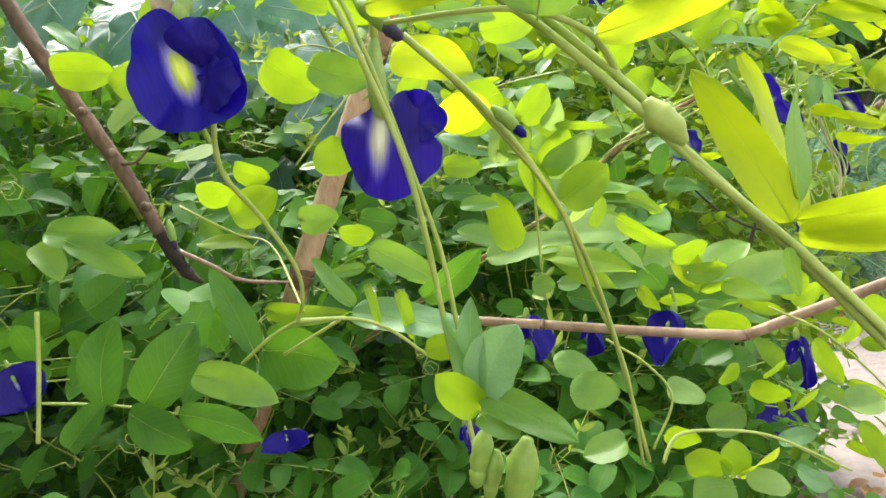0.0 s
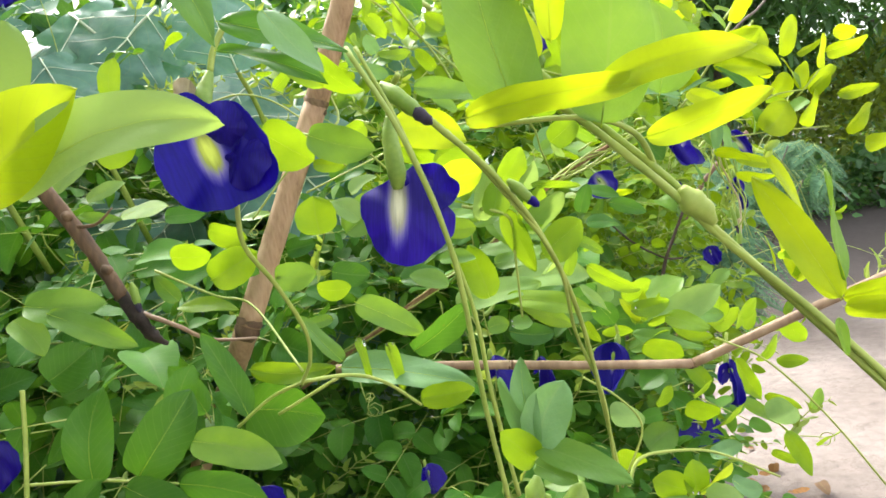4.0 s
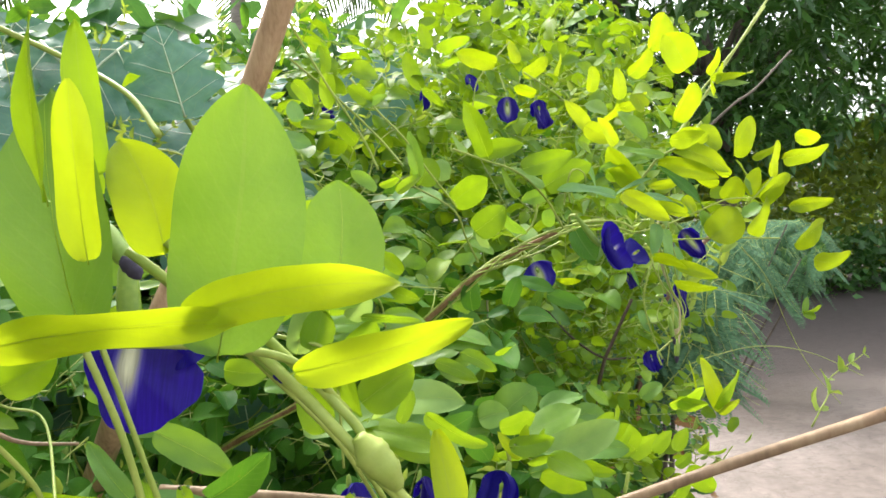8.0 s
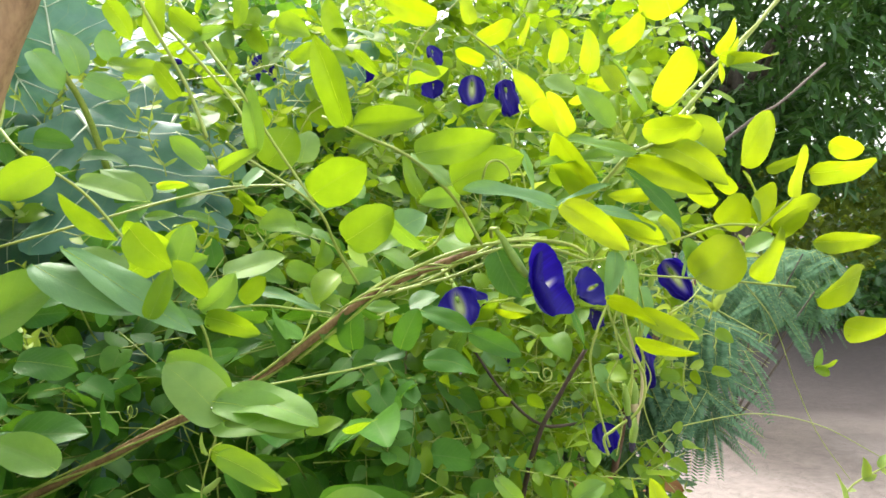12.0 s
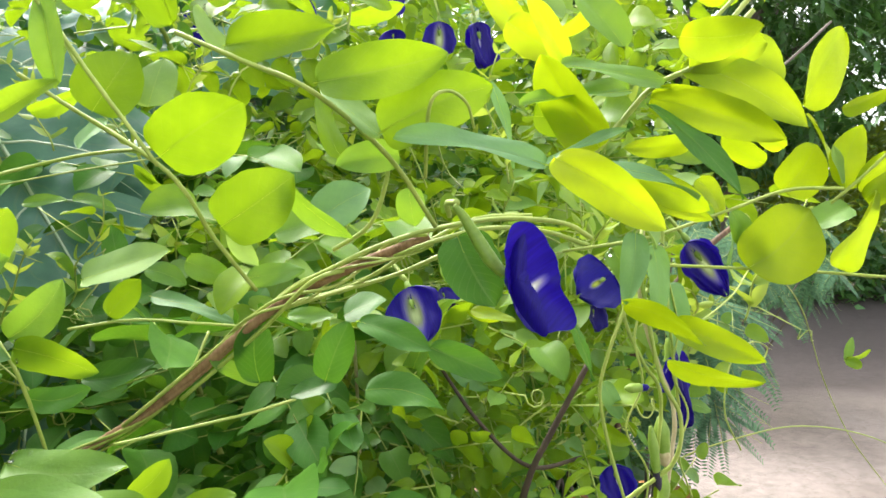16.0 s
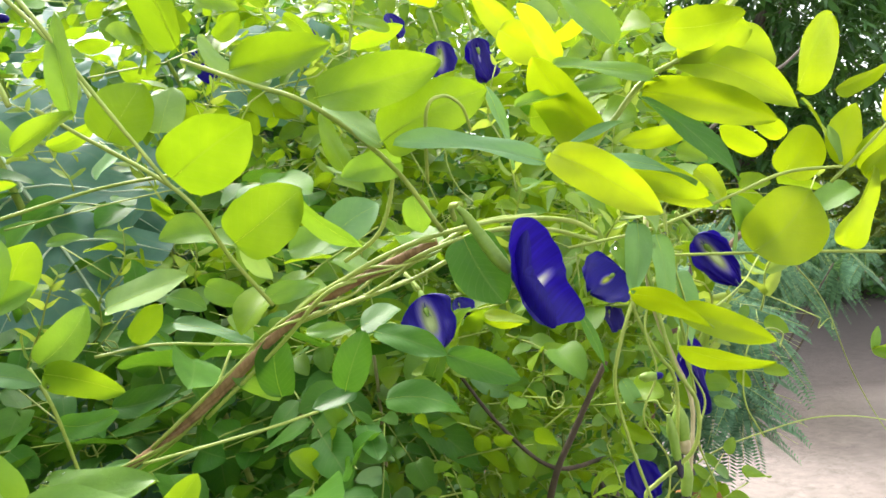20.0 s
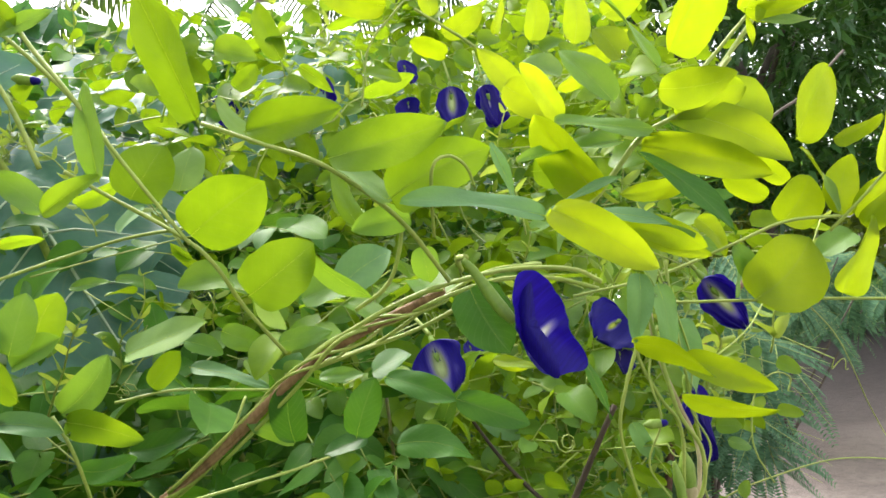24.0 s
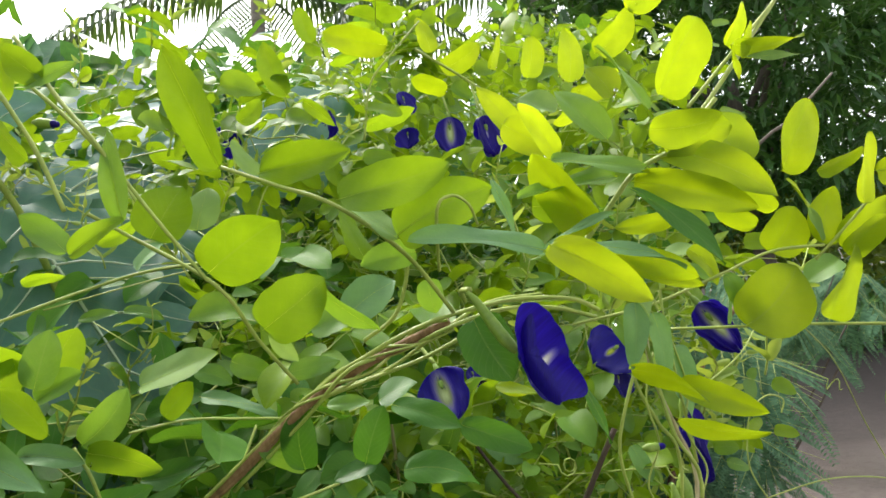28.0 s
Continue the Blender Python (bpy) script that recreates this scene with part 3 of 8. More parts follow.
for k in range(130):
    x, z0 = rng.uniform(-0.6, 0.6), rng.uniform(0.85, 1.5)
    p = np.array((x, front(x, z0) + rng.uniform(-0.02, 0.15), z0))
    if p[0] > edge(p[1], p[2]) + 0.05:
        continue
    go, r, turns = unit(rng.normal(size=3) + (0.3, -0.3, -0.2)), rng.uniform(0.004, 0.010), rng.uniform(1.0, 2.6)
    a = unit(np.cross(go, (0.2, 0.3, 0.9)))
    b = np.cross(go, a)
    reach = rng.uniform(0.03, 0.08)
    line = [p + go * reach * s for s in (0, 0.5)]
    for s in np.linspace(0, 1, 14):
        rr, th = r * (1 - 0.6 * s), 6.28 * turns * s
        line.append(p + go * (reach + 0.012 * s) + rr * (a * (math.cos(th) - 1) + b * math.sin(th)))
    lines.append(np.array(line))
stalk_mass("curling_tendrils", lines, 0.0007, STEM, "fine curling green tendrils of the vine")

# young shoot tips with small folded leaves
tips, cs, ys, zs, ls = [], [], [], [], []
while len(tips) < 150:
    x, z0 = rng.uniform(-0.25, 0.55), rng.uniform(0.9, 1.62)
    p = np.array((x, front(x, z0) + rng.uniform(-0.06, 0.5), z0))
    if p[0] > edge(p[1], p[2]) + 0.12:
        continue
    go = unit(np.array((0.6 * rng.normal() + 0.2, -0.2 + 0.4 * rng.normal(), 1.0)))
    line = [p]
    for k in range(6):
        go = unit(go + 0.22 * rng.normal(size=3))
        line.append(line[-1] + rng.uniform(0.010, 0.022) * go)
        for sgn in (-1, 1):
            out = unit(np.cross(go, (0.3, 1, 0.2)) * sgn + 0.9 * go + 0.3 * rng.normal(size=3))
            up = unit(np.cross(out, rng.normal(size=3)))
            cs.append(line[-1]), ys.append(out), zs.append(up), ls.append((0.020 - 0.0022 * k) * rng.uniform(0.7, 1.2))
    tips.append(smooth_line(line, 2))
leaf_mass("shoot_tip_leaves", np.array(cs), np.array(ys), np.array(zs), np.array(ls), TIP_MASS, 0.38, fold=0.5, label="small pale folded leaves of young vine shoots", category="foliage")
stalk_mass("shoot_tip_stalks", tips, 0.0009, STEM, "thin pale stalks of young vine shoots")

# fallen leaves on the soil
count = 1500
flat = np.stack([rng.uniform(-1.2, 1.6, count), rng.uniform(0.3, 4.5, count), rng.uniform(0.015, 0.05, count)], 1)
flat = flat[flat[:, 0] < 0.35 + 0.42 * flat[:, 1] + 0.25 * rng.normal(size=len(flat))]
yy = unit(np.stack([rng.normal(size=len(flat)), rng.normal(size=len(flat)), 0.15 * rng.normal(size=len(flat))], 1))
zz = unit(np.stack([0.3 * rng.normal(size=len(flat)), 0.3 * rng.normal(size=len(flat)), np.ones(len(flat))], 1))
zz = unit(zz - yy * (zz * yy).sum(1, keepdims=True))
leaf_mass("leaf_litter", flat, yy, zz, rng.uniform(0.03, 0.08, len(flat)), LITTER, 0.5, label="dry brown fallen leaves on the soil", category="leaf litter")

# ---- flowers ----
def petal_mesh(name, length, width, fold, cup, ruffle, seed, notch=0.11, rows=18, cols=16, mat=None):
    """A petal hanging from the origin down -z, its face to -y; fold closes its halves like a book."""
    rng = np.random.default_rng(seed)
    ph = rng.uniform(0, 6.28, 3)
    verts, uvs, faces = [], [], []
    for i in range(rows + 1):
        v = 0.5 - 0.5 * math.cos(math.pi * (0.06 + 0.94 * i / rows)) if i else 0.0
        w = 0.5 * width * max(0.09, (1 - abs(2 * v**0.95 - 1) ** 3.0) ** 0.6) * (1 + 0.05 * math.sin(9 * v + ph[0]) + (0.02 + 0.45 * ruffle) * math.sin(17 * v + ph[1]))
        for j in range(cols + 1):
            u = 2 * j / cols - 1
            x = w * u
            drop = v * length - notch * length * max(0, 1 - abs(u) * 2.2) * v**4 - 0.06 * length * abs(u) ** 2.5 * v**3
            y = -cup * length * (v - 0.35) ** 2 + ruffle * length * (abs(u) ** 2 + v**3) * 0.5 * (math.sin(5 * u + 4 * v + ph[0]) + math.sin(11 * u - 6 * v + ph[1])) + 0.012 * length * v * math.sin(9 * u + ph[2]) * math.sin(5 * v + ph[1])
            a = fold * min(1.0, 0.25 + v)
            verts.append((x * math.cos(a), y - abs(x) * math.sin(a), -drop))
            uvs.append((0.5 + 0.5 * x / (0.5 * width), v))
    for i in range(rows):
        for j in range(cols):
            a = i * (cols + 1) + j
            faces.append((a, a + 1, a + cols + 2, a + cols + 1))
    return mesh_of(name, verts, faces, mat or PETAL, uvs)


def flower(base, tip, facing, width, label, fold=0.15, cup=0.25, stalk=None, seed=0, open_keel=True, mat=None, ruffle=0.06):
    """A butterfly pea flower hanging from base with the lip of its banner at tip and its face along facing."""
    base, tip = np.array(base, float), np.array(tip, float)
    down = unit(tip - base)
    f = np.array(facing, float)
    f = unit(f - down * (f @ down))
    size = np.linalg.norm(tip - base)
    thing = empty("butterfly_pea_flower", (0, 0, 0), label, "flower", "butterfly pea flowers")
    turn = Matrix(((*np.cross(-f, -down),), (*(-f),), (*(-down),))).transposed().to_4x4()
    thing.matrix_world = Matrix.Translation(base) @ turn
    tubef = 0.24 * size
    banner = part("banner_petal", petal_mesh("banner_petal", size - tubef * 0.6, width, fold, cup, ruffle, seed, mat=mat), thing)
    banner.location = (0, -0.07 * size, -tubef * 0.6)
    prof = [(0, 0.0), (0.03, 0.02), (0.05, 0.10), (0.045, 0.20), (0.065, 0.27)]
    cv, cf = [], []
    for r, d in prof:
        for k in range(10):
            a = 2 * math.pi * k / 10
            cv.append((r * size * math.cos(a), r * size * math.sin(a), -d * size))
    for i in range(len(prof) - 1):
        for k in range(10):
            a, b = i * 10 + k, i * 10 + (k + 1) % 10
            cf.append((a, b, b + 10, a + 10))
    part("calyx", mesh_of("calyx", cv, cf, CALYX), thing, "pale green calyx")
    if open_keel:
        for sgn in (-1, 1):
            wing = part("wing_petal", petal_mesh("wing_petal", 0.42 * size, 0.26 * size, 0.5, 0.3, 0.03, seed + 3 + sgn, rows=8, cols=6, mat=PETAL_PLAIN), thing)
            wing.location = (sgn * 0.07 * size, -0.05 * size, -tubef * 0.8)
            wing.rotation_euler = (0.25, sgn * -0.3, sgn * 0.5)
        kv, kf = tube_data(smooth_line([(0, -0.02 * size, -0.25 * size), (0, -0.07 * size, -0.36 * size), (0, -0.10 * size, -0.45 * size)], 3), (0.03 * size, 0.045 * size, 0.01 * size), 7)
        part("keel", mesh_of("keel", kv, kf, CALYX), thing, "pale keel")
    if stalk is not None:
        inv = thing.matrix_world.inverted()
        pts = [inv @ Vector(q) for q in (*stalk, tuple(base))]
        part("flower_stalk", tube("flower_stalk", pts, (0.0011, 0.0013), STEM, 6), thing)
    return thing


FACE_ON, FACE_UP, FACE_HALF = (0.0, -1.0, 0.15), (0.05, -0.75, 0.9), (0.0, -0.9, 0.6)
FACE_LEFT, FACE_RIGHT = (-0.6, -0.8, 0.2), (0.6, -0.8, 0.2)
FACE_GLOW = (0.15, -0.85, -0.5)
# ---- open flowers ----
def disc_mesh(name, radii, cup, ruffle, throat, turn, spread, seed, mat, rings=12):
    """A broad petal seen face on, in its own x (right) and z (up), face to -y. radii: metres by even steps of angle from +x towards +z.
    throat: centre of the pale patch; turn: its lean; spread: metres that span the patch's pattern."""
    own = np.random.default_rng(seed)
    ph = own.uniform(0, 6.28, 3)
    count = 6 * len(radii)
    ring = np.arange(count) / count * len(radii)
    closed = np.array([radii[-1], *radii, radii[0], radii[1]])
    i, s = ring.astype(int), ring % 1
    a, b, c, d = (closed[(i + k) % len(closed)] for k in range(4))
    reach = 0.5 * (2 * b + (c - a) * s + (2 * a - 5 * b + 4 * c - d) * s**2 + (3 * b - a - 3 * c + d) * s**3)
    reach = reach * (1 + 0.008 * np.sin(5.3 * ring + ph[0]) + 0.010 * np.sin(2.1 * ring + ph[1]))
    size = float(np.mean(radii))
    verts, uvs, faces = [], [], []
    for k in range(rings + 1):
        r = (k / rings) ** 0.8 if k else 0.02
        for n in range(count):
            th = 2 * math.pi * n / count
            x, z = r * reach[n] * math.cos(th), r * reach[n] * math.sin(th)
            y = -cup * size * r * r + ruffle * size * r**3 * (math.sin(5 * th + ph[1]) + 0.6 * math.sin(9 * th + ph[2])) + 0.03 * size * r * math.sin(3 * th + ph[0])
            verts.append((x, y, z))
            dx, dz = x - throat[0], z - throat[1]
            uvs.append((0.5 + (dx * math.cos(turn) - dz * math.sin(turn)) / spread[0], 0.42 - (dx * math.sin(turn) + dz * math.cos(turn)) / spread[1]))
    for k in range(rings):
        for n in range(count):
            p, q = k * count + n, k * count + (n + 1) % count
            faces.append((p, q, q + count, p + count))
    faces.append(tuple(range(count))[::-1])
    return mesh_of(name, verts, faces, mat, uvs)


def facing_thing(centre, right, up, label):
    """A flower's empty whose x, z axes are the given right and up."""
    thing = empty("butterfly_pea_flower", (0, 0, 0), label, "flower", "butterfly pea flowers")
    x, z = unit(np.array(right, float)), unit(np.array(up, float))
    y = np.cross(z, x)
    thing.matrix_world = Matrix.Translation(centre) @ Matrix((tuple(x), tuple(y), tuple(z))).transposed().to_4x4()
    return thing


RIGHT_HAND, UPWARD = (0.983, -0.093, -0.161), (0.170, 0.099, 0.980)
bloom = facing_thing((-0.0285, 0.1575, 1.3060), RIGHT_HAND, UPWARD, "wide open deep blue butterfly pea flower with a yellow throat")
MM = 0.001
disc = [MM * r for r in (19.6, 18.4, 17.6, 18.4, 18.4, 20.6, 23.0, 21.6, 20.0, 19.2, 19.0, 19.4, 19.6, 19.8, 19.8, 19.6, 19.4, 21.8, 23.2)]
disc[5], disc[6] = 17.2 * MM, 22.6 * MM
part("banner_petal", disc_mesh("banner_petal", disc, 0.16, 0.05, (-2.0 * MM, 1.0 * MM), -0.42, (0.072, 0.056), 1, PETAL), bloom)
wing = part("wing_petal", disc_mesh("wing_petal", [MM * r for r in (9.5, 8.6, 8.0, 8.2, 8.8, 9.4, 11.5, 7.2, 6.6, 7.0, 8.0, 9.0)], -0.35, 0.10, (0.05, 0.05), 0.0, (0.02, 0.02), 5, PETAL_PLAIN, 8), bloom, "crumpled blue wing petal over the throat")
wing.location, wing.rotation_euler = (5.2 * MM, -4.6 * MM, 8.2 * MM), (0.35, 0.12, 0.25)
wing = part("wing_petal", disc_mesh("wing_petal", [MM * r for r in (10.0, 9.0, 8.5, 8.0, 7.0, 6.0, 6.5, 7.0, 8.5, 10.5, 11.0, 10.5)], -0.25, 0.10, (0.05, 0.05), 0.0, (0.02, 0.02), 6, PETAL_PLAIN, 8), bloom, "blue wing petal folded beside the throat")
wing.location, wing.rotation_euler = (9.0 * MM, -3.6 * MM, -1.5 * MM), (-0.12, 0.05, -0.35)
part("calyx", tube("calyx", [(-3 * MM, 6 * MM, 30 * MM), (-4 * MM, 5 * MM, 25 * MM), (-4.5 * MM, 3 * MM, 20 * MM), (-3 * MM, 1.5 * MM, 15 * MM)], (1.3 * MM, 2.6 * MM, 3.0 * MM, 2.2 * MM), CALYX, 10, 0.04), bloom, "pale green calyx")
part("bract", disc_mesh("bract", [MM * r for r in (4.0, 4.5, 6.0, 7.0, 5.0, 4.5, 6.0, 8.0, 7.0, 4.5)], 0.3, 0.12, (0.05, 0.05), 0.0, (0.02, 0.02), 8, STRAW, 5), bloom, "dry straw coloured bract").location = (-10.5 * MM, 4.5 * MM, 20.5 * MM)
part("flower_stalk", tube("flower_stalk", [(1 * MM, 8 * MM, 46 * MM), (-2 * MM, 7 * MM, 38 * MM), (-3 * MM, 6 * MM, 30 * MM)], (1.1 * MM, 1.2 * MM), STEM, 7), bloom)

bloom = facing_thing((0.0320, 0.1620, 1.2740), RIGHT_HAND, UPWARD, "deep blue butterfly pea flower with a white streaked throat")
disc = [MM * r for r in (17.6, 14.6, 12.4, 17.4, 20.0, 15.0, 14.4, 15.4, 17.6, 17.0, 15.8, 15.6, 16.6, 18.2, 18.4, 18.0, 17.0, 17.4, 18.2)]
part("banner_petal", disc_mesh("banner_petal", disc, -0.22, 0.07, (-3.0 * MM, 4.5 * MM), 0.03, (0.046, 0.062), 2, PETAL_STREAK), bloom)
part("rear_lobe", disc_mesh("rear_lobe", [MM * r for r in (11.5, 9.0, 9.8, 8.6, 9.5, 9.0, 8.5, 8.0, 8.0, 8.5, 9.5, 10.5)], 0.2, 0.16, (0.05, 0.05), 0.0, (0.02, 0.02), 11, PETAL_PLAIN, 8), bloom, "ruffled blue rear lobe of the banner").location = (8.0 * MM, 4.0 * MM, 10.0 * MM)
part("calyx", tube("calyx", [(-5.5 * MM, 0, 36 * MM), (-5.5 * MM, 0, 30 * MM), (-4.5 * MM, -1 * MM, 22 * MM), (-3.2 * MM, -0.5 * MM, 14.5 * MM), (-3.0 * MM, 1.5 * MM, 10 * MM)], (1.4 * MM, 2.8 * MM, 3.4 * MM, 3.4 * MM, 2.0 * MM), CALYX, 12, 0.03), bloom, "long pale green calyx")
part("flower_stalk", tube("flower_stalk", [(-2 * MM, -14 * MM, 47 * MM), (-5 * MM, -6 * MM, 43 * MM), (-5.5 * MM, 0, 36 * MM)], (1.1 * MM, 1.5 * MM), STEM, 7), bloom)

# the folded violet flower: one half of its banner laid over the other
bloom = facing_thing((0.3080, 0.4840, 1.2825), (0.989, -0.088, -0.122), (0.117, -0.061, 0.991), "folded violet blue butterfly pea flower seen from its side")
half = part("banner_petal", disc_mesh("banner_petal", [MM * r for r in (13.0, 12.5, 12.6, 13.2, 16.0, 19.0, 19.6, 14.5, 10.5, 9.0, 8.5, 8.3, 9.0, 11.5, 15.5, 20.5, 23.5, 26.5, 15.0)], 0.30, 0.03, (3.0 * MM, -6.2 * MM), 0.75, (0.090, 0.090), 3, PETAL_PLAIN), bloom)
half.rotation_euler = (0.0, 0.0, 0.30)
fold = part("folded_lobe", disc_mesh("folded_lobe", [MM * r for r in (4.5, 4.0, 4.0, 4.8, 9.0, 18.5, 14.0, 7.0, 6.0, 5.5, 5.2, 5.5, 5.6, 6.5, 8.5, 13.5, 22.0, 12.0, 6.0)], -0.30, 0.03, (0.05, 0.05), 0.0, (0.02, 0.02), 7, PETAL_PLAIN, 10), bloom, "violet blue lobe folded over the banner")
fold.location, fold.rotation_euler = (-3.4 * MM, -5.5 * MM, -1.0 * MM), (0.0, 0.0, -0.55)
part("calyx", tube("calyx", [(-26 * MM, 10 * MM, 22 * MM), (-22 * MM, 9 * MM, 18 * MM), (-16.5 * MM, 7 * MM, 10.5 * MM), (-11 * MM, 5 * MM, 3.5 * MM), (-6 * MM, 5 * MM, -1 * MM)], (1.1 * MM, 1.8 * MM, 2.5 * MM, 2.7 * MM, 1.8 * MM), CALYX, 12, 0.03), bloom, "pale green tapering calyx")
part("flower_stalk", tube("flower_stalk", [(-26 * MM, 30 * MM, 17 * MM), (-28 * MM, 20 * MM, 22 * MM), (-25 * MM, 10 * MM, 23 * MM)], (1.1 * MM, 1.4 * MM), STEM, 7), bloom)
flower((0.277, 0.608, 1.270), (0.286, 0.590, 1.237), (-0.45, -0.9, 0.2), 0.031, "blue butterfly pea flower under a leaf", 0.25, 0.3, [(0.271, 0.620, 1.279)], seed=4, mat=PETAL_WIDE)
flower((0.380, 0.575, 1.273), (0.355, 0.568, 1.261), (-0.3, -1, 0.2), 0.030, "blue butterfly pea flower with a pale throat", 0.4, 0.3, [(0.390, 0.574, 1.282)], seed=5, mat=PETAL)
flower((0.443, 0.629, 1.289), (0.469, 0.623, 1.253), (-0.75, -0.6, 0.3), 0.026, "blue butterfly pea flower half behind a leaf", 0.85, 0.2, [(0.436, 0.630, 1.298)], seed=6, mat=PETAL_WIDE, ruffle=0.1)
flower((0.343, 0.905, 1.493), (0.342, 0.908, 1.448), (0, -1, 0.1), 0.031, "small open blue butterfly pea flower with a pale throat", 0.15, 0.2, [(0.339, 0.915, 1.520)], seed=7, mat=PETAL_WIDE)
flower((0.363, 0.834, 1.473), (0.368, 0.836, 1.426), (0.4, -1, 0.1), 0.030, "crumpled dark blue butterfly pea flower", 0.5, 0.2, [(0.359, 0.843, 1.501)], seed=8, mat=PETAL_DARK, ruffle=0.12)
flower((0.298, 0.958, 1.538), (0.305, 0.959, 1.505), (0.7, -0.6, 0.2), 0.032, "small blue butterfly pea flower among upper leaves", 0.4, 0.2, seed=9, mat=PETAL_PLAIN)
flower((0.302, 0.939, 1.492), (0.303, 0.941, 1.465), (-0.4, -0.8, 0.2), 0.030, "small blue butterfly pea flower among upper leaves", 0.4, 0.2, seed=10, mat=PETAL_PLAIN)
flower((0.220, 0.886, 1.506), (0.216, 0.888, 1.472), (1, -0.15, 0), 0.022, "narrow closed blue butterfly pea flower", 1.2, 0.1, seed=11, mat=PETAL_PLAIN)
flower((0.079, 1.106, 1.562), (0.084, 1.105, 1.507), (0.3, -1, 0.1), 0.034, "small blue butterfly pea flower among upper leaves", 0.5, 0.2, seed=12, mat=PETAL_PLAIN)
flower((0.416, 0.710, 1.241), (0.416, 0.708, 1.217), (0.6, -0.8, 0), 0.026, "blue butterfly pea flower behind another bloom", 0.5, 0.2, seed=13, mat=PETAL_PLAIN)
flower((0.307, 0.705, 1.257), (0.312, 0.703, 1.236), (0.8, -0.6, 0), 0.026, "blue butterfly pea flower behind another bloom", 0.5, 0.2, seed=14, mat=PETAL_PLAIN)
flower((0.381, 0.589, 1.173), (0.386, 0.587, 1.148), (-0.3, -1, 0.3), 0.019, "crumpled blue butterfly pea flower low in the vine", 0.4, 0.2, seed=15, mat=PETAL_PLAIN, ruffle=0.12)
flower((0.366, 0.853, 1.171), (0.368, 0.852, 1.153), (0, -1, 0.2), 0.02, "small violet butterfly pea flower deep in the vine", 0.4, 0.2, seed=16, mat=PETAL_DARK)
flower((0.385, 0.529, 1.248), (0.385, 0.529, 1.207), (0.75, -0.6, 0), 0.015, "withering violet butterfly pea flower on a hanging runner", 0.9, 0.1, seed=17, mat=PETAL_DARK)
flower((0.186, 0.376, 1.156), (0.174, 0.372, 1.114), (-0.85, -0.5, 0.1), 0.030, "blue butterfly pea flower below the cane", 0.5, 0.2, [(0.185, 0.377, 1.165)], seed=18)
flower((0.252, 0.353, 1.134), (0.248, 0.349, 1.095), (0.5, -0.9, 0), 0.014, "half open blue butterfly pea bud below the cane", 1.0, 0.1, [(0.256, 0.354, 1.146)], seed=19)
flower((0.340, 0.583, 1.003), (0.331, 0.579, 0.963), (0, -1, 0.2), 0.050, "deep blue butterfly pea flower beside the path", 0.3, 0.3, seed=20, mat=PETAL_PLAIN, ruffle=0.06)
flower((0.085, 0.339, 1.175), (0.083, 0.335, 1.142), (0.8, -0.5, 0), 0.03, "blue butterfly pea flower behind the cane", 0.7, 0.2, seed=21, mat=PETAL_PLAIN)
flower((0.130, 0.395, 1.152), (0.123, 0.393, 1.123), (0.95, -0.3, 0), 0.03, "narrow blue butterfly pea flower behind the cane", 1.0, 0.1, seed=22, mat=PETAL_DARK)
flower((0.035, 0.411, 1.085), (0.033, 0.408, 1.059), (0.8, -0.5, 0), 0.028, "violet butterfly pea flower low in the vine", 0.7, 0.1, seed=23, mat=PETAL_DARK)
flower((-0.070, 0.329, 1.127), (-0.069, 0.327, 1.111), (0, -1, 0.2), 0.03, "deep blue butterfly pea flower low in the vine", 0.4, 0.2, seed=24, mat=PETAL_PLAIN)
flower((-0.177, 0.255, 1.205), (-0.168, 0.253, 1.179), (0.3, -0.9, 0.2), 0.030, "deep blue butterfly pea flower in the shaded vine", 0.5, 0.2, seed=25, mat=PETAL_DARK)
flower((-0.115, 0.249, 1.418), (-0.117, 0.247, 1.391), (0.3, -1, 0.1), 0.034, "deep blue butterfly pea flower near the bark stick", 0.5, 0.2, seed=26, mat=PETAL_PLAIN)
flower((0.311, 0.596, 0.955), (0.308, 0.592, 0.918), (0.3, -1, 0.1), 0.03, "small blue butterfly pea flower beside the path", 0.5, 0.2, seed=27, mat=PETAL_PLAIN)
flower((0.043, 1.305, 1.607), (0.061, 1.300, 1.561), (0.3, -1, 0.1), 0.034, "small blue butterfly pea flower at the back", 0.5, 0.2, seed=28, mat=PETAL_PLAIN)

# ---- sticks and stems ----
def stick(name, points, radii, mat, label, category, sides=9, lumps=0.06, seed=1):
    at = np.array(points[0])
    ob = new(name, tube(name, [np.array(p) - at for p in points], radii, mat, sides, lumps, 8, seed))
    ob.location = at
    return tagged(ob, label, category)


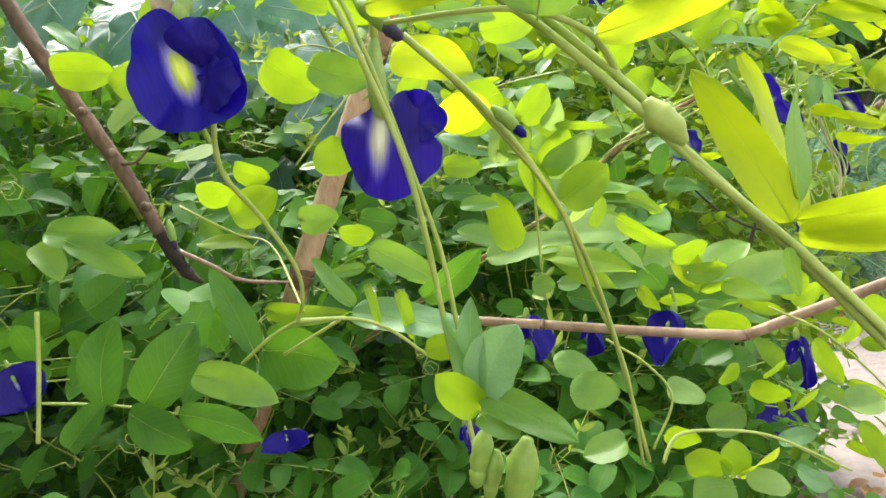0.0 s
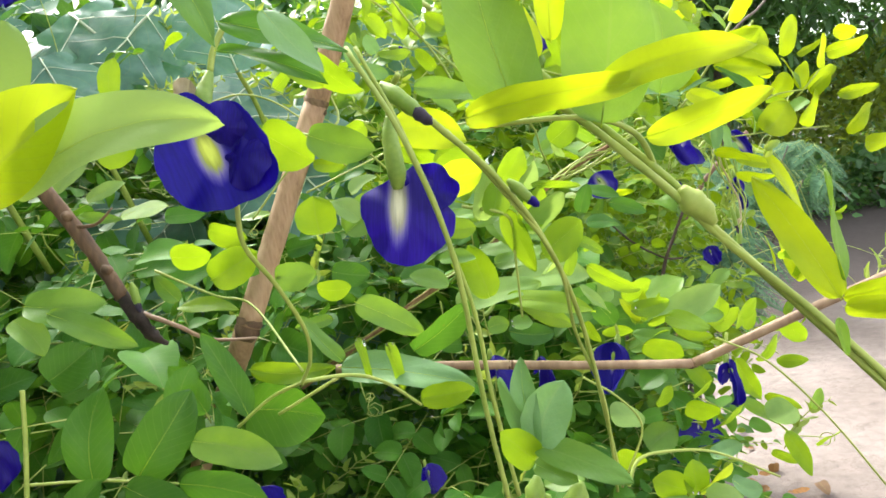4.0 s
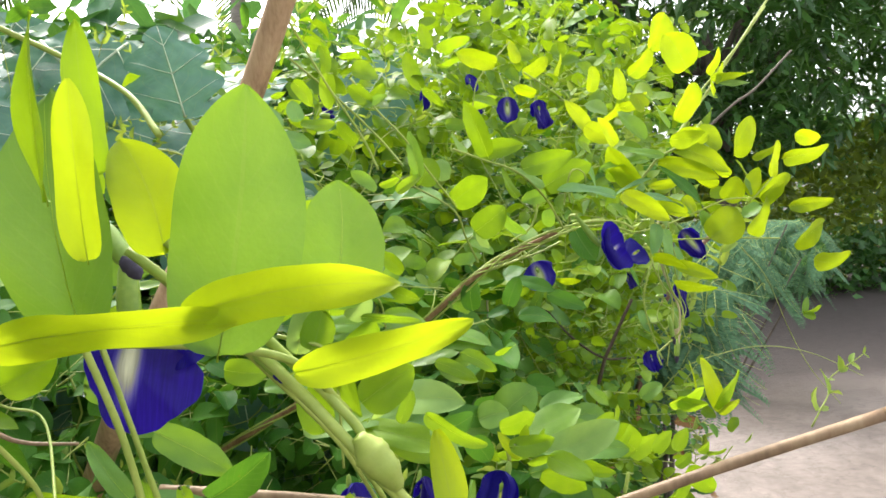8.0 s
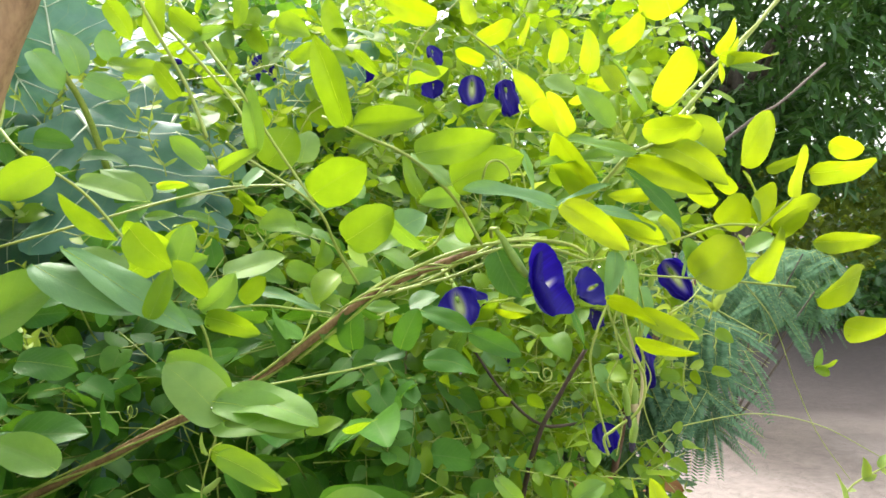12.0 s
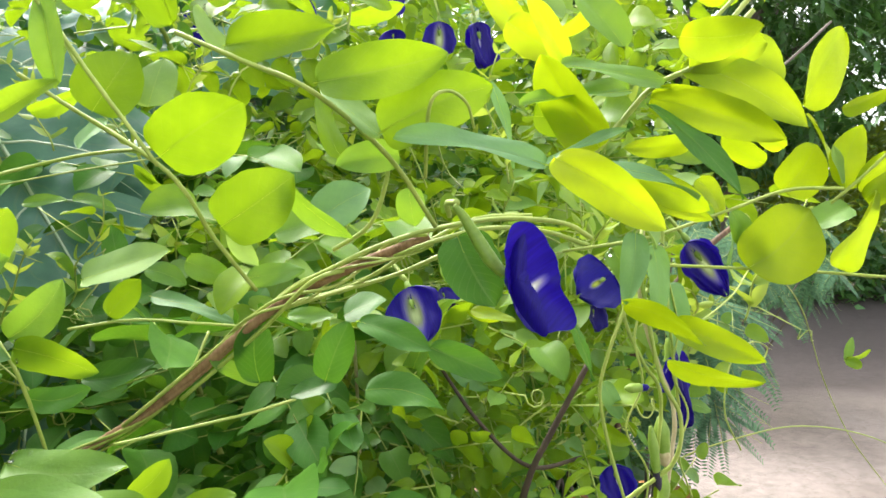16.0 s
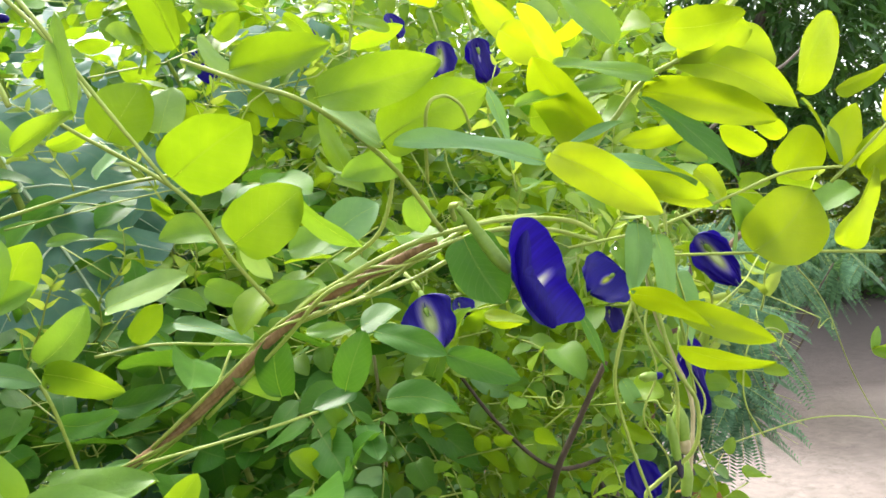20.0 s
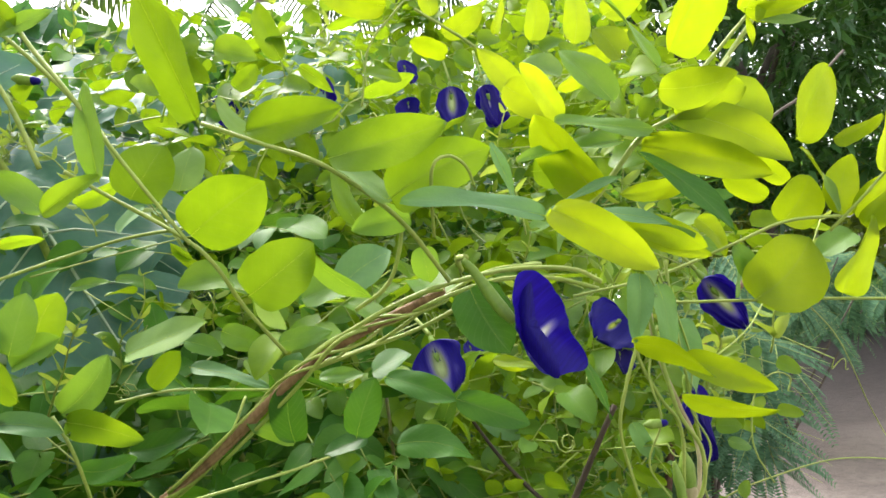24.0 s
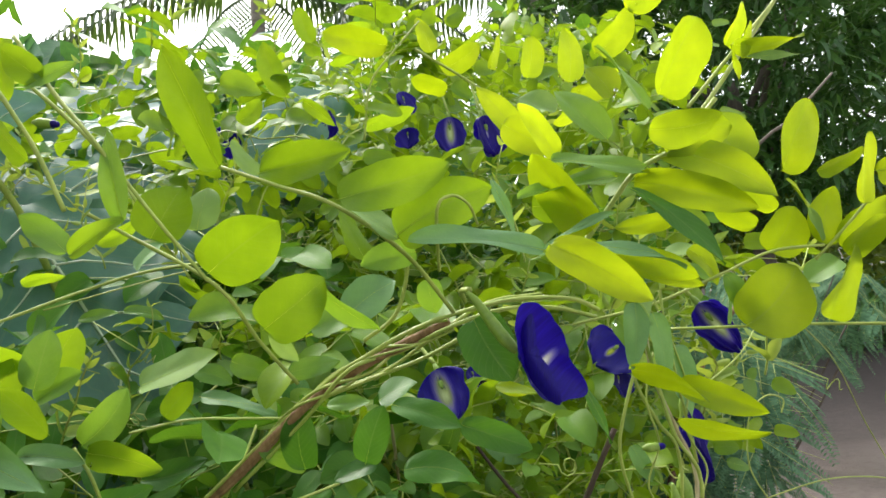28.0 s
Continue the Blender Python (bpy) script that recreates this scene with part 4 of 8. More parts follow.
def jointed_cane(name, runs, radii, label, category, mat):
    """A cane of straight sections, each a part, with a raised ring at every joint."""
    at = np.array(runs[0])
    thing = empty(name, at, label, category)
    for k, (p, q) in enumerate(zip(runs, runs[1:])):
        p, q = np.array(p) - at, np.array(q) - at
        mid = 0.5 * (p + q) + 0.006 * np.linalg.norm(q - p) * np.array((0.3, 0.2, (-1) ** k))
        r0, r1 = radii + 0.0001 * k, radii + 0.0001 * (k + 1)
        part("cane_section", tube("cane_section", [p, mid, q], (r0, 0.96 * r0, r1), mat, 12, 0.02, 8, k), thing)
        if k:
            way = unit(q - p)
            part("joint_ring", mesh_of("joint_ring", *tube_data([p - 1.2 * radii * way, p - 0.4 * radii * way, p, p + 0.4 * radii * way, p + 1.2 * radii * way], (0.7 * radii, 1.10 * radii, 1.01 * radii, 1.12 * radii, 0.7 * radii), 12, 0.03), BARK), thing, "darker joint ring")
    return thing


jointed_cane("bamboo_pole", [(-0.235, 0.635, 0.942), (-0.152, 0.567, 1.085), (-0.083, 0.495, 1.197), (0.006, 0.511, 1.368), (0.085, 0.474, 1.530)], 0.0100, "weathered brown bamboo pole leaning in the vine", "pole", POLE)
bark = empty("bark_stick", (-0.173, 0.347, 1.356), "rough brown stick with a blackened broken end", "stick")
here = np.array(bark.location)
part("stick_body", tube("stick_body", [np.array(q) - here for q in ((-0.234, 0.381, 1.473), (-0.187, 0.351, 1.383), (-0.173, 0.347, 1.356), (-0.138, 0.337, 1.289), (-0.122, 0.331, 1.252))], (0.0050, 0.0048, 0.0040), BARK, 11, 0.09, 10, 1), bark)
part("broken_end", tube("broken_end", [np.array(q) - here for q in ((-0.123, 0.332, 1.254), (-0.115, 0.329, 1.238), (-0.111, 0.332, 1.227), (-0.104, 0.334, 1.220))], (0.0041, 0.0043, 0.0034, 0.0012), CHAR, 9, 0.16, 6, 2), bark, "blackened broken end")
part("side_twig", tube("side_twig", [np.array(q) - here for q in ((-0.113, 0.329, 1.241), (-0.095, 0.327, 1.230), (-0.080, 0.332, 1.218), (-0.054, 0.337, 1.212))], (0.0016, 0.0013, 0.0008), CANE, 7, 0.05, 6, 3), bark, "thin reddish side twig")
part("side_twig", tube("side_twig", [np.array(q) - here for q in ((-0.143, 0.338, 1.297), (-0.127, 0.329, 1.296), (-0.114, 0.321, 1.303))], (0.0014, 0.0010, 0.0006), BARK, 7, 0.05, 6, 4), bark, "short bare side twig")
for k, q in enumerate(((-0.158, 0.341, 1.330), (-0.144, 0.337, 1.303), (-0.128, 0.332, 1.269))):
    p = np.array(q) - here
    part("knot", mesh_of("knot", *tube_data([p + (0, 0.002, 0), p + (0.0005, -0.002, 0.0004), p + (0.001, -0.0048, 0.001)], (0.0032, 0.0034, 0.0010), 9, 0.12, k), BARK), bark, "dark knot")
jointed_cane("cane_rail", [(-0.011, 0.321, 1.187), (0.090, 0.305, 1.171), (0.191, 0.281, 1.155), (0.330, 0.229, 1.205), (0.376, 0.183, 1.241)], 0.0026, "thin jointed brown cane lying across the vine", "cane", CANE)
rope = smooth_line([(-0.085, 0.690, 1.082), (0.031, 0.632, 1.148), (0.134, 0.592, 1.206), (0.209, 0.556, 1.262), (0.247, 0.542, 1.282), (0.281, 0.534, 1.296)], 12)
for name, mat, r0, wind, turns, start, label in (
    ("woody_vine", ROPE, 0.0025, 0.0007, 1.3, 0.0, "brown woody stem wound with green runners"),
    ("woody_vine", ROPE, 0.0014, 0.0026, 2.2, 2.6, "thin tan woody stem twisted round another"),
    ("vine_stem", STEM, 0.0009, 0.0034, 3.1, 0.6, "green runner coiled round the woody stem"),
    ("vine_stem", STEM, 0.0008, 0.0036, 4.2, 3.6, "green runner coiled round the woody stem"),
    ("vine_stem", STEM, 0.0007, 0.0046, 1.7, 5.0, "green runner coiled round the woody stem"),
):
    path = []
    for k, p in enumerate(rope):
        go = unit(rope[min(k + 1, len(rope) - 1)] - rope[max(k - 1, 0)])
        a = unit(np.cross(go, (0.1, 1.0, 0.2)))
        th = start + 6.28 * turns * k / (len(rope) - 1)
        path.append(p + wind * (a * math.cos(th) + np.cross(go, a) * math.sin(th)))
    stick(name, path, (r0, 0.8 * r0), mat, label, "stem")
stick("vine_stem", [(0.020, 0.133, 1.329), (0.031, 0.120, 1.298), (0.040, 0.123, 1.260), (0.043, 0.133, 1.210), (0.046, 0.137, 1.173)], (0.0009, 0.0009), STEM, "slender green climbing stem with a twin", "stem")
stick("vine_stem", [(0.023, 0.134, 1.329), (0.032, 0.127, 1.300), (0.0410, 0.128, 1.260), (0.0450, 0.131, 1.237), (0.0465, 0.136, 1.210), (0.0505, 0.141, 1.172)], (0.0007, 0.0008), STEM, "slender green climbing stem with a twin", "stem")
stick("vine_stem", [(0.043, 0.144, 1.305), (0.063, 0.148, 1.282), (0.083, 0.166, 1.252), (0.103, 0.199, 1.206), (0.126, 0.249, 1.110)], (0.0012, 0.0010), STEM, "slender green stem twined with another", "stem")
stick("vine_stem", [(0.049, 0.147, 1.300), (0.064, 0.151, 1.279), (0.086, 0.168, 1.246), (0.099, 0.200, 1.209), (0.113, 0.218, 1.169), (0.123, 0.249, 1.108)], (0.0008, 0.0008), STEM, "thin green stem twined with another", "stem")
stick("vine_stem", [(0.055, 0.088, 1.309), (0.076, 0.085, 1.289), (0.096, 0.080, 1.265), (0.121, 0.075, 1.233), (0.137, 0.063, 1.207)], (0.0010, 0.0013), STEM, "stout green stem with a swollen joint", "stem")
stick("vine_stem", [(0.062, 0.089, 1.310), (0.076, 0.087, 1.293), (0.094, 0.083, 1.272), (0.095, 0.080, 1.266), (0.105, 0.078, 1.253), (0.120, 0.073, 1.235), (0.137, 0.063, 1.210)], (0.0010, 0.0010), STEM, "stout green stem twined with another", "stem")
stick("vine_stem", [(-0.031, 0.189, 1.309), (-0.026, 0.167, 1.292), (-0.027, 0.169, 1.274), (-0.020, 0.182, 1.256), (-0.014, 0.195, 1.235), (-0.015, 0.202, 1.221), (-0.021, 0.209, 1.210)], (0.0010, 0.0008), STEM, "green stem drooping from a flower", "stem")
stick("vine_stem", [(-0.020, 0.209, 1.211), (-0.001, 0.223, 1.206), (0.014, 0.228, 1.198), (0.029, 0.233, 1.182)], (0.0009, 0.0008), STEM, "thin green side stem of the vine", "stem")
stick("vine_stem", [(-0.055, 0.233, 1.191), (-0.037, 0.225, 1.203), (-0.020, 0.209, 1.211)], (0.0008, 0.0008), STEM, "thin green side stem of the vine", "stem")
stick("vine_stem", [(-0.037, 0.239, 1.191), (-0.006, 0.223, 1.206)], (0.0008, 0.0008), STEM, "thin green side stem of the vine", "stem")
stick("vine_stem", [(-0.134, 0.220, 1.230), (-0.137, 0.217, 1.204), (-0.142, 0.214, 1.174)], (0.0010, 0.0010), STEM, "pale green upright stem in the shade", "stem")
stick("vine_stem", [(-0.148, 0.231, 1.187), (-0.116, 0.229, 1.182), (-0.081, 0.217, 1.177)], (0.0007, 0.0006), STEM, "thin green leaf bearing runner", "stem")
stick("vine_stem", [(-0.089, 0.283, 1.266), (-0.062, 0.279, 1.248), (-0.044, 0.277, 1.239), (-0.021, 0.225, 1.212)], (0.0007, 0.0006), STEM, "thin green leaf bearing runner", "stem")
stick("vine_stem", [(-0.028, 0.238, 1.323), (-0.009, 0.228, 1.318), (0.009, 0.218, 1.311), (0.023, 0.232, 1.303)], (0.0007, 0.0006), STEM, "thin green leaf bearing runner", "stem")
stick("vine_stem", [(-0.049, 0.392, 1.283), (-0.020, 0.393, 1.311), (0.002, 0.394, 1.328), (0.018, 0.343, 1.305)], (0.0007, 0.0006), STEM, "thin stem with a twining end on the pole", "stem")
stick("vine_stem", [(0.140, 0.278, 1.094), (0.151, 0.286, 1.104), (0.178, 0.307, 1.095), (0.216, 0.318, 1.081), (0.268, 0.334, 1.045)], (0.0011, 0.0008), STEM, "pale green tendril beside the path", "stem")
stick("vine_stem", [(0.110, 0.234, 1.177), (0.128, 0.239, 1.161), (0.137, 0.237, 1.144), (0.127, 0.242, 1.119)], (0.0006, 0.0006), STEM, "pale thin curling vine tendril", "stem")
stick("vine_stem", [(0.192, 0.252, 1.176), (0.221, 0.255, 1.156), (0.253, 0.256, 1.117), (0.288, 0.255, 1.061)], (0.0006, 0.0006), STEM, "thin brownish green vine runner", "stem")
stick("vine_stem", [(-0.001, 0.170, 1.380), (0.021, 0.167, 1.367), (0.040, 0.153, 1.353), (0.050, 0.141, 1.339)], (0.0009, 0.0009), STEM, "near green stem crossing the pole", "stem")
stick("vine_stem", [(0.139, 0.500, 1.357), (0.149, 0.508, 1.349), (0.185, 0.502, 1.323), (0.197, 0.519, 1.298), (0.209, 0.537, 1.276)], (0.0008, 0.0009), STEM, "green climbing stem with round leaves", "stem")
stick("vine_stem", [(0.190, 0.504, 1.372), (0.214, 0.496, 1.360), (0.237, 0.487, 1.348), (0.263, 0.503, 1.327), (0.282, 0.519, 1.300)], (0.0009, 0.0010), STEM, "green climbing stem from the woody rope", "stem")
stick("vine_stem", [(0.138, 0.587, 1.209), (0.212, 0.556, 1.267), (0.243, 0.538, 1.285), (0.267, 0.530, 1.295), (0.290, 0.528, 1.300), (0.314, 0.530, 1.302), (0.339, 0.531, 1.299), (0.354, 0.539, 1.292)], (0.0010, 0.0011), STEM, "green runner wound round the rope", "stem")
stick("vine_stem", [(0.167, 0.579, 1.222), (0.209, 0.556, 1.257), (0.233, 0.539, 1.279), (0.257, 0.541, 1.284), (0.280, 0.528, 1.293), (0.305, 0.531, 1.298), (0.330, 0.533, 1.296), (0.351, 0.534, 1.289)], (0.0010, 0.0010), STEM, "green runner wound round the rope", "stem")
stick("vine_stem", [(0.211, 0.566, 1.265), (0.247, 0.552, 1.274), (0.276, 0.534, 1.291), (0.301, 0.536, 1.302), (0.327, 0.538, 1.303)], (0.0009, 0.0009), STEM, "green runner wound round the rope", "stem")
stick("vine_stem", [(0.209, 0.556, 1.263), (0.242, 0.552, 1.272), (0.267, 0.545, 1.279), (0.286, 0.538, 1.287)], (0.0009, 0.0010), STEM, "green runner below the rope", "stem")
stick("vine_stem", [(0.241, 0.544, 1.291), (0.256, 0.532, 1.301), (0.263, 0.527, 1.317), (0.266, 0.523, 1.336)], (0.0010, 0.0009), STEM, "green side shoot rising from the rope", "stem")
stick("vine_stem", [(0.334, 0.513, 1.314), (0.354, 0.507, 1.337), (0.366, 0.501, 1.351), (0.384, 0.494, 1.360), (0.400, 0.488, 1.377)], (0.0013, 0.0010), STEM, "stout green leaf shoot in the upper vine", "stem")
stick("vine_stem", [(0.385, 0.534, 1.279), (0.417, 0.520, 1.277), (0.444, 0.512, 1.275), (0.473, 0.503, 1.272)], (0.0007, 0.0007), STEM, "green shoot bearing round lime leaves", "stem")
stick("vine_stem", [(0.338, 0.531, 1.287), (0.375, 0.526, 1.292), (0.406, 0.518, 1.302), (0.429, 0.511, 1.310), (0.449, 0.503, 1.310)], (0.0007, 0.0007), STEM, "green shoot bearing round lime leaves", "stem")
stick("vine_stem", [(0.447, 0.508, 1.304), (0.456, 0.502, 1.314), (0.468, 0.497, 1.327)], (0.0007, 0.0007), STEM, "green shoot tip with small leaves", "stem")
stick("vine_stem", [(0.366, 0.512, 1.296), (0.357, 0.508, 1.268), (0.349, 0.507, 1.249), (0.346, 0.511, 1.230), (0.351, 0.514, 1.205), (0.358, 0.511, 1.177)], (0.0008, 0.0007), STEM, "hanging green runner of the vine", "stem")
stick("vine_stem", [(0.362, 0.512, 1.292), (0.364, 0.507, 1.268), (0.368, 0.503, 1.238), (0.377, 0.504, 1.220), (0.375, 0.506, 1.201), (0.361, 0.512, 1.187), (0.355, 0.512, 1.182), (0.357, 0.511, 1.172)], (0.0009, 0.0009), STEM, "looping hanging green runner", "stem")
stick("vine_stem", [(0.367, 0.511, 1.272), (0.359, 0.506, 1.253), (0.362, 0.506, 1.234), (0.356, 0.509, 1.215), (0.366, 0.511, 1.195), (0.364, 0.515, 1.170)], (0.0005, 0.0004), STEM, "thin pale tendril hanging with the runners", "stem")
stick("vine_stem", [(0.372, 0.516, 1.296), (0.378, 0.514, 1.273), (0.381, 0.513, 1.254), (0.376, 0.508, 1.237), (0.384, 0.511, 1.219), (0.379, 0.510, 1.203), (0.389, 0.518, 1.180)], (0.0005, 0.0004), STEM, "thin pale tendril hanging with the runners", "stem")
stick("vine_stem", [(0.439, 0.562, 1.181), (0.432, 0.564, 1.198), (0.433, 0.565, 1.215), (0.438, 0.565, 1.229), (0.450, 0.569, 1.234), (0.460, 0.572, 1.230), (0.458, 0.572, 1.223)], (0.0004, 0.0004), STEM, "curling pale tendril beside the path", "stem")
stick("vine_stem", [(0.386, 0.532, 1.246), (0.414, 0.549, 1.252), (0.439, 0.567, 1.260), (0.461, 0.585, 1.272), (0.479, 0.593, 1.272)], (0.0004, 0.0004), STEM, "pale tendril reaching towards the shrub", "stem")
stick("vine_stem", [(0.360, 0.514, 1.292), (0.358, 0.514, 1.262), (0.366, 0.514, 1.241), (0.373, 0.513, 1.227), (0.372, 0.516, 1.195)], (0.0008, 0.0008), STEM, "hanging green runner of the vine", "stem")
stick("vine_stem", [(0.372, 0.507, 1.299), (0.372, 0.506, 1.281), (0.376, 0.509, 1.251), (0.380, 0.511, 1.222)], (0.0007, 0.0007), STEM, "hanging green runner of the vine", "stem")
stick("vine_stem", [(0.372, 0.525, 1.298), (0.370, 0.525, 1.272), (0.372, 0.524, 1.254), (0.378, 0.523, 1.234), (0.383, 0.521, 1.214), (0.378, 0.519, 1.183)], (0.0011, 0.0009), STRAW, "dry straw coloured seed pod on a runner", "pod")
stick("vine_stem", [(0.439, 0.717, 1.080), (0.478, 0.714, 1.115), (0.536, 0.728, 1.124), (0.607, 0.749, 1.122), (0.687, 0.768, 1.100), (0.765, 0.776, 1.059)], (0.0007, 0.0004), STEM, "pale tendril arching over the path", "stem")
stick("vine_stem", [(0.634, 0.824, 1.245), (0.712, 0.891, 1.190), (0.799, 0.975, 1.093), (0.827, 0.967, 1.025), (0.869, 0.958, 0.963)], (0.0007, 0.0004), STEM, "hair thin runner hanging over the path", "stem")
stick("vine_stem", [(0.149, 0.540, 1.215), (0.179, 0.547, 1.218), (0.201, 0.554, 1.220), (0.220, 0.572, 1.220)], (0.0007, 0.0007), STEM, "pale green stem in the lower vine", "stem")
stick("vine_stem", [(0.275, 0.490, 1.318), (0.275, 0.471, 1.340), (0.281, 0.471, 1.345), (0.287, 0.470, 1.341), (0.291, 0.479, 1.334)], (0.0007, 0.0005), STEM, "thin curved green vine tendril", "stem")
stick("vine_stem", [(0.114, 0.528, 1.262), (0.121, 0.526, 1.249), (0.123, 0.534, 1.228), (0.123, 0.543, 1.209)], (0.0008, 0.0007), STEM, "green stem in the lower vine", "stem")
stick("vine_stem", [(0.112, 0.598, 1.255), (0.139, 0.605, 1.257), (0.167, 0.611, 1.253), (0.189, 0.618, 1.249)], (0.0008, 0.0007), STEM, "green stem in the lower vine", "stem")
stick("vine_stem", [(0.025, 0.705, 1.329), (0.080, 0.718, 1.340), (0.130, 0.733, 1.349)], (0.0006, 0.0005), STEM, "hair thin straight runner before the broad leaf", "stem")
stick("vine_stem", [(0.160, 0.590, 1.217), (0.171, 0.589, 1.235), (0.177, 0.600, 1.250)], (0.0007, 0.0007), STEM, "green stem in the lower vine", "stem")
stick("dry_twig", [(0.249, 0.710, 1.230), (0.250, 0.727, 1.179), (0.250, 0.762, 1.083), (0.251, 0.798, 1.011)], (0.0012, 0.0012), STRAW, "pale dry upright twig in the vine", "twig")
stick("dark_twig", [(0.377, 0.609, 1.219), (0.356, 0.610, 1.183), (0.341, 0.610, 1.155), (0.331, 0.620, 1.106), (0.329, 0.649, 1.031)], (0.0016, 0.0023), TWIG, "dark bare forked twig in the vine", "twig")
stick("dark_twig", [(0.298, 0.654, 1.215), (0.318, 0.633, 1.184), (0.342, 0.611, 1.163), (0.386, 0.648, 1.151)], (0.0011, 0.0013), TWIG, "dark bare side twig in the vine", "twig")
stick("woody_branch", [(1.292, 1.896, 1.277), (1.108, 1.855, 1.158), (0.976, 1.810, 1.015), (0.914, 1.812, 0.897), (0.865, 1.858, 0.551)], (0.0070, 0.0100), BARK, "grey brown bare branch beside the feathery shrub", "branch")
stick("dry_branch", [(0.992, 1.617, 1.456), (1.127, 1.611, 1.559), (1.206, 1.627, 1.601), (1.371, 1.699, 1.712)], (0.0040, 0.0030), TRUNK, "thin bare dry branch before the trees", "branch")
stick("vine_stem", [(0.430, 0.599, 1.374), (0.468, 0.608, 1.412), (0.511, 0.626, 1.454), (0.563, 0.643, 1.508), (0.617, 0.661, 1.565)], (0.0016, 0.0012), STEM, "long pale shoot reaching up past the vine", "stem")
stick("vine_stem", [(0.449, 0.609, 1.403), (0.487, 0.617, 1.437), (0.537, 0.635, 1.480), (0.573, 0.643, 1.517)], (0.0012, 0.0010), STEM, "long pale shoot reaching up past the vine", "stem")
stick("vine_stem", [(-0.012, 0.501, 1.330), (0.016, 0.484, 1.344), (0.023, 0.494, 1.355), (0.020, 0.515, 1.375), (0.014, 0.526, 1.407)], (0.0012, 0.0010), STEM, "runner wound round the bamboo pole", "stem")
stick("vine_stem", [(-0.097, 0.603, 1.399), (-0.063, 0.601, 1.403), (-0.033, 0.599, 1.391), (0.000, 0.576, 1.360), (0.037, 0.573, 1.335), (0.069, 0.570, 1.297)], (0.0010, 0.0010), STEM, "pale runner behind the pole", "stem")
stick("vine_stem", [(0.065, 0.534, 1.461), (0.103, 0.541, 1.425), (0.134, 0.538, 1.389), (0.150, 0.526, 1.364)], (0.0010, 0.0010), STEM, "runner in the upper vine", "stem")
stick("vine_stem", [(-0.018, 0.576, 1.299), (0.043, 0.592, 1.318), (0.113, 0.608, 1.338), (0.169, 0.565, 1.338)], (0.0009, 0.0009), STEM, "long thin runner across the broad leaves", "stem")
stick("vine_stem", [(0.064, 0.518, 1.495), (0.094, 0.512, 1.432), (0.117, 0.507, 1.389), (0.128, 0.505, 1.360)], (0.0010, 0.0010), STEM, "runner in the upper vine", "stem")
stick("vine_stem", [(0.253, 0.726, 1.429), (0.262, 0.723, 1.470), (0.281, 0.720, 1.492), (0.304, 0.717, 1.514)], (0.0009, 0.0007), STEM, "runner rising in the upper vine", "stem")
stick("vine_stem", [(0.289, 0.621, 1.457), (0.320, 0.619, 1.433), (0.340, 0.618, 1.411), (0.352, 0.598, 1.384)], (0.0009, 0.0007), STEM, "runner across the upper vine", "stem")
stick("vine_stem", [(0.113, 0.508, 1.435), (0.132, 0.497, 1.405), (0.149, 0.487, 1.382), (0.165, 0.487, 1.356), (0.186, 0.486, 1.324)], (0.0010, 0.0007), STEM, "runner leading to the round leaves", "stem")


# ---- leaves close by ----
def leaf_thing(at, label, stalk=None):
    thing = empty("butterfly_pea_leaf", at, label, "leaf", "near butterfly pea leaves")
    if stalk:
        here = np.array(at)
        part("leaf_stalk", tube("leaf_stalk", [np.array(q) - here for q in stalk], (0.0009, 0.0006), STEM, 6), thing)
    return thing


leaf = leaf_thing((0.162, 0.506, 1.343), "lime green round leaf lit from behind")
leaflet(leaf, (0.160, 0.506, 1.345), (0.173, 0.507, 1.367), 0.95, FACE_GLOW, DIM_LIME, seed=101, full=0.60)
leaflet(leaf, (0.178, 0.509, 1.347), (0.182, 0.516, 1.367), 0.80, FACE_UP, PALE, seed=102)
leaflet(leaf, (0.184, 0.497, 1.328), (0.214, 0.489, 1.344), 0.80, FACE_GLOW, DIM_LIME, seed=103, full=0.60)
leaflet(leaf, (0.202, 0.504, 1.303), (0.228, 0.496, 1.320), 0.78, FACE_GLOW, DIM_LIME, seed=104, full=0.55)
leaflet(leaf, (0.206, 0.509, 1.305), (0.214, 0.507, 1.288), 0.42, FACE_ON, PALE, seed=107)
leaf = leaf_thing((0.236, 0.477, 1.348), "long lime green leaf seen against the light")
leaflet(leaf, (0.239, 0.477, 1.349), (0.283, 0.476, 1.358), 0.42, FACE_ON, DIM_LIME, seed=108, full=0.46)
leaflet(leaf, (0.260, 0.488, 1.334), (0.298, 0.479, 1.349), 0.55, FACE_ON, DIM_LIME, seed=109, full=0.50)
leaflet(leaf, (0.316, 0.480, 1.321), (0.264, 0.462, 1.332), 0.21, FACE_UP, BLUISH, seed=110)
leaflet(leaf, (0.207, 0.502, 1.367), (0.245, 0.487, 1.370), 0.42, FACE_ON, DIM_LIME, seed=111, full=0.50)
leaflet(leaf, (0.260, 0.493, 1.333), (0.241, 0.507, 1.355), 0.42, FACE_UP, PALE, seed=113)
leaflet(leaf, (0.268, 0.512, 1.328), (0.244, 0.505, 1.325), 0.51, FACE_ON, FRESH, seed=114)
leaflet(leaf, (0.273, 0.531, 1.316), (0.275, 0.530, 1.300), 0.77, FACE_ON, FRESH, seed=115)
leaflet(leaf, (0.221, 0.507, 1.322), (0.247, 0.513, 1.294), 0.29, FACE_LEFT, FRESH, seed=116)
leaflet(leaf, (0.246, 0.525, 1.328), (0.239, 0.536, 1.357), 0.32, FACE_GLOW, DIM_LIME, seed=117, full=0.50)
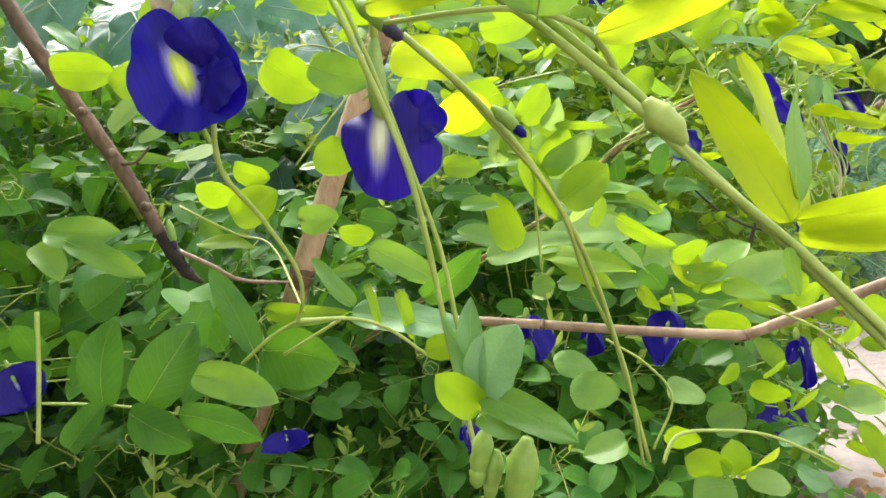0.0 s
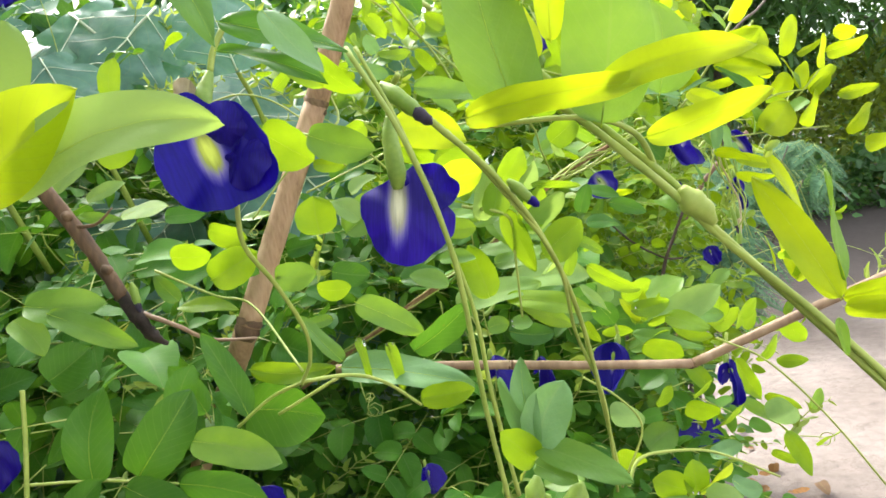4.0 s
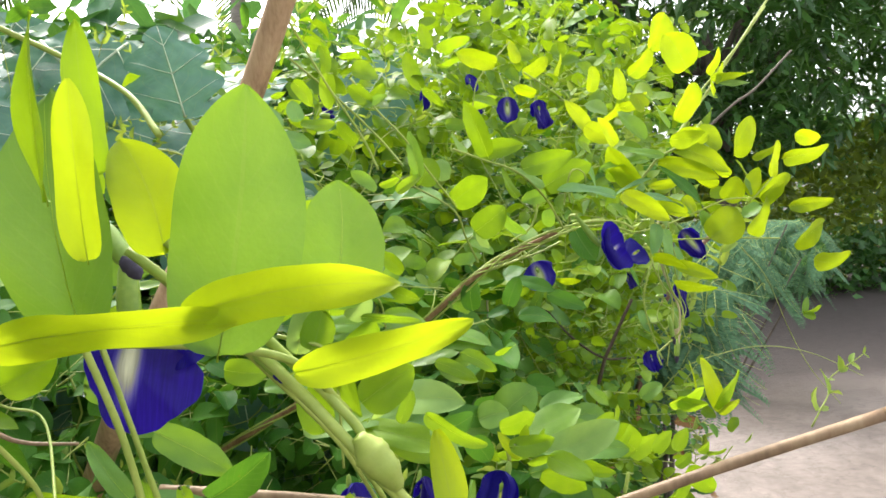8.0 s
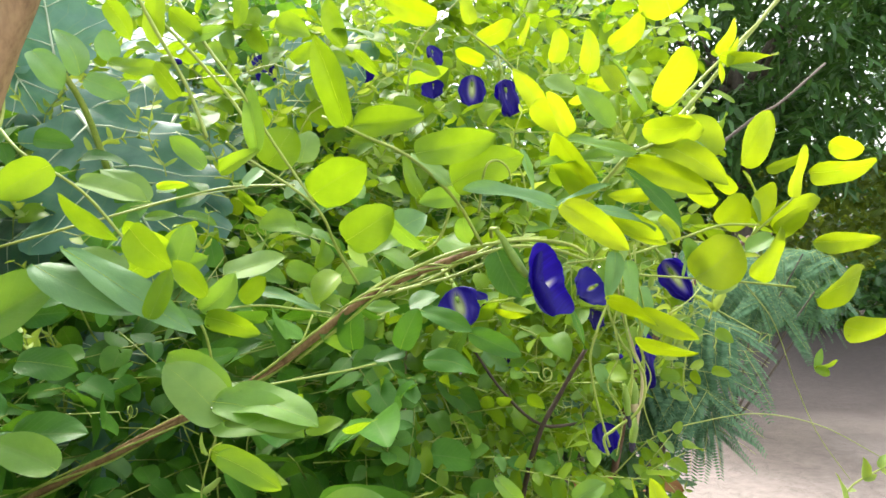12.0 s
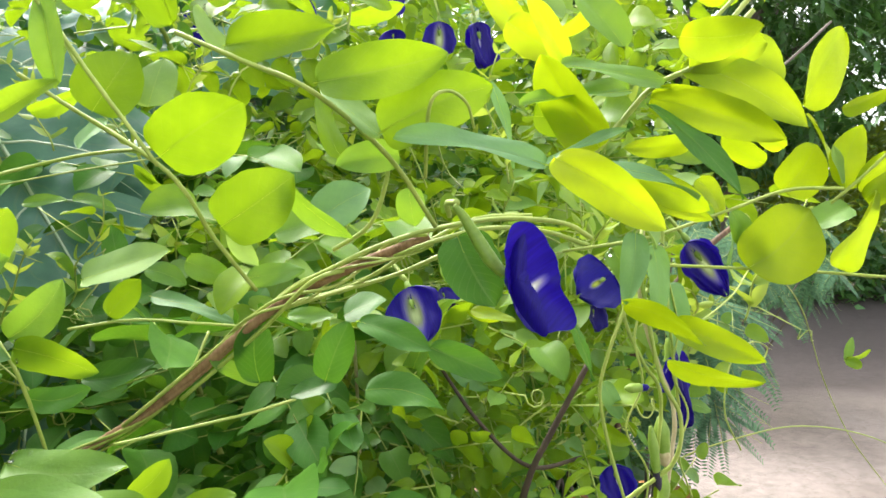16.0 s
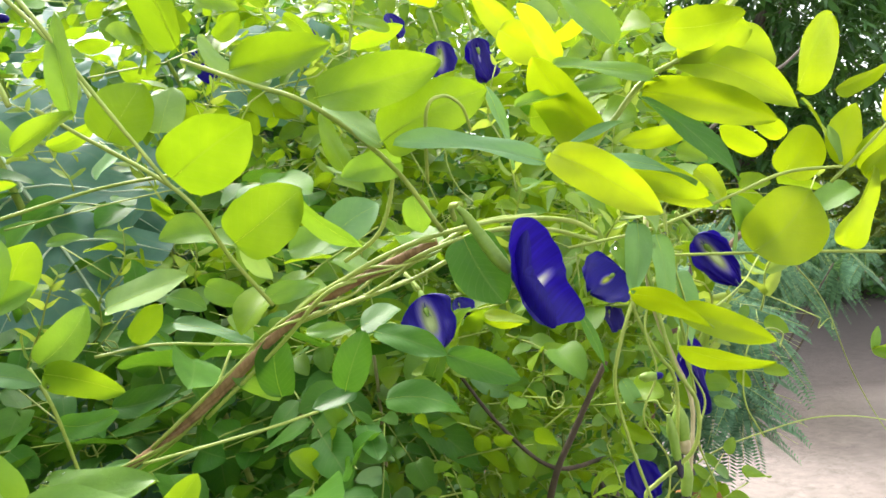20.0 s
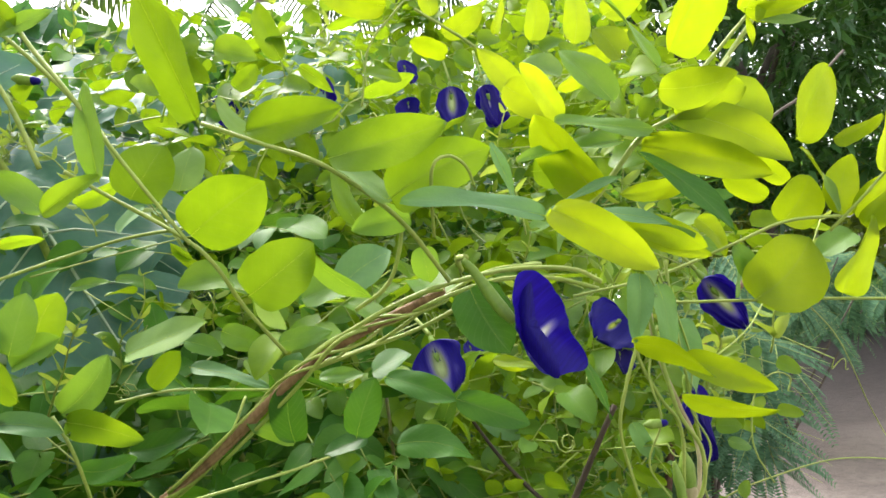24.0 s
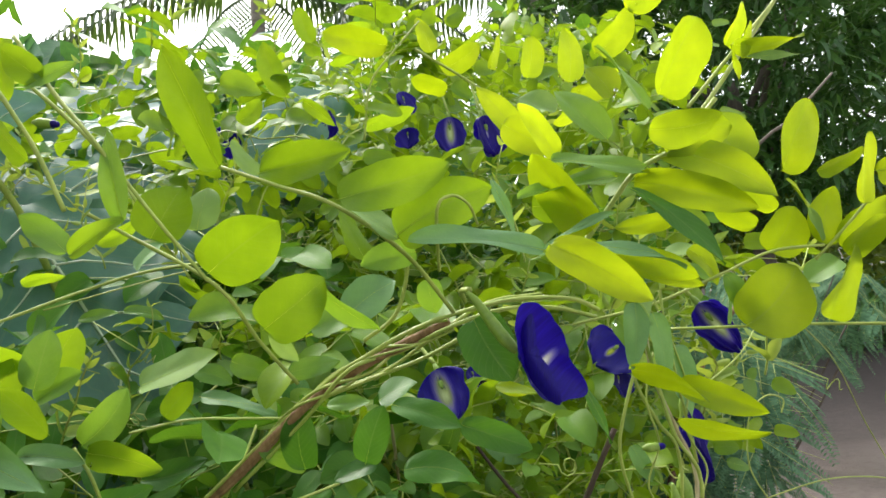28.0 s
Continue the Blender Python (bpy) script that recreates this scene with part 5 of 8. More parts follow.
leaf = leaf_thing((0.317, 0.465, 1.324), "bright yellow-green leaf hanging beside the violet flower")
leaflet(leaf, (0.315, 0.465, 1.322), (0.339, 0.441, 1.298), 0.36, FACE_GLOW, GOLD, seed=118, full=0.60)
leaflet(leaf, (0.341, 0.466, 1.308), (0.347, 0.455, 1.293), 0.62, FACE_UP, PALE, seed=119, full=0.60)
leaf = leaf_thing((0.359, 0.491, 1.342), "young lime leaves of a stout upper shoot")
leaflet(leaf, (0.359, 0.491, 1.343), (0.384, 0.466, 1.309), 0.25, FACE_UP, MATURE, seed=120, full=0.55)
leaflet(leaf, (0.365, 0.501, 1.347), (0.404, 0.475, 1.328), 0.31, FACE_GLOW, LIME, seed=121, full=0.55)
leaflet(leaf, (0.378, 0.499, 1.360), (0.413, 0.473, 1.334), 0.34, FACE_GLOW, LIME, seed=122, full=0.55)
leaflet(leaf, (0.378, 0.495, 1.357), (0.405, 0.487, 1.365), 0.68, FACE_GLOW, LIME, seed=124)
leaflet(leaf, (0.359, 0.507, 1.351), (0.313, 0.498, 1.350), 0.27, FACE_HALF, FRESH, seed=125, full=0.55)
leaflet(leaf, (0.321, 0.511, 1.342), (0.347, 0.503, 1.341), 0.60, FACE_GLOW, DIM_LIME, seed=126)
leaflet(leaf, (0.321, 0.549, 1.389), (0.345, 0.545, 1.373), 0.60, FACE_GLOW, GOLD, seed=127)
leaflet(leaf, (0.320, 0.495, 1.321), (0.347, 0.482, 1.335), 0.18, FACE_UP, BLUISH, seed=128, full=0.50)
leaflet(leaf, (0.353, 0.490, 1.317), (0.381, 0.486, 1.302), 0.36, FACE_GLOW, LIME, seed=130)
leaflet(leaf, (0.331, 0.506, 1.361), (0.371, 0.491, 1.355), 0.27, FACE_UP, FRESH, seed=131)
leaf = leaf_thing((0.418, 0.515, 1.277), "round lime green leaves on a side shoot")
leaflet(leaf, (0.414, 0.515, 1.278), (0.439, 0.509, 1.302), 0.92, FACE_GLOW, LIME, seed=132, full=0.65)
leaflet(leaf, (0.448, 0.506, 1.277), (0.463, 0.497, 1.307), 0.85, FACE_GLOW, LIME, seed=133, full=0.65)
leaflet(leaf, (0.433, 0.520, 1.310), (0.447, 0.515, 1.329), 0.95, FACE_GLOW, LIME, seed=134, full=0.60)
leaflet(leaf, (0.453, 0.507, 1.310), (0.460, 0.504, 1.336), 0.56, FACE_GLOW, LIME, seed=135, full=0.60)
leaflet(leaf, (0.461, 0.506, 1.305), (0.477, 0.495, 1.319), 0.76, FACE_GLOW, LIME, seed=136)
leaflet(leaf, (0.411, 0.522, 1.302), (0.419, 0.520, 1.282), 0.50, FACE_ON, FRESH, seed=137)
leaf = leaf_thing((0.360, 0.497, 1.269), "narrow lime leaves below the flowers")
leaflet(leaf, (0.351, 0.498, 1.268), (0.370, 0.474, 1.253), 0.34, FACE_GLOW, LIME, seed=138, full=0.50)
leaflet(leaf, (0.370, 0.495, 1.260), (0.399, 0.480, 1.246), 0.33, FACE_GLOW, LIME, seed=139, full=0.50)
leaflet(leaf, (0.367, 0.494, 1.246), (0.398, 0.480, 1.235), 0.33, FACE_GLOW, LIME, seed=140, full=0.50)
leaflet(leaf, (0.357, 0.499, 1.295), (0.349, 0.493, 1.269), 0.38, FACE_UP, BLUISH, seed=141, full=0.50)
leaflet(leaf, (0.378, 0.515, 1.273), (0.384, 0.512, 1.240), 0.50, FACE_UP, BLUISH, seed=142, full=0.50)
leaflet(leaf, (0.355, 0.519, 1.288), (0.360, 0.507, 1.273), 0.56, FACE_ON, FRESH, seed=143)
leaflet(leaf, (0.326, 0.501, 1.273), (0.342, 0.497, 1.240), 0.27, FACE_RIGHT, MATURE, seed=144)
leaflet(leaf, (0.289, 0.508, 1.296), (0.300, 0.494, 1.271), 0.78, FACE_HALF, MATURE, seed=145, full=0.55)
leaflet(leaf, (0.251, 0.580, 1.254), (0.284, 0.565, 1.241), 0.39, FACE_HALF, MATURE, seed=146)
leaf = leaf_thing((0.241, 0.550, 1.235), "green leaves in the middle of the vine")
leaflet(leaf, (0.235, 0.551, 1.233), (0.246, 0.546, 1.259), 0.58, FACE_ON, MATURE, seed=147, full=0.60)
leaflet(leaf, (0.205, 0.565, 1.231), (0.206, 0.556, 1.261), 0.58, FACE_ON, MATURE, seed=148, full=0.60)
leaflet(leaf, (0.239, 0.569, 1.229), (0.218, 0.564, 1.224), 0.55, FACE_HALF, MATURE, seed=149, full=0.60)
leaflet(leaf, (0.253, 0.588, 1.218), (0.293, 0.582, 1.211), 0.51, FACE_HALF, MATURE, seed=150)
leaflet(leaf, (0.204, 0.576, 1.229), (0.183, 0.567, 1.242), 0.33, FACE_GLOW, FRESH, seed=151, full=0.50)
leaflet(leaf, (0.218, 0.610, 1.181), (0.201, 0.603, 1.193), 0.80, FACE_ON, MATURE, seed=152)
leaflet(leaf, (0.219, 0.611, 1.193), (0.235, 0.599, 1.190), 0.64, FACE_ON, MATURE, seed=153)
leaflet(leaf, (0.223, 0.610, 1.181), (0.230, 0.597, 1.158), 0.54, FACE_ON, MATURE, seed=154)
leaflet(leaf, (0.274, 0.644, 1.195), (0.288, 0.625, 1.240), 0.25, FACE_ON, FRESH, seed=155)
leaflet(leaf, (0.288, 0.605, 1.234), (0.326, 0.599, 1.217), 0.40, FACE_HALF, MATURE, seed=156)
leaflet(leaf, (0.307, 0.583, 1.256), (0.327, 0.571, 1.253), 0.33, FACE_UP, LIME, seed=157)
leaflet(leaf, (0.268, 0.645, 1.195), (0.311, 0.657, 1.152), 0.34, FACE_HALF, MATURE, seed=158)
leaf = leaf_thing((0.123, 0.509, 1.221), "broad fresh leaves low before the vine")
leaflet(leaf, (0.123, 0.509, 1.221), (0.167, 0.498, 1.221), 0.42, FACE_HALF, FRESH, seed=159)
leaflet(leaf, (0.130, 0.487, 1.209), (0.179, 0.476, 1.217), 0.38, FACE_HALF, FRESH, seed=160)
leaflet(leaf, (0.161, 0.518, 1.201), (0.176, 0.517, 1.214), 0.59, FACE_GLOW, YOUNG, seed=161)
leaflet(leaf, (0.177, 0.525, 1.191), (0.199, 0.523, 1.197), 0.46, FACE_HALF, YOUNG, seed=162)
leaflet(leaf, (0.122, 0.522, 1.260), (0.152, 0.512, 1.250), 0.42, FACE_GLOW, YOUNG, seed=163, full=0.55)
leaflet(leaf, (0.118, 0.527, 1.263), (0.138, 0.526, 1.284), 0.52, FACE_ON, FRESH, seed=164)
leaflet(leaf, (0.116, 0.609, 1.278), (0.157, 0.605, 1.295), 0.58, FACE_UP, PALE, seed=166, full=0.50)
leaflet(leaf, (0.091, 0.669, 1.215), (0.134, 0.664, 1.223), 0.42, FACE_HALF, MATURE, seed=167)
leaflet(leaf, (0.106, 0.567, 1.230), (0.131, 0.564, 1.235), 0.49, FACE_HALF, MATURE, seed=169)
leaf = leaf_thing((0.204, 0.438, 1.357), "lime green leaf pointing up against the sky")
leaflet(leaf, (0.204, 0.438, 1.357), (0.188, 0.432, 1.397), 0.37, FACE_GLOW, DIM_LIME, seed=170, full=0.45)
leaflet(leaf, (0.158, 0.482, 1.349), (0.152, 0.481, 1.387), 0.30, FACE_LEFT, FRESH, seed=171, full=0.50)
leaflet(leaf, (0.139, 0.480, 1.339), (0.159, 0.477, 1.352), 0.38, FACE_HALF, YOUNG, seed=172, full=0.50)
leaflet(leaf, (0.127, 0.498, 1.412), (0.109, 0.498, 1.427), 0.55, FACE_GLOW, YOUNG, seed=173)
leaflet(leaf, (0.120, 0.498, 1.410), (0.141, 0.496, 1.418), 0.32, FACE_HALF, FRESH, seed=174, full=0.50)
leaflet(leaf, (0.113, 0.510, 1.383), (0.097, 0.511, 1.401), 0.56, FACE_GLOW, YOUNG, seed=175)
leaf = leaf_thing((0.307, 0.531, 1.404), "lime leaves at the top of the vine")
leaflet(leaf, (0.340, 0.530, 1.367), (0.324, 0.520, 1.391), 0.40, FACE_GLOW, GOLD, seed=176, full=0.50)
leaflet(leaf, (0.358, 0.508, 1.368), (0.341, 0.518, 1.397), 0.44, FACE_ON, FRESH, seed=177)
leaflet(leaf, (0.365, 0.477, 1.372), (0.350, 0.477, 1.402), 0.31, FACE_RIGHT, FRESH, seed=178)
leaflet(leaf, (0.372, 0.481, 1.379), (0.390, 0.472, 1.406), 0.85, FACE_GLOW, LIME, seed=179, full=0.70)
leaflet(leaf, (0.360, 0.468, 1.362), (0.391, 0.465, 1.362), 0.50, FACE_GLOW, LIME, seed=180, full=0.60)
leaflet(leaf, (0.366, 0.575, 1.415), (0.370, 0.573, 1.446), 0.55, FACE_GLOW, LIME, seed=181)
leaflet(leaf, (0.367, 0.576, 1.408), (0.396, 0.572, 1.418), 0.43, FACE_GLOW, LIME, seed=182)
leaflet(leaf, (0.354, 0.616, 1.432), (0.361, 0.614, 1.458), 0.62, FACE_GLOW, LIME, seed=183)
leaflet(leaf, (0.404, 0.630, 1.449), (0.432, 0.626, 1.475), 0.54, FACE_GLOW, LIME, seed=184)
leaflet(leaf, (0.275, 0.671, 1.480), (0.232, 0.674, 1.494), 0.46, FACE_GLOW, LIME, seed=186)
leaflet(leaf, (0.225, 0.726, 1.478), (0.189, 0.729, 1.487), 0.55, FACE_HALF, FRESH, seed=187)
leaflet(leaf, (0.487, 0.623, 1.444), (0.506, 0.620, 1.469), 0.60, FACE_GLOW, LIME, seed=188)
leaflet(leaf, (0.480, 0.604, 1.438), (0.524, 0.599, 1.436), 0.37, FACE_GLOW, LIME, seed=189)
leaflet(leaf, (0.256, 0.725, 1.454), (0.284, 0.722, 1.446), 0.53, FACE_HALF, YOUNG, seed=190)
leaflet(leaf, (0.316, 0.718, 1.476), (0.348, 0.714, 1.493), 0.52, FACE_GLOW, LIME, seed=191)
leaf = leaf_thing((0.102, 0.316, 1.215), "fresh leaves near the leaning bamboo pole")
leaflet(leaf, (0.102, 0.316, 1.215), (0.152, 0.313, 1.217), 0.46, FACE_UP, PALE, seed=192)
leaflet(leaf, (0.149, 0.434, 1.233), (0.191, 0.421, 1.228), 0.51, FACE_HALF, FRESH, seed=193)
leaflet(leaf, (0.146, 0.444, 1.229), (0.120, 0.446, 1.253), 0.66, FACE_ON, FRESH, seed=194)
leaflet(leaf, (0.011, 0.493, 1.258), (0.056, 0.491, 1.288), 0.58, FACE_ON, FRESH, seed=195)
leaflet(leaf, (0.049, 0.544, 1.401), (0.037, 0.545, 1.430), 0.50, FACE_ON, BLUISH, seed=196)
leaflet(leaf, (0.068, 0.543, 1.410), (0.062, 0.543, 1.428), 0.72, FACE_ON, BLUISH, seed=197)
leaflet(leaf, (0.052, 0.543, 1.399), (0.076, 0.542, 1.389), 0.56, FACE_HALF, BLUISH, seed=198)
leaflet(leaf, (0.069, 0.532, 1.406), (0.098, 0.531, 1.405), 0.42, FACE_HALF, YOUNG, seed=199)
leaflet(leaf, (0.063, 0.309, 1.262), (0.112, 0.306, 1.263), 0.23, FACE_UP, FRESH, seed=200)
leaflet(leaf, (0.084, 0.318, 1.257), (0.106, 0.317, 1.264), 0.51, FACE_HALF, FRESH, seed=201)
leaflet(leaf, (0.159, 0.363, 1.231), (0.181, 0.361, 1.218), 0.38, FACE_HALF, YOUNG, seed=202)
leaflet(leaf, (0.150, 0.383, 1.187), (0.179, 0.381, 1.183), 0.51, FACE_HALF, MATURE, seed=203)
leaflet(leaf, (0.200, 0.460, 1.209), (0.218, 0.459, 1.212), 0.45, FACE_GLOW, YOUNG, seed=204)
leaf = leaf_thing((0.065, 0.233, 1.271), "lime and pale leaves of a near hanging shoot, coloured as sunlit", [(0.065, 0.233, 1.271), (0.085, 0.231, 1.263), (0.087, 0.235, 1.248), (0.086, 0.239, 1.212)])
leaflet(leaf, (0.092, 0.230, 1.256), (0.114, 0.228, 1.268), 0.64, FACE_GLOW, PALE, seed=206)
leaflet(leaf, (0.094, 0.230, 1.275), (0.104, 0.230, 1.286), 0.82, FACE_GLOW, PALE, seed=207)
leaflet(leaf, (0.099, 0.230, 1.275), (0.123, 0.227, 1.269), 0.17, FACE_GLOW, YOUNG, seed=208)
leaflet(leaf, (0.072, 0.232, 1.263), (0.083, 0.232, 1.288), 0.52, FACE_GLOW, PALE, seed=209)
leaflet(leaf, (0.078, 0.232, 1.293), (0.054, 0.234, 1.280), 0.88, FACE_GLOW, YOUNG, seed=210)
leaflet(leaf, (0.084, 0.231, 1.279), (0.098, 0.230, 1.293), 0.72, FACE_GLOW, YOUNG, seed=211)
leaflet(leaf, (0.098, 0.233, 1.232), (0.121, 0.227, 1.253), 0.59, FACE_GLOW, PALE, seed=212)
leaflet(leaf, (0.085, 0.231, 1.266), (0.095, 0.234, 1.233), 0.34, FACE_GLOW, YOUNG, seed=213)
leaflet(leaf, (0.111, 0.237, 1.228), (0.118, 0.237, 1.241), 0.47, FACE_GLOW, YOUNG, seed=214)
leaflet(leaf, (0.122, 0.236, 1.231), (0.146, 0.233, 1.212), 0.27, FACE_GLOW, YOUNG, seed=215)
leaflet(leaf, (0.054, 0.263, 1.245), (0.073, 0.261, 1.243), 0.47, FACE_HALF, FRESH, seed=216)
leaf = leaf_thing((0.063, 0.480, 1.301), "waxy blue-green leaves above the lower vine")
leaflet(leaf, (0.063, 0.480, 1.301), (0.130, 0.460, 1.263), 0.23, FACE_UP, BLUISH, seed=217)
leaflet(leaf, (0.048, 0.482, 1.293), (0.102, 0.464, 1.272), 0.33, FACE_UP, BLUISH, seed=218)
leaflet(leaf, (0.063, 0.501, 1.336), (0.099, 0.496, 1.326), 0.46, FACE_UP, PALE, seed=219)
leaflet(leaf, (0.044, 0.514, 1.346), (0.019, 0.506, 1.328), 0.65, FACE_GLOW, YOUNG, seed=220)
leaf = leaf_thing((0.096, 0.476, 1.311), "lime and fresh leaves in the middle of the vine")
leaflet(leaf, (0.096, 0.476, 1.311), (0.115, 0.473, 1.290), 0.70, FACE_GLOW, YOUNG, seed=221)
leaflet(leaf, (0.108, 0.463, 1.267), (0.118, 0.463, 1.291), 0.41, FACE_GLOW, YOUNG, seed=222)
leaflet(leaf, (0.136, 0.460, 1.278), (0.120, 0.462, 1.295), 0.53, FACE_GLOW, YOUNG, seed=223)
leaflet(leaf, (0.149, 0.426, 1.226), (0.123, 0.430, 1.251), 0.60, FACE_UP, PALE, seed=225)
leaflet(leaf, (0.150, 0.426, 1.226), (0.189, 0.421, 1.227), 0.46, FACE_UP, PALE, seed=226)
leaflet(leaf, (0.151, 0.416, 1.215), (0.177, 0.412, 1.199), 0.39, FACE_GLOW, PALE, seed=227)
leaflet(leaf, (0.044, 0.471, 1.247), (0.072, 0.467, 1.244), 0.63, FACE_UP, MATURE, seed=232)
leaflet(leaf, (0.046, 0.459, 1.214), (0.081, 0.455, 1.217), 0.59, FACE_UP, MATURE, seed=233)
leaf = leaf_thing((0.098, 0.326, 1.208), "lime and pale leaves before the broad leaves, coloured as sunlit")
leaflet(leaf, (0.098, 0.326, 1.208), (0.067, 0.330, 1.242), 0.29, FACE_GLOW, YOUNG, seed=234)
leaflet(leaf, (0.079, 0.428, 1.207), (0.051, 0.431, 1.220), 0.56, FACE_UP, FRESH, seed=235)
leaflet(leaf, (-0.005, 0.500, 1.319), (0.023, 0.497, 1.314), 0.44, FACE_GLOW, YOUNG, seed=236)
leaflet(leaf, (0.033, 0.517, 1.330), (0.014, 0.520, 1.346), 0.74, FACE_UP, FRESH, seed=237)
leaflet(leaf, (0.095, 0.512, 1.326), (0.069, 0.515, 1.345), 0.54, FACE_UP, PALE, seed=238)
leaflet(leaf, (0.081, 0.512, 1.312), (0.107, 0.510, 1.298), 0.56, FACE_GLOW, YOUNG, seed=239)
leaflet(leaf, (0.085, 0.511, 1.287), (0.104, 0.510, 1.302), 0.71, FACE_GLOW, YOUNG, seed=240)
leaflet(leaf, (0.109, 0.509, 1.290), (0.117, 0.509, 1.313), 0.60, FACE_ON, FRESH, seed=241)
leaflet(leaf, (0.095, 0.536, 1.447), (0.093, 0.535, 1.417), 0.50, FACE_GLOW, YOUNG, seed=242)
leaflet(leaf, (0.066, 0.539, 1.443), (0.079, 0.537, 1.421), 0.49, FACE_GLOW, YOUNG, seed=243)
leaflet(leaf, (0.055, 0.495, 1.329), (0.085, 0.492, 1.304), 0.31, FACE_GLOW, YOUNG, seed=245)
leaflet(leaf, (0.089, 0.491, 1.288), (0.061, 0.494, 1.302), 0.53, FACE_UP, PALE, seed=246)
leaflet(leaf, (0.015, 0.562, 1.419), (0.032, 0.560, 1.396), 0.63, FACE_UP, BLUISH, seed=248)
leaflet(leaf, (-0.029, 0.586, 1.400), (-0.005, 0.584, 1.420), 0.50, FACE_GLOW, YOUNG, seed=249)
leaflet(leaf, (-0.028, 0.543, 1.345), (-0.050, 0.546, 1.363), 0.72, FACE_UP, FRESH, seed=250)
leaflet(leaf, (0.020, 0.457, 1.289), (0.041, 0.455, 1.301), 0.80, FACE_UP, PALE, seed=253)
leaflet(leaf, (0.022, 0.436, 1.268), (0.005, 0.438, 1.287), 0.76, FACE_UP, PALE, seed=254)
leaf = leaf_thing((0.492, 1.003, 0.969), "orange brown dead leaves caught in the growth")
leaflet(leaf, (0.492, 1.003, 0.969), (0.535, 0.997, 0.937), 0.41, FACE_ON, LITTER, seed=257)
leaflet(leaf, (0.542, 0.998, 0.976), (0.524, 0.998, 0.917), 0.40, FACE_HALF, LITTER, seed=258)
leaflet(leaf, (0.569, 0.994, 0.935), (0.607, 0.989, 0.903), 0.40, FACE_ON, LITTER, seed=259)
leaflet(leaf, (0.459, 1.004, 0.921), (0.498, 1.000, 0.899), 0.69, FACE_UP, LITTER, seed=260)
leaflet(leaf, (0.620, 1.040, 0.946), (0.671, 1.034, 0.927), 0.38, FACE_HALF, LITTER, seed=261)
leaf = leaf_thing((0.366, 0.526, 1.371), "lime and pale leaves crowding an upper shoot")
leaflet(leaf, (0.366, 0.606, 1.407), (0.347, 0.609, 1.421), 1.03, FACE_UP, PALE, seed=263)
leaflet(leaf, (0.381, 0.554, 1.399), (0.371, 0.555, 1.417), 0.83, FACE_GLOW, LIME, seed=264)
leaflet(leaf, (0.339, 0.579, 1.380), (0.316, 0.582, 1.420), 0.32, FACE_GLOW, GOLD, seed=265, full=0.50)
leaflet(leaf, (0.305, 0.513, 1.356), (0.317, 0.511, 1.323), 0.20, FACE_RIGHT, BLUISH, seed=266)
leaflet(leaf, (0.343, 0.498, 1.328), (0.319, 0.500, 1.362), 0.55, FACE_GLOW, LIME, seed=267, full=0.60)
leaflet(leaf, (0.329, 0.478, 1.321), (0.374, 0.476, 1.314), 0.20, FACE_UP, BLUISH, seed=268, full=0.50)
leaflet(leaf, (0.379, 0.494, 1.330), (0.352, 0.497, 1.328), 0.31, FACE_GLOW, LIME, seed=269)
leaflet(leaf, (0.349, 0.497, 1.318), (0.386, 0.493, 1.299), 0.23, FACE_GLOW, LIME, seed=270)
leaflet(leaf, (0.451, 0.506, 1.312), (0.447, 0.506, 1.328), 0.32, FACE_UP, PALE, seed=273)
leaflet(leaf, (0.464, 0.494, 1.326), (0.473, 0.493, 1.357), 0.38, FACE_GLOW, GOLD, seed=274)
leaflet(leaf, (0.474, 0.543, 1.323), (0.465, 0.544, 1.347), 0.50, FACE_GLOW, LIME, seed=275)
leaflet(leaf, (0.472, 0.533, 1.347), (0.498, 0.530, 1.355), 0.41, FACE_GLOW, LIME, seed=276)
leaflet(leaf, (0.395, 0.522, 1.316), (0.409, 0.520, 1.299), 0.50, FACE_GLOW, LIME, seed=277)
leaflet(leaf, (0.461, 0.575, 1.325), (0.439, 0.577, 1.340), 0.50, FACE_GLOW, LIME, seed=278)
leaflet(leaf, (0.483, 0.542, 1.302), (0.465, 0.544, 1.293), 0.85, FACE_UP, FRESH, seed=279)
leaflet(leaf, (0.388, 0.533, 1.314), (0.406, 0.531, 1.317), 0.65, FACE_UP, PALE, seed=280)
leaflet(leaf, (0.388, 0.624, 1.418), (0.370, 0.626, 1.404), 0.65, FACE_GLOW, LIME, seed=281)
leaflet(leaf, (0.310, 0.653, 1.441), (0.287, 0.656, 1.450), 0.70, FACE_GLOW, LIME, seed=282)
leaf = leaf_thing((0.492, 0.545, 1.366), "round lime leaves on a far shoot")
leaflet(leaf, (0.463, 0.547, 1.351), (0.487, 0.546, 1.385), 0.78, FACE_GLOW, LIME, seed=284, full=0.70)
leaflet(leaf, (0.496, 0.524, 1.343), (0.544, 0.521, 1.346), 0.42, FACE_GLOW, LIME, seed=285)
leaflet(leaf, (0.457, 0.506, 1.312), (0.491, 0.504, 1.326), 0.46, FACE_GLOW, LIME, seed=287)
leaflet(leaf, (0.471, 0.485, 1.300), (0.515, 0.482, 1.299), 0.31, FACE_GLOW, LIME, seed=288)
leaflet(leaf, (0.475, 0.464, 1.254), (0.510, 0.461, 1.254), 0.56, FACE_GLOW, LIME, seed=289)
leaflet(leaf, (0.466, 0.474, 1.268), (0.500, 0.473, 1.281), 0.68, FACE_GLOW, LIME, seed=290)
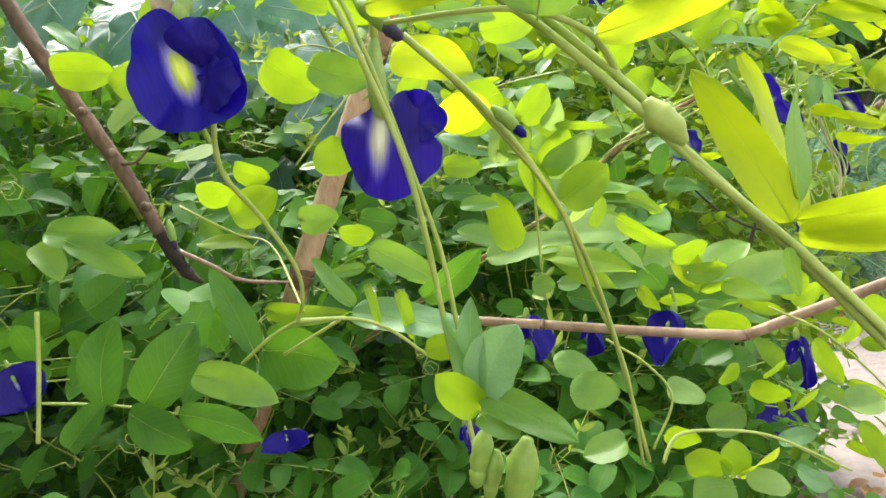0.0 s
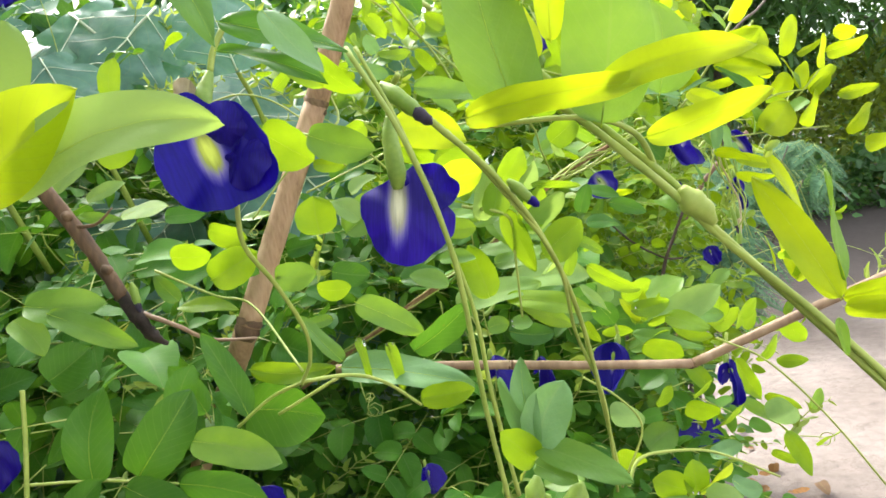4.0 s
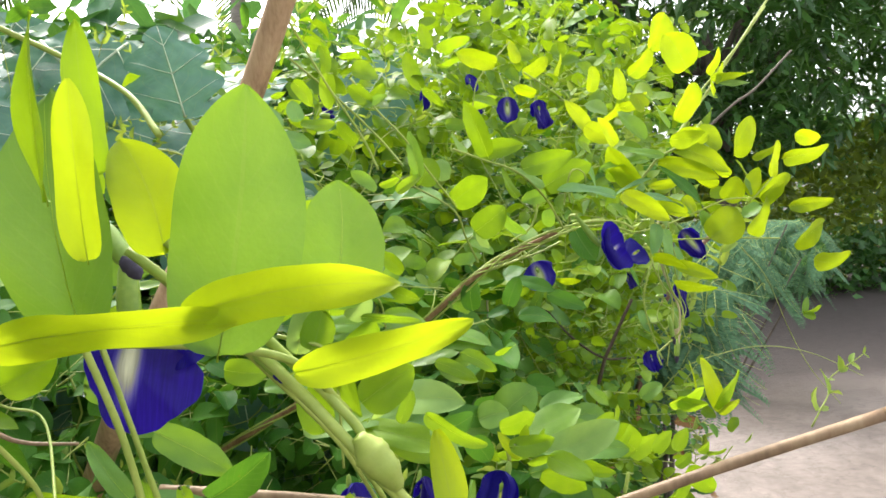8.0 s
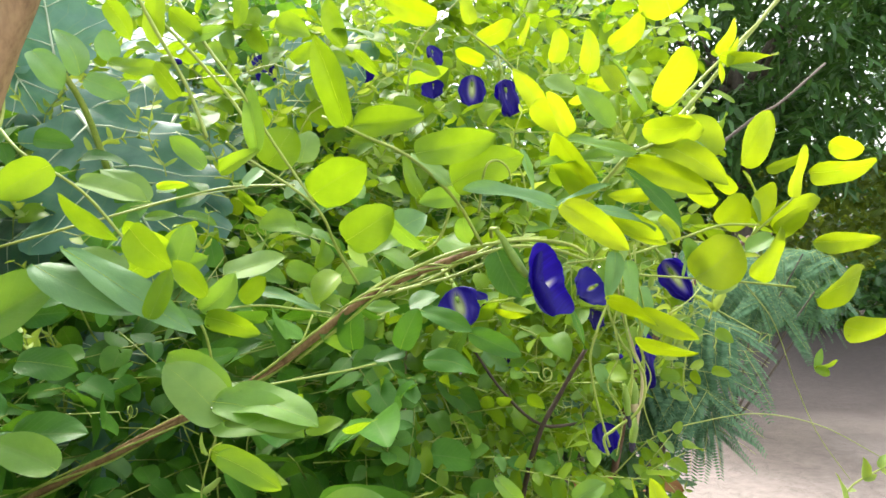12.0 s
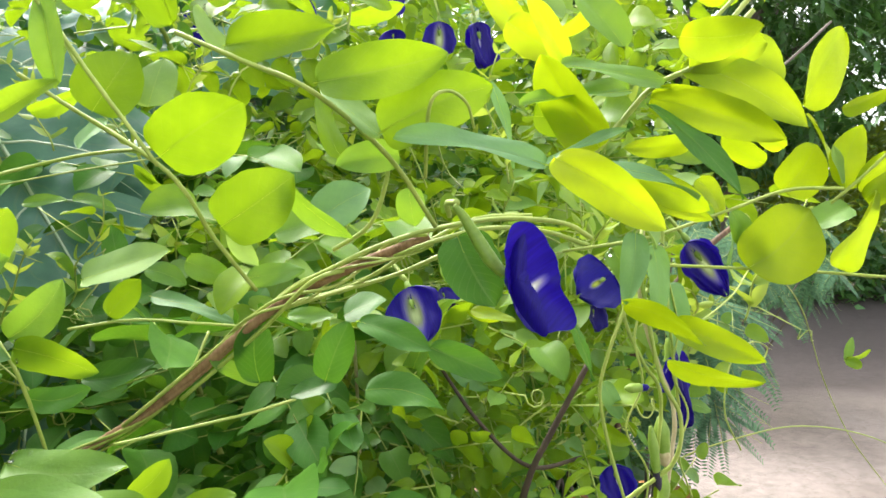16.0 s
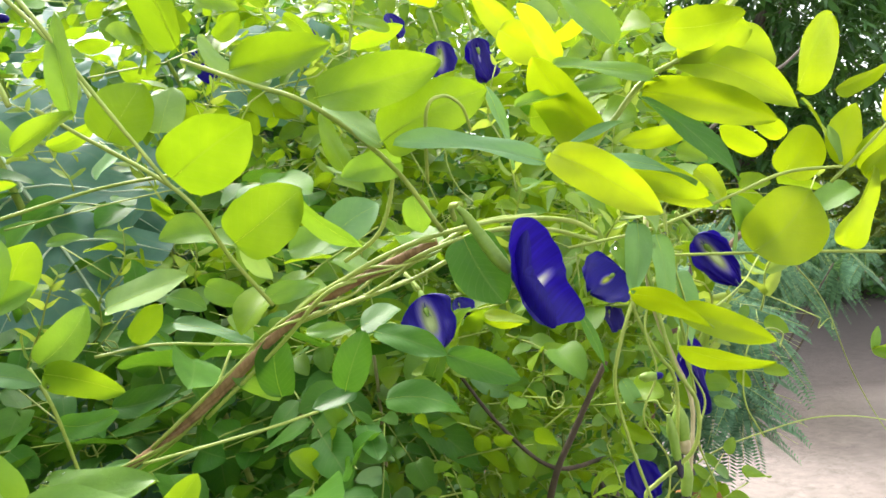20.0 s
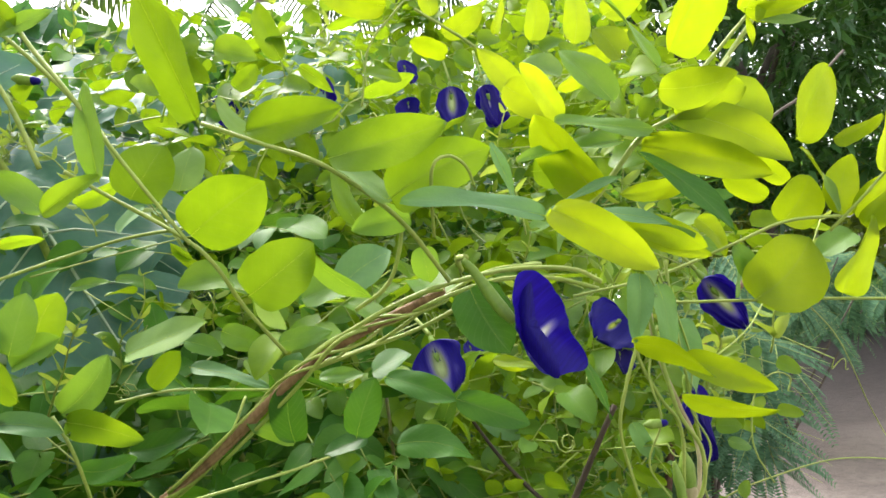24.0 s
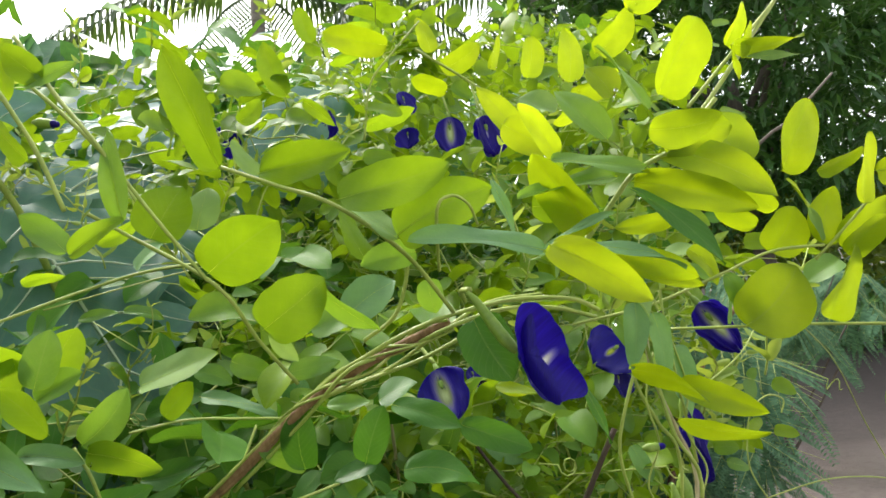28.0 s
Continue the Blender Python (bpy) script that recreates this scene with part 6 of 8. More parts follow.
leaflet(leaf, (0.433, 0.528, 1.353), (0.418, 0.530, 1.381), 0.93, FACE_GLOW, LIME, seed=291)
leaflet(leaf, (0.538, 0.562, 1.368), (0.564, 0.560, 1.359), 0.59, FACE_GLOW, LIME, seed=292)
leaf = leaf_thing((0.337, 0.391, 1.170), "yellow-green shoot tip low beside the path")
leaflet(leaf, (0.340, 0.391, 1.164), (0.333, 0.391, 1.202), 0.36, FACE_ON, GOLD, seed=293)
leaflet(leaf, (0.336, 0.390, 1.167), (0.360, 0.389, 1.189), 0.36, FACE_GLOW, YOUNG, seed=294)
leaflet(leaf, (0.325, 0.392, 1.173), (0.330, 0.402, 1.199), 0.22, FACE_RIGHT, GOLD, seed=295)
leaflet(leaf, (0.339, 0.390, 1.164), (0.357, 0.390, 1.169), 0.55, FACE_GLOW, GOLD, seed=296)
leaf = leaf_thing((0.823, 0.970, 1.115), "small sprig on a hair thin runner")
leaflet(leaf, (0.823, 0.970, 1.115), (0.858, 0.968, 1.123), 0.39, FACE_GLOW, YOUNG, seed=297)
leaflet(leaf, (0.823, 0.970, 1.115), (0.835, 0.970, 1.142), 0.42, FACE_ON, FRESH, seed=298)
leaflet(leaf, (0.823, 0.970, 1.115), (0.846, 0.968, 1.106), 0.55, FACE_HALF, YOUNG, seed=299)

leaf = leaf_thing((0.145, 0.428, 1.234), "fresh leaves above the low flowers")
leaflet(leaf, (0.145, 0.428, 1.234), (0.185, 0.422, 1.222), 0.46, FACE_HALF, FRESH, seed=300)
leaflet(leaf, (0.148, 0.407, 1.219), (0.176, 0.402, 1.205), 0.33, FACE_HALF, YOUNG, seed=301)
leaflet(leaf, (0.099, 0.312, 1.211), (0.136, 0.306, 1.187), 0.30, FACE_HALF, YOUNG, seed=302)
leaflet(leaf, (0.099, 0.322, 1.214), (0.139, 0.317, 1.212), 0.36, FACE_HALF, BLUISH, seed=303)
leaflet(leaf, (0.186, 0.500, 1.156), (0.239, 0.493, 1.155), 0.59, FACE_ON, MATURE, seed=304)
leaflet(leaf, (0.210, 0.496, 1.138), (0.280, 0.486, 1.128), 0.38, FACE_ON, MATURE, seed=305)
leaflet(leaf, (0.136, 0.505, 1.144), (0.178, 0.500, 1.137), 0.49, FACE_HALF, MATURE, seed=306)
leaflet(leaf, (0.175, 0.421, 1.162), (0.187, 0.418, 1.139), 0.37, FACE_GLOW, YOUNG, seed=307)
leaflet(leaf, (0.208, 0.415, 1.131), (0.244, 0.411, 1.144), 0.35, FACE_HALF, FRESH, seed=308)
leaflet(leaf, (0.213, 0.415, 1.142), (0.269, 0.407, 1.125), 0.28, FACE_HALF, FRESH, seed=309)
leaflet(leaf, (0.183, 0.399, 1.154), (0.206, 0.396, 1.149), 0.49, FACE_GLOW, YOUNG, seed=310)
leaflet(leaf, (0.031, 0.239, 1.207), (0.058, 0.217, 1.226), 0.38, FACE_ON, MATURE, seed=311)
leaf = leaf_thing((0.093, 0.088, 1.273), "yellow-green young leaves of a climbing shoot", [(0.093, 0.088, 1.273), (0.084, 0.079, 1.286), (0.067, 0.072, 1.292), (0.042, 0.076, 1.294)])
leaflet(leaf, (0.0725, 0.0713, 1.2897), (0.0815, 0.0713, 1.3347), 0.49, FACE_ON, FRESH, seed=312)
leaflet(leaf, (0.0915, 0.0783, 1.2947), (0.0955, 0.0783, 1.3187), 0.65, FACE_ON, FRESH, seed=313)
leaflet(leaf, (0.0695, 0.0613, 1.2977), (0.1025, 0.0523, 1.2997), 0.24, FACE_GLOW, GOLD, seed=314)
leaflet(leaf, (0.0845, 0.0743, 1.2847), (0.1155, 0.0653, 1.2897), 0.25, FACE_GLOW, GOLD, seed=315)
leaflet(leaf, (0.0525, 0.0693, 1.2947), (0.0485, 0.0703, 1.3377), 0.44, FACE_ON, FRESH, seed=316)
leaflet(leaf, (0.0615, 0.0883, 1.3077), (0.0555, 0.0903, 1.3317), 0.57, FACE_GLOW, GOLD, seed=317)
leaflet(leaf, (0.0395, 0.0663, 1.2957), (0.0775, 0.0553, 1.2937), 0.22, FACE_GLOW, GOLD, seed=318)
leaf = leaf_thing((0.102, 0.038, 1.246), "bright yellow young leaves of a near shoot tip")
leaflet(leaf, (0.102, 0.038, 1.246), (0.090, 0.043, 1.272), 0.25, FACE_GLOW, GOLD, seed=319)
leaflet(leaf, (0.107, 0.045, 1.246), (0.108, 0.060, 1.276), 0.27, FACE_RIGHT, GOLD, seed=320)
leaflet(leaf, (0.103, 0.038, 1.249), (0.112, 0.047, 1.271), 0.27, FACE_ON, FRESH, seed=321)
leaflet(leaf, (0.103, 0.038, 1.246), (0.136, 0.032, 1.250), 0.23, FACE_GLOW, GOLD, seed=322)
leaflet(leaf, (0.103, 0.038, 1.244), (0.121, 0.030, 1.242), 0.48, FACE_GLOW, GOLD, seed=323)
leaflet(leaf, (0.101, 0.038, 1.242), (0.102, 0.037, 1.234), 0.31, FACE_ON, FRESH, seed=324)
leaf = leaf_thing((0.054, 0.058, 1.310), "narrow lime leaves at a shoot joint")
leaflet(leaf, (0.0585, 0.0573, 1.3077), (0.0595, 0.0513, 1.3327), 0.25, FACE_GLOW, GOLD, seed=325)
leaflet(leaf, (0.0535, 0.0583, 1.3167), (0.0535, 0.0523, 1.3427), 0.23, FACE_LEFT, YOUNG, seed=326)
leaf = leaf_thing((-0.410, 0.194, 1.179), "large pale and yellow leaves of a long shoot", [(-0.410, 0.194, 1.179), (-0.213, 0.093, 1.245), (-0.090, 0.011, 1.276), (-0.073, 0.008, 1.283), (-0.055, 0.005, 1.289), (-0.041, 0.006, 1.291), (-0.029, 0.006, 1.291)])
# Gold and pale tones here carry lit-through and reflected light in the colour.
leaflet(leaf, (-0.0535, 0.0125, 1.302), (-0.052, 0.012, 1.3185), 1.02, FACE_ON, PALE, seed=327)
leaflet(leaf, (-0.055, 0.009, 1.289), (-0.039, 0.006, 1.302), 0.79, FACE_GLOW, GOLD, seed=328)
leaflet(leaf, (-0.0335, 0.0100, 1.299), (-0.0285, 0.010, 1.3125), 0.85, FACE_ON, PALE, seed=329)
leaflet(leaf, (-0.036, 0.006, 1.291), (-0.019, 0.003, 1.301), 0.54, FACE_GLOW, GOLD, seed=330)
leaflet(leaf, (-0.029, 0.006, 1.291), (-0.004, -0.005, 1.295), 0.34, FACE_ON, PALE, seed=331)
leaflet(leaf, (-0.077, 0.008, 1.282), (-0.074, 0.006, 1.306), 0.61, FACE_ON, PALE, seed=332)
leaflet(leaf, (-0.075, 0.008, 1.282), (-0.085, 0.004, 1.275), 0.96, FACE_ON, PALE, seed=333)
leaflet(leaf, (-0.076, 0.008, 1.281), (-0.065, 0.004, 1.278), 0.61, FACE_HALF, BLUISH, seed=334)

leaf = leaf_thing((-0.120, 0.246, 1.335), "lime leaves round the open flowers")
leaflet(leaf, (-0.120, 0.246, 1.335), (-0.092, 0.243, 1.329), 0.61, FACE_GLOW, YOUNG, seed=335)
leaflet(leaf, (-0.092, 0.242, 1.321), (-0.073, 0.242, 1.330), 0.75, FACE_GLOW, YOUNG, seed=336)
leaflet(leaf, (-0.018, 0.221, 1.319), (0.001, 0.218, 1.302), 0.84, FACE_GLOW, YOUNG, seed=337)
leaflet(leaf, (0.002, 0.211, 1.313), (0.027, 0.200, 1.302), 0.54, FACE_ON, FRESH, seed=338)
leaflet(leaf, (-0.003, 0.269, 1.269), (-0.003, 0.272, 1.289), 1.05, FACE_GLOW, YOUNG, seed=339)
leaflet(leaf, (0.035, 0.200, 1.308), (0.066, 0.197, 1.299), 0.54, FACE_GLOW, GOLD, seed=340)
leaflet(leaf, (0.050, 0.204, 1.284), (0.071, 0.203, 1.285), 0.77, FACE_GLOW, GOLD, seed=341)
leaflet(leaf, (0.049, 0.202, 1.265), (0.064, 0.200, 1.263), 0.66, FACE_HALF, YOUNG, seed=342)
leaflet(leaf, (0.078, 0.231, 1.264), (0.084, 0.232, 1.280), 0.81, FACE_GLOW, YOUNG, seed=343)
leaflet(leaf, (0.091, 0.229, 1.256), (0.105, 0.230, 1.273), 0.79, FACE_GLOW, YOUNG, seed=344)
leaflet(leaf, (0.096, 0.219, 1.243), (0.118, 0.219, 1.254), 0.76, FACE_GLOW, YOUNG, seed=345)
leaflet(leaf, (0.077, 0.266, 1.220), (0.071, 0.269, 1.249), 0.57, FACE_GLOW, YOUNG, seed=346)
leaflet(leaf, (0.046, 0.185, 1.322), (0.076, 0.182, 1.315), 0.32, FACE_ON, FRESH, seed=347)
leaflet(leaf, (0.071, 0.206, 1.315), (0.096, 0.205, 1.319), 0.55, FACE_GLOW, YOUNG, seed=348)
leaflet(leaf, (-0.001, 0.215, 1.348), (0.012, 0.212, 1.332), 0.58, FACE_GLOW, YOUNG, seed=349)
leaflet(leaf, (0.074, 0.229, 1.316), (0.097, 0.227, 1.309), 0.35, FACE_HALF, BLUISH, seed=350)
leaf = leaf_thing((0.162, 0.246, 1.099), "lime leaves low beside the path")
leaflet(leaf, (0.162, 0.246, 1.099), (0.143, 0.247, 1.109), 0.87, FACE_GLOW, YOUNG, seed=351)
leaflet(leaf, (0.165, 0.246, 1.097), (0.167, 0.248, 1.115), 0.97, FACE_GLOW, YOUNG, seed=352)
leaflet(leaf, (0.167, 0.246, 1.098), (0.189, 0.247, 1.106), 0.81, FACE_GLOW, GOLD, seed=353)
leaflet(leaf, (0.170, 0.246, 1.095), (0.191, 0.246, 1.089), 0.78, FACE_UP, PALE, seed=354)
leaflet(leaf, (0.164, 0.245, 1.093), (0.144, 0.245, 1.091), 0.96, FACE_UP, FRESH, seed=355)
leaf = leaf_thing((0.165, 0.390, 1.122), "fresh leaves under the thin cane")
leaflet(leaf, (0.165, 0.390, 1.122), (0.195, 0.391, 1.125), 0.67, FACE_GLOW, YOUNG, seed=356)
leaflet(leaf, (0.211, 0.393, 1.139), (0.240, 0.391, 1.122), 0.61, FACE_GLOW, YOUNG, seed=357)
leaflet(leaf, (0.279, 0.395, 1.144), (0.262, 0.396, 1.162), 0.90, FACE_GLOW, YOUNG, seed=358)
leaflet(leaf, (0.289, 0.376, 1.115), (0.313, 0.378, 1.126), 0.72, FACE_GLOW, YOUNG, seed=359)
leaflet(leaf, (0.113, 0.401, 1.094), (0.149, 0.402, 1.092), 0.77, FACE_UP, FRESH, seed=360)
leaflet(leaf, (0.185, 0.417, 1.082), (0.213, 0.417, 1.073), 0.89, FACE_UP, PALE, seed=361)
leaflet(leaf, (0.235, 0.388, 1.088), (0.260, 0.387, 1.076), 0.76, FACE_GLOW, YOUNG, seed=362)
leaflet(leaf, (0.280, 0.388, 1.077), (0.254, 0.385, 1.062), 0.68, FACE_GLOW, YOUNG, seed=363)
leaflet(leaf, (0.108, 0.434, 1.110), (0.141, 0.434, 1.101), 0.78, FACE_UP, FRESH, seed=364)
leaflet(leaf, (0.298, 0.386, 1.063), (0.322, 0.387, 1.067), 1.02, FACE_UP, PALE, seed=365)
leaflet(leaf, (0.141, 0.368, 1.070), (0.111, 0.367, 1.067), 0.85, FACE_UP, FRESH, seed=366)
leaflet(leaf, (0.173, 0.384, 1.066), (0.194, 0.383, 1.051), 0.79, FACE_GLOW, YOUNG, seed=367)
leaf = leaf_thing((0.065, 0.313, 1.216), "pale leaf folded under a lime leaf")
leaflet(leaf, (0.065, 0.308, 1.212), (0.117, 0.305, 1.218), 0.40, FACE_UP, PALE, seed=368)
leaflet(leaf, (0.094, 0.302, 1.211), (0.140, 0.282, 1.202), 0.31, FACE_HALF, YOUNG, seed=369)
leaf = leaf_thing((-0.134, 0.239, 1.263), "mature green leaves in the shaded lower vine")
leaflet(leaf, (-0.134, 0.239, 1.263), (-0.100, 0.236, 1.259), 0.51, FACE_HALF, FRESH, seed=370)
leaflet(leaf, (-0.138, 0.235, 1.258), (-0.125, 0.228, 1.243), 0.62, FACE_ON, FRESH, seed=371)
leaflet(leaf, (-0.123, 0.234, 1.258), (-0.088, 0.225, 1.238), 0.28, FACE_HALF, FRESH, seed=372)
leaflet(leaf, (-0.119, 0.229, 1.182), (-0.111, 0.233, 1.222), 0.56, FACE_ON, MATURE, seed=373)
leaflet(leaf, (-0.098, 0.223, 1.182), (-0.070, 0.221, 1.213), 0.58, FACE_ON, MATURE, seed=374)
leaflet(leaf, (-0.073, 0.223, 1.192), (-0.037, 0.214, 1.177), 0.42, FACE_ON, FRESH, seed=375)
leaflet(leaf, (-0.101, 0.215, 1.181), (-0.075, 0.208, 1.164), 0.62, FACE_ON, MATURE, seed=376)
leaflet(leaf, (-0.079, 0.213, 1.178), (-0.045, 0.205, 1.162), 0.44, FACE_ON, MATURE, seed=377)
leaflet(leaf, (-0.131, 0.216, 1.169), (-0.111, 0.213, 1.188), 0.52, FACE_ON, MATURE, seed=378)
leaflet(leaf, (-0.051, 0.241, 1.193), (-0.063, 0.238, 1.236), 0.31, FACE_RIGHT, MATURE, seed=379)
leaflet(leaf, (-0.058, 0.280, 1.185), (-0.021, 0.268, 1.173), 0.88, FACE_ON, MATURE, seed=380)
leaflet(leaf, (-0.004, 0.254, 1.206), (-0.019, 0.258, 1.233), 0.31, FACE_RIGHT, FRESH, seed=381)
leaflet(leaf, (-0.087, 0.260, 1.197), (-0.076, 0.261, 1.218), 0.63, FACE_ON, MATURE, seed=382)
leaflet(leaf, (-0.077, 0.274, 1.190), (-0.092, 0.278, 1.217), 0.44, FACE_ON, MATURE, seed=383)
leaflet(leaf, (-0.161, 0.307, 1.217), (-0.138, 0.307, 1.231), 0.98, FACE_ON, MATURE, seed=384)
leaf = leaf_thing((0.008, 0.256, 1.233), "fresh green leaves at the middle of the vine")
leaflet(leaf, (0.008, 0.256, 1.233), (0.039, 0.252, 1.212), 0.39, FACE_HALF, FRESH, seed=385)
leaflet(leaf, (-0.050, 0.266, 1.209), (-0.009, 0.255, 1.205), 0.26, FACE_HALF, YOUNG, seed=386)
leaflet(leaf, (-0.005, 0.254, 1.203), (0.056, 0.232, 1.190), 0.29, FACE_HALF, BLUISH, seed=387)
leaflet(leaf, (0.029, 0.226, 1.187), (0.053, 0.217, 1.189), 0.47, FACE_HALF, YOUNG, seed=388)
leaflet(leaf, (-0.062, 0.280, 1.256), (-0.037, 0.279, 1.266), 0.74, FACE_GLOW, YOUNG, seed=389)
leaflet(leaf, (-0.082, 0.291, 1.271), (-0.062, 0.289, 1.267), 0.83, FACE_GLOW, YOUNG, seed=390)
leaflet(leaf, (-0.060, 0.291, 1.282), (-0.042, 0.288, 1.273), 0.69, FACE_GLOW, YOUNG, seed=391)
leaflet(leaf, (-0.032, 0.293, 1.250), (-0.010, 0.291, 1.249), 0.75, FACE_ON, FRESH, seed=392)
leaflet(leaf, (-0.011, 0.290, 1.240), (0.007, 0.289, 1.237), 0.67, FACE_GLOW, YOUNG, seed=393)
leaflet(leaf, (-0.002, 0.314, 1.245), (0.019, 0.311, 1.239), 0.68, FACE_ON, MATURE, seed=394)
leaflet(leaf, (-0.079, 0.272, 1.246), (-0.049, 0.262, 1.242), 0.32, FACE_UP, YOUNG, seed=395)
leaflet(leaf, (0.005, 0.247, 1.217), (0.010, 0.244, 1.197), 0.31, FACE_RIGHT, YOUNG, seed=396)
leaflet(leaf, (0.019, 0.245, 1.212), (0.024, 0.242, 1.188), 0.29, FACE_RIGHT, YOUNG, seed=397)
leaflet(leaf, (0.137, 0.322, 1.199), (0.157, 0.321, 1.204), 0.62, FACE_ON, MATURE, seed=398)
leaflet(leaf, (0.153, 0.319, 1.192), (0.162, 0.317, 1.177), 0.85, FACE_ON, MATURE, seed=399)
leaflet(leaf, (0.170, 0.319, 1.195), (0.191, 0.317, 1.199), 0.71, FACE_GLOW, YOUNG, seed=400)
leaflet(leaf, (0.174, 0.317, 1.185), (0.200, 0.315, 1.186), 0.46, FACE_HALF, YOUNG, seed=401)
leaflet(leaf, (0.195, 0.315, 1.177), (0.214, 0.297, 1.169), 0.50, FACE_HALF, YOUNG, seed=402)
leaflet(leaf, (0.249, 0.275, 1.209), (0.269, 0.274, 1.214), 0.56, FACE_GLOW, YOUNG, seed=403)
leaflet(leaf, (0.253, 0.275, 1.211), (0.269, 0.273, 1.204), 0.57, FACE_GLOW, YOUNG, seed=404)
leaf = leaf_thing((0.050, 0.100, 1.205), "blue-green leaves of a low shoot tip")
leaflet(leaf, (0.050, 0.100, 1.205), (0.050, 0.103, 1.230), 0.31, FACE_LEFT, BLUISH, seed=405)
leaflet(leaf, (0.051, 0.100, 1.204), (0.062, 0.101, 1.221), 0.69, FACE_ON, BLUISH, seed=406)
leaflet(leaf, (0.050, 0.101, 1.205), (0.070, 0.082, 1.197), 0.31, FACE_HALF, FRESH, seed=407)
leaflet(leaf, (0.049, 0.100, 1.201), (0.040, 0.094, 1.213), 0.62, FACE_GLOW, YOUNG, seed=408)
leaflet(leaf, (0.049, 0.101, 1.206), (0.042, 0.103, 1.225), 0.30, FACE_LEFT, BLUISH, seed=409)
leaflet(leaf, (0.049, 0.100, 1.200), (0.058, 0.091, 1.197), 0.58, FACE_HALF, FRESH, seed=410)
leaf = leaf_thing((-0.014, 0.118, 1.338), "waxy blue-green leaves before the open flower")
leaflet(leaf, (-0.014, 0.118, 1.338), (0.020, 0.112, 1.327), 0.28, FACE_HALF, MATURE, seed=411)
leaflet(leaf, (-0.016, 0.117, 1.330), (0.013, 0.112, 1.319), 0.27, FACE_HALF, MATURE, seed=412)
leaflet(leaf, (0.002, 0.047, 1.319), (0.011, 0.041, 1.306), 0.37, FACE_ON, BLUISH, seed=413)
leaflet(leaf, (-0.030, 0.121, 1.363), (-0.017, 0.110, 1.331), 0.30, FACE_LEFT, BLUISH, seed=414)
leaflet(leaf, (-0.019, 0.104, 1.364), (0.015, 0.090, 1.347), 0.23, FACE_HALF, BLUISH, seed=415)
leaflet(leaf, (0.050, 0.091, 1.324), (0.051, 0.085, 1.352), 0.24, FACE_RIGHT, YOUNG, seed=416)
leaflet(leaf, (0.033, 0.103, 1.338), (0.040, 0.101, 1.328), 0.57, FACE_HALF, MATURE, seed=417)

leaf = leaf_thing((0.204, 0.522, 1.370), "pale young leaves behind the long lime leaf")
leaflet(leaf, (0.204, 0.522, 1.370), (0.194, 0.523, 1.388), 0.50, FACE_UP, PALE, seed=420)
leaflet(leaf, (0.125, 0.511, 1.344), (0.106, 0.512, 1.362), 0.45, FACE_HALF, FRESH, seed=421)
leaflet(leaf, (0.129, 0.531, 1.349), (0.150, 0.528, 1.358), 0.32, FACE_GLOW, YOUNG, seed=422)
leaflet(leaf, (0.142, 0.540, 1.336), (0.153, 0.539, 1.348), 0.85, FACE_UP, BLUISH, seed=423)
leaflet(leaf, (0.090, 0.545, 1.336), (0.109, 0.543, 1.336), 0.30, FACE_GLOW, YOUNG, seed=424)
leaflet(leaf, (0.006, 0.805, 1.322), (0.038, 0.802, 1.326), 0.35, FACE_HALF, FRESH, seed=425)
leaflet(leaf, (0.043, 0.802, 1.325), (0.074, 0.799, 1.317), 0.35, FACE_HALF, FRESH, seed=426)
leaf = leaf_thing((0.096, 0.557, 1.290), "lime leaves crowding the lower edge of the vine")
leaflet(leaf, (0.096, 0.557, 1.290), (0.109, 0.555, 1.312), 0.80, FACE_GLOW, YOUNG, seed=427)
leaflet(leaf, (0.106, 0.516, 1.285), (0.125, 0.514, 1.295), 0.60, FACE_HALF, FRESH, seed=428)
leaflet(leaf, (0.096, 0.518, 1.263), (0.122, 0.516, 1.258), 0.38, FACE_UP, BLUISH, seed=429)
leaflet(leaf, (0.128, 0.606, 1.260), (0.145, 0.603, 1.277), 0.60, FACE_GLOW, YOUNG, seed=430)
leaflet(leaf, (0.131, 0.665, 1.278), (0.153, 0.663, 1.269), 0.58, FACE_HALF, FRESH, seed=431)
leaflet(leaf, (0.154, 0.662, 1.282), (0.179, 0.661, 1.271), 0.58, FACE_HALF, FRESH, seed=432)
leaflet(leaf, (0.133, 0.665, 1.262), (0.181, 0.651, 1.255), 0.26, FACE_UP, BLUISH, seed=433)
leaflet(leaf, (0.166, 0.662, 1.263), (0.177, 0.662, 1.242), 0.50, FACE_UP, PALE, seed=434)
leaflet(leaf, (0.119, 0.744, 1.333), (0.102, 0.745, 1.344), 0.50, FACE_GLOW, YOUNG, seed=435)
leaflet(leaf, (0.130, 0.743, 1.324), (0.101, 0.745, 1.338), 0.35, FACE_GLOW, YOUNG, seed=436)
leaf = leaf_thing((0.214, 0.575, 1.298), "pale leaves behind the woody stem")
leaflet(leaf, (0.214, 0.575, 1.298), (0.238, 0.573, 1.304), 0.72, FACE_HALF, FRESH, seed=437)
leaflet(leaf, (0.229, 0.634, 1.301), (0.260, 0.630, 1.321), 0.75, FACE_HALF, BLUISH, seed=438)
leaflet(leaf, (0.214, 0.618, 1.253), (0.239, 0.616, 1.253), 0.40, FACE_UP, FRESH, seed=439)
leaflet(leaf, (0.244, 0.595, 1.255), (0.265, 0.592, 1.264), 0.90, FACE_HALF, MATURE, seed=440)
